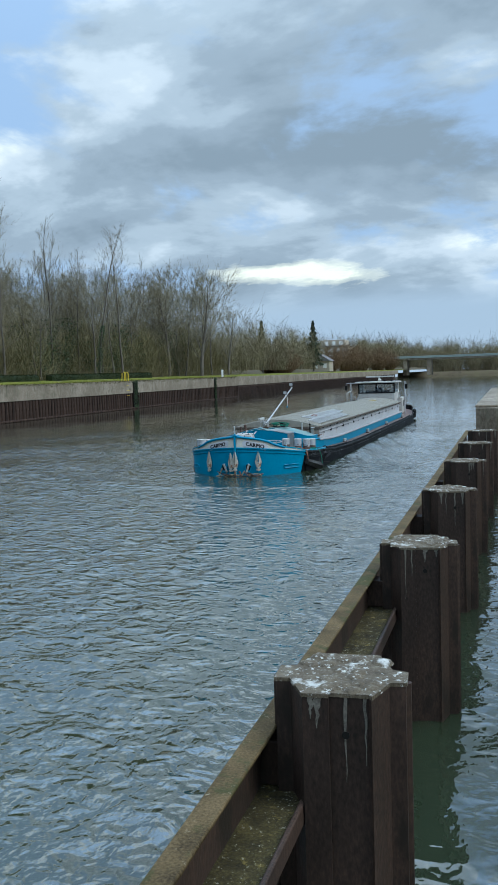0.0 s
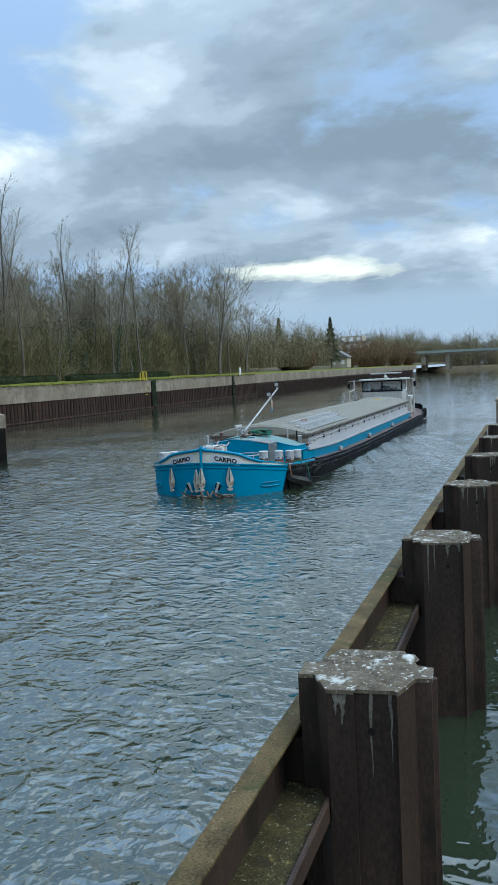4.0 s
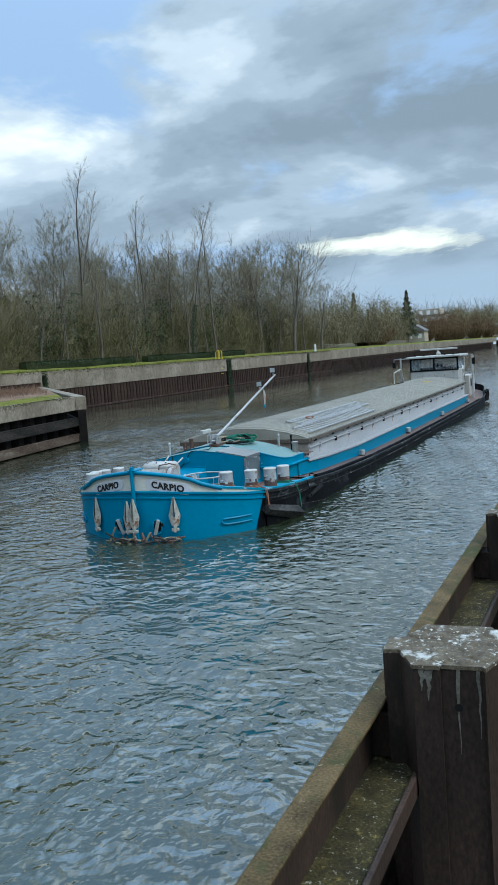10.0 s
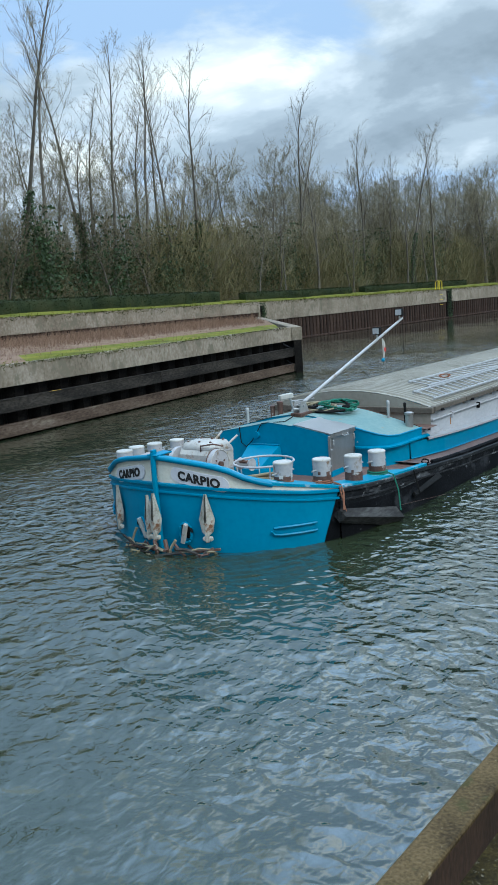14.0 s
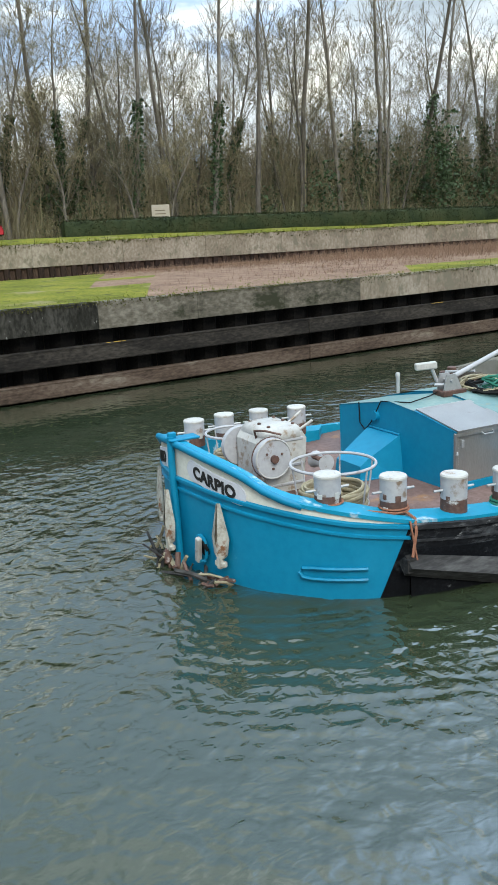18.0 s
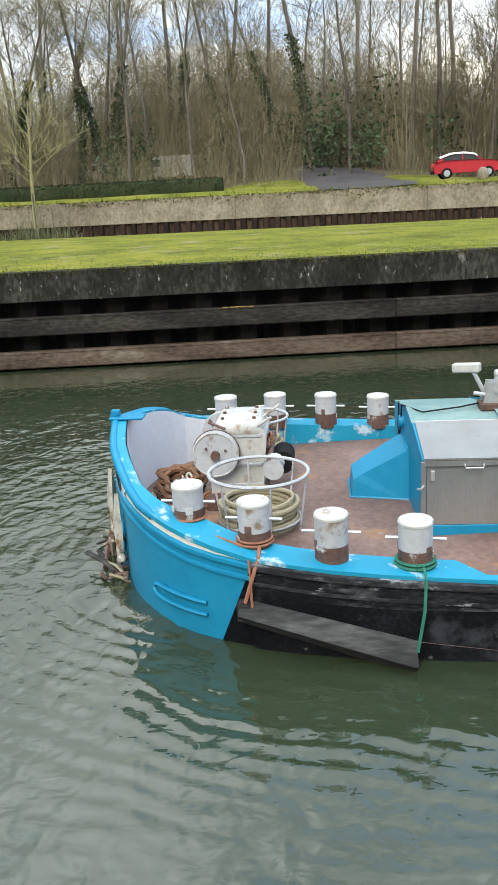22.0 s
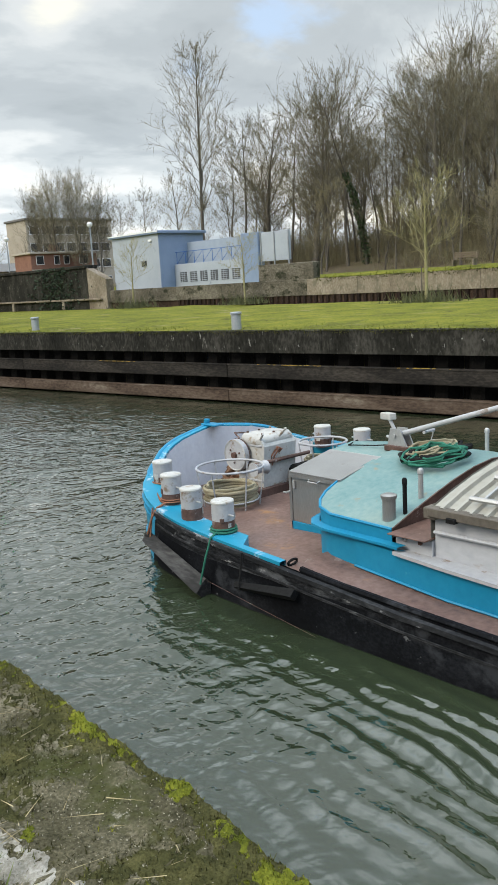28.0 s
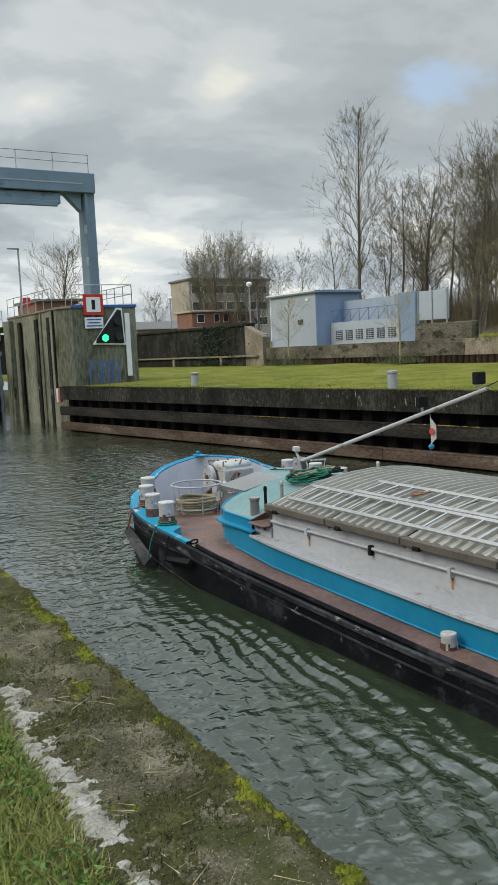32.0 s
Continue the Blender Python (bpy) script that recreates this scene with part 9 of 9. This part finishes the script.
def build_small():
    l = thing("camera_mast", "slim grey mast with a white camera and control box", "mast", pose(-20.97, -9.3, 2.36))
    part("pole", Geo().tube([(0, 0, 0), (0, 0, 1.3)], 0.06, 10).tube([(0, 0, 1.3), (0, 0, 3.2)], 0.045, 10), GALV, l, smooth=40)
    part("base_plate", Geo().box(-.14, .14, -.14, .14, 0, 0.03, 0.01), GALV, l)
    part("control_box", Geo().box(-.02, .1, .05, .17, 2.35, 2.65, 0.015), SIGNWHITE, l)
    part("bracket", Geo().box(-.05, .05, -.02, .26, 2.98, 3.04, 0.01), GALV, l)
    part("camera_head", Geo().box(-.08, .08, -.08, .14, 3.02, 3.2, 0.03), SIGNWHITE, l, "white camera housing")
    part("camera_dome", Geo().lathe(0.0, 0.2, [(0.03, 2.9), (0.09, 2.94), (0.11, 3.02), (0.11, 3.14), (0.04, 3.2)], 14), SIGNWHITE, l, smooth=40)
    for z in (0.7, 1.2, 1.7, 2.2):
        part("band", Geo().lathe(0, 0, [(0.066, z), (0.066, z + .04)], 10), INK, l)
    for x, y in ((-20.8, -11.35), (-19.15, -22.05), (-18.2, -34.6)):
        b = thing("mooring_bollard", "grey-blue cylindrical mooring bollard on the grass edge", "bollard", pose(x, y, 2.34), "bollards on the island")
        part("post", Geo().lathe(0, 0, [(0.17, 0), (0.165, 0.5)], 18), GALV, b, smooth=40)
        part("cap", Geo().lathe(0, 0, [(0.165, 0.5), (0.20, 0.52), (0.20, 0.58), (0.12, 0.6)], 18), GALV, b, smooth=30)
    bn = thing("park_bench", "weathered wooden park bench on the lawn", "bench", pose(-50.5, -34.0, 4.25, 0, 0, 8))
    for i in range(3):
        part("seat_slat", Geo().box(-.22 + .15 * i, -.1 + .15 * i, -.9, .9, .42, .46, 0.008), WOOD, bn)
        part("back_slat", Geo().box(-.32, -.28, -.9, .9, .56 + .13 * i, .66 + .13 * i, 0.008), WOOD, bn)
    for y in (-.75, .75):
        part("leg", Geo().box(-.3, .3, y - .05, y + .05, 0, .42, 0.01).box(-.34, -.28, y - .05, y + .05, .42, .95, 0.01), OLD_CONCRETE, bn)
    sb = thing("notice_board", "pale square notice board behind the hedge", "board", pose(-55.4, 20.9, 4.4, 0, 0, -6))
    part("panel", Geo().box(-.03, .03, -.62, .62, .55, 1.75, 0.01), BEIGE, sb)
    for y in (-.5, .5):
        part("post", Geo().box(-.09, -.03, y - .05, y + .05, 0, 1.7, 0.01), WOOD, sb)
    for k in range(3):
        part("line", Geo().box(.03, .035, -.4, .3 + .05 * k, 1.35 - .22 * k, 1.41 - .22 * k), WOOD, sb)
    wp = thing("marker_post", "white marker post on the canal wall", "post", pose(wall_x(133.7) - .4, 133.7, wall_top(133)))
    part("post", Geo().box(-.13, .13, -.13, .13, 0, 1.25, 0.02), SIGNWHITE, wp)
    ld = thing("ladder_hoops", "yellow ladder handrails on the canal wall", "ladder", pose(wall_x(96.4), 96.4, wall_top(96)))
    for y in (-.35, .35):
        part("hoop", Geo().tube([(0, y, 0), (-.02, y, .95), (-.2, y, 1.1), (-.5, y, .95), (-.55, y, 0)], 0.06, 6), YELLOW, ld)
    for z in (-.6, -1.2, -1.8):
        part("rung", Geo().tube([(.05, -.35, z), (.05, .35, z)], 0.03, 6), YELLOW, ld)
    # red hatchback parked on the grass
    c = thing("car", "red hatchback parked on the grass by the wood", "car", pose(-55.0, 8.2, 4.32, 0, 0, -90))
    prof = [(-1.95, .35), (-1.98, .62), (-1.88, .88), (-1.5, 1.0), (-.9, 1.04), (.95, 1.06), (1.6, 1.0), (1.9, .85), (1.97, .55), (1.92, .32)]
    n = len(prof)
    g = Geo().sheet([[(x, w, z) for x, z in prof] for w in (-.76, -.84, .84, .76)])
    g.add([(x, -.76, z) for x, z in prof], [tuple(range(n))]).add([(x, .76, z) for x, z in prof], [tuple(range(n))[::-1]])
    part("body", g, CARRED, c, "glossy red bodywork", 50)
    cab = [(-1.05, .98), (-.42, 1.42), (.2, 1.49), (.95, 1.46), (1.55, 1.25), (1.82, .98)]
    k = len(cab)
    shell = Geo().sheet([[(x, w, z) for x, z in cab] for w in (-.70, .70)])
    for sg in (-1, 1):
        shell.add([(x, sg * (.70 - .10 * (z - .98)), z) for x, z in cab], [tuple(range(k))[::sg]])
    part("cabin", shell, CARRED, c, smooth=40)
    for sg in (-1, 1):
        for q in ([(-.86, 1.02), (-.36, 1.37), (.22, 1.42), (.22, 1.02)], [(.30, 1.02), (.30, 1.42), (.92, 1.39), (1.42, 1.2), (1.42, 1.02)]):
            part("side_window", Geo().add([(x, sg * (.712 - .10 * (z - .98)), z) for x, z in q], [tuple(range(len(q)))[::-sg]]), DARKWIN, c)
    for x0, z0, x1, z1 in ((-1.03, 1.01, -.46, 1.41), (1.80, 1.01, 1.57, 1.25)):
        part("windscreen", Geo().add([(x0 * 1.01, w, z0 + .01) for w in (-.62, .62)] + [(x1 * 1.01, w, z1 + .012) for w in (.58, -.58)], [(0, 1, 2, 3)]), DARKWIN, c)
    top = [(-.60, 1.31), (-.42, 1.425), (.2, 1.505), (.95, 1.475), (1.45, 1.32), (1.60, 1.24)]
    part("roof", Geo().sheet([[(x, w, z - d) for x, z in top] for w, d in ((-.735, .10), (-.73, .03), (-.60, -.012), (.60, -.012), (.73, .03), (.735, .10))]), SIGNWHITE, c, "white roof", 30)
    for x in (-1.25, 1.2):
        for y in (-.8, .8):
            wl = part("wheel", Geo().tube([(x, y - .09, .31), (x, y + .09, .31)], .31, 18), RUBBER, c, smooth=40)
            part("rim", Geo().tube([(x, y - .1, .31), (x, y + .1, .31)], .19, 14), GALV, wl)
    for y in (-.6, .6):
        part("headlight", Geo().box(-1.96, -1.85, y - .15, y + .15, .66, .8, 0.02), SIGNWHITE, c)
        part("tail_light", Geo().box(1.85, 1.97, y - .1, y + .1, .7, .9, 0.02), SIGNRED, c)
    for x0, x1 in ((-2.02, -1.9), (1.9, 2.0)):
        part("bumper", Geo().box(x0, x1, -.75, .75, .3, .5, 0.03), RUBBER, c)
    st = thing("boundary_stone", "rounded pale stone on the bank", "stone", pose(-52.2, 8.8, 4.2))
    part("stone", Geo().lathe(0, 0, [(.3, 0), (.34, .3), (.26, .55), (.1, .66)], 10), OLD_CONCRETE, st, smooth=60)
    # vans seen through the trees
    for y, s in ((-12.6, 0.8), (-17.8, 0.62)):
        v = thing("van", "white van parked behind the trees", "van", pose(-69.0, y, west_z(-69.0, y) - 0.1, 0, 0, 84) @ Matrix.Scale(s, 4), "vans behind the trees")
        part("body", Geo().add([(x, w, z) for w in (-.95, .95) for x, z in ((-2.6, .4), (2.5, .4), (2.5, 2.3), (-1.2, 2.3), (-1.9, 1.3), (-2.6, 1.1))], [(0, 1, 2, 3, 4, 5), (11, 10, 9, 8, 7, 6), (0, 6, 7, 1), (1, 7, 8, 2), (2, 8, 9, 3), (3, 9, 10, 4), (4, 10, 11, 5), (5, 11, 6, 0)]), WHITE, v)
        for x in (-1.6, 1.5):
            for w in (-.9, .9):
                part("wheel", Geo().tube([(x, w - .1, .35), (x, w + .1, .35)], .35, 14), RUBBER, v)
        part("side_window", Geo().box(-1.6, -.6, -.97, .97, 1.35, 2.0), DARKWIN, v)
    # path into the wood
    way = [(-49, 2.2), (-53, 1.9), (-57, 1.4), (-61, .6), (-66, -.8), (-72, -3.0), (-80, -6)]
    rows = []
    for i in range(len(way) - 1):
        for k in range(5):
            x, y = (way[i][j] + (way[i + 1][j] - way[i][j]) * k / 5 for j in (0, 1))
            r = 0.25 * noise.noise(Vector((x * .6, 1, 3)))
            rows.append([(x, y + w * (1 + r) + (r if abs(w) > 2.5 else 0), bank_z(x, y + w) + (0.07 if abs(w) < 2.5 else -0.02)) for w in (-2.9, -2.4, -1.2, 0, 1.2, 2.4, 2.9)])
    g = Geo().sheet(rows)
    thing("path", "dark gravel path leading into the wood", "path", kind="structure", mesh=g.data("path", PATHGREY, 180))
    f = thing("wood_fence", "dark mesh fence at the path's end", "fence")
    for i in range(7):
        y = -5 + 1.6 * i
        part("fence_post", Geo().tube([(-68, y, west_z(-68, y) - .1), (-68, y, west_z(-68, y) + 1.8)], 0.04, 6), FIR, f)
    for k in range(12):
        part("fence_wire", Geo().tube([(-68, y, west_z(-68, y) + .1 + .145 * k) for y in (-5, -1.8, 1.4, 4.6)], 0.018, 4), FIR, f)
    # reeds and rough grass on the island
    rng = np.random.default_rng(21)
    n = 60000
    y = rng.uniform(6, 52, n)
    k = rng.random(n)
    a = np.array([plan_x(min(b, 34.5)) for b in y]) - 1.2
    x = a + (-45.6 - a) * k
    ok = (y < 36 + 22 * k) & (k > 0.12 - (y - 2) * 0.004)
    ok &= y > 8.5 + 0.22 * (a - x) + rng.normal(0, .8, n)
    ok &= ~((y > 19) & (a - x < 3.0) & (rng.random(n) < .85))
    x, y, k = x[ok], y[ok], k[ok]
    n = len(x)
    p0 = np.stack([x, y, np.full(n, 2.3)], 1)
    h = rng.uniform(0.06, 0.26, (n, 1)) * np.where(y > 24, np.where(k > .25, 2.2, .8), np.clip(0.5 + 0.05 * (y - 8), .5, 1.2))[:, None]
    v, f = slivers(p0, p0 + (rng.normal(size=(n, 3)) * .35 + np.array([0, 0, .8])) * h, 0.016, rng)
    thing("reeds", "dry brown reeds and rough grass on the island", "reeds", kind="stuff", mesh=np_mesh("reeds", v, f, REED))
    n = 22000
    y = rng.uniform(-43, 30, n)
    x = np.array([plan_x(b) for b in y]) - 0.5 - rng.gamma(1.2, 4.0, n)
    ok = x > -45
    x, y = x[ok], y[ok]
    n = len(x)
    p0 = np.stack([x, y, np.full(n, 2.33)], 1)
    v, f = slivers(p0, p0 + (rng.normal(size=(n, 3)) * .5 + np.array([0, 0, 1])) * rng.uniform(.015, .06, (n, 1)), 0.02, rng)
    thing("island_grass", "short mossy green grass on the island", "grass", kind="stuff", mesh=np_mesh("island_grass", v, f, surface("island_blades", [(0.055, 0.072, 0.016), (0.13, 0.145, 0.028), (0.21, 0.20, 0.055)], (0.8, 1), 0.4, 6, 0, spec=0.1, world_space=True)))
    # tussocks round the young trees
    tv, tf, off = [], [], 0
    for x, y in ((-42.9, -14.8), (-38.0, -28.0), (-44.9, -50.5), (-43.9, -64.5)):
        m = 500
        p0 = np.array([x, y, 2.3]) + rng.normal(size=(m, 3)) * np.array([.8, .9, 0])
        v, f = slivers(p0, p0 + (rng.normal(size=(m, 3)) * .4 + np.array([0, 0, 1])) * rng.uniform(.2, .8, (m, 1)), 0.03, rng)
        tv.append(v); tf.append(f + off); off += len(v)
    thing("tussocks", "rough grass tussocks round the young trees", "grass", kind="stuff", mesh=np_mesh("tussocks", np.concatenate(tv), np.concatenate(tf), surface("tussock_green", [(0.06, 0.07, 0.035), (0.13, 0.13, 0.07)], (0.9, 1), 2, 9, 0, spec=0.1)))
    # bramble and scrub on the wall's edge
    n = 6000
    y = rng.uniform(-45, 130, n)
    x = np.array([wall_x(b) for b in y]) - rng.uniform(.3, 5, n)
    z = np.array([wall_top(b) for b in y])
    p0 = np.stack([x, y, z], 1)
    v, f = slivers(p0, p0 + (rng.normal(size=(n, 3)) * .6 + np.array([0, 0, .8])) * rng.uniform(.08, .3, (n, 1)), 0.03, rng)
    thing("bank_grass", "rough winter grass along the canal wall", "grass", kind="stuff", mesh=np_mesh("bank_grass", v, f, GRASS))


build_lock()
build_buildings()
build_small()


# ---- what moves ----
def motions():
    # the barge glides down the canal towards the lock
    rows = [(0, -9.97, 30.15, -0.45), (6, -9.71, 21.34, -0.05), (9, -9.60, 16.80, 0.15), (13, -9.38, 10.67, 0.9), (16, -9.20, 6.33, 1.35), (18, -9.06, 3.39, 1.42), (20, -8.96, 0.53, 1.2), (22, -8.875, -2.33, 0.97), (24, -8.83, -5.19, 0.55), (26.5, -8.78, -8.78, 0.25), (28, -8.75, -10.95, 0.12), (29.5, -8.72, -13.08, -0.2), (31, -8.73, -15.25, -0.5), (32, -8.73, -16.70, -0.45)]
    for moved in (barge, bow_wave):
        walk(moved, [(t, pose(x, y, 0, 0, 0, a)) for t, x, y, a in rows])


motions()
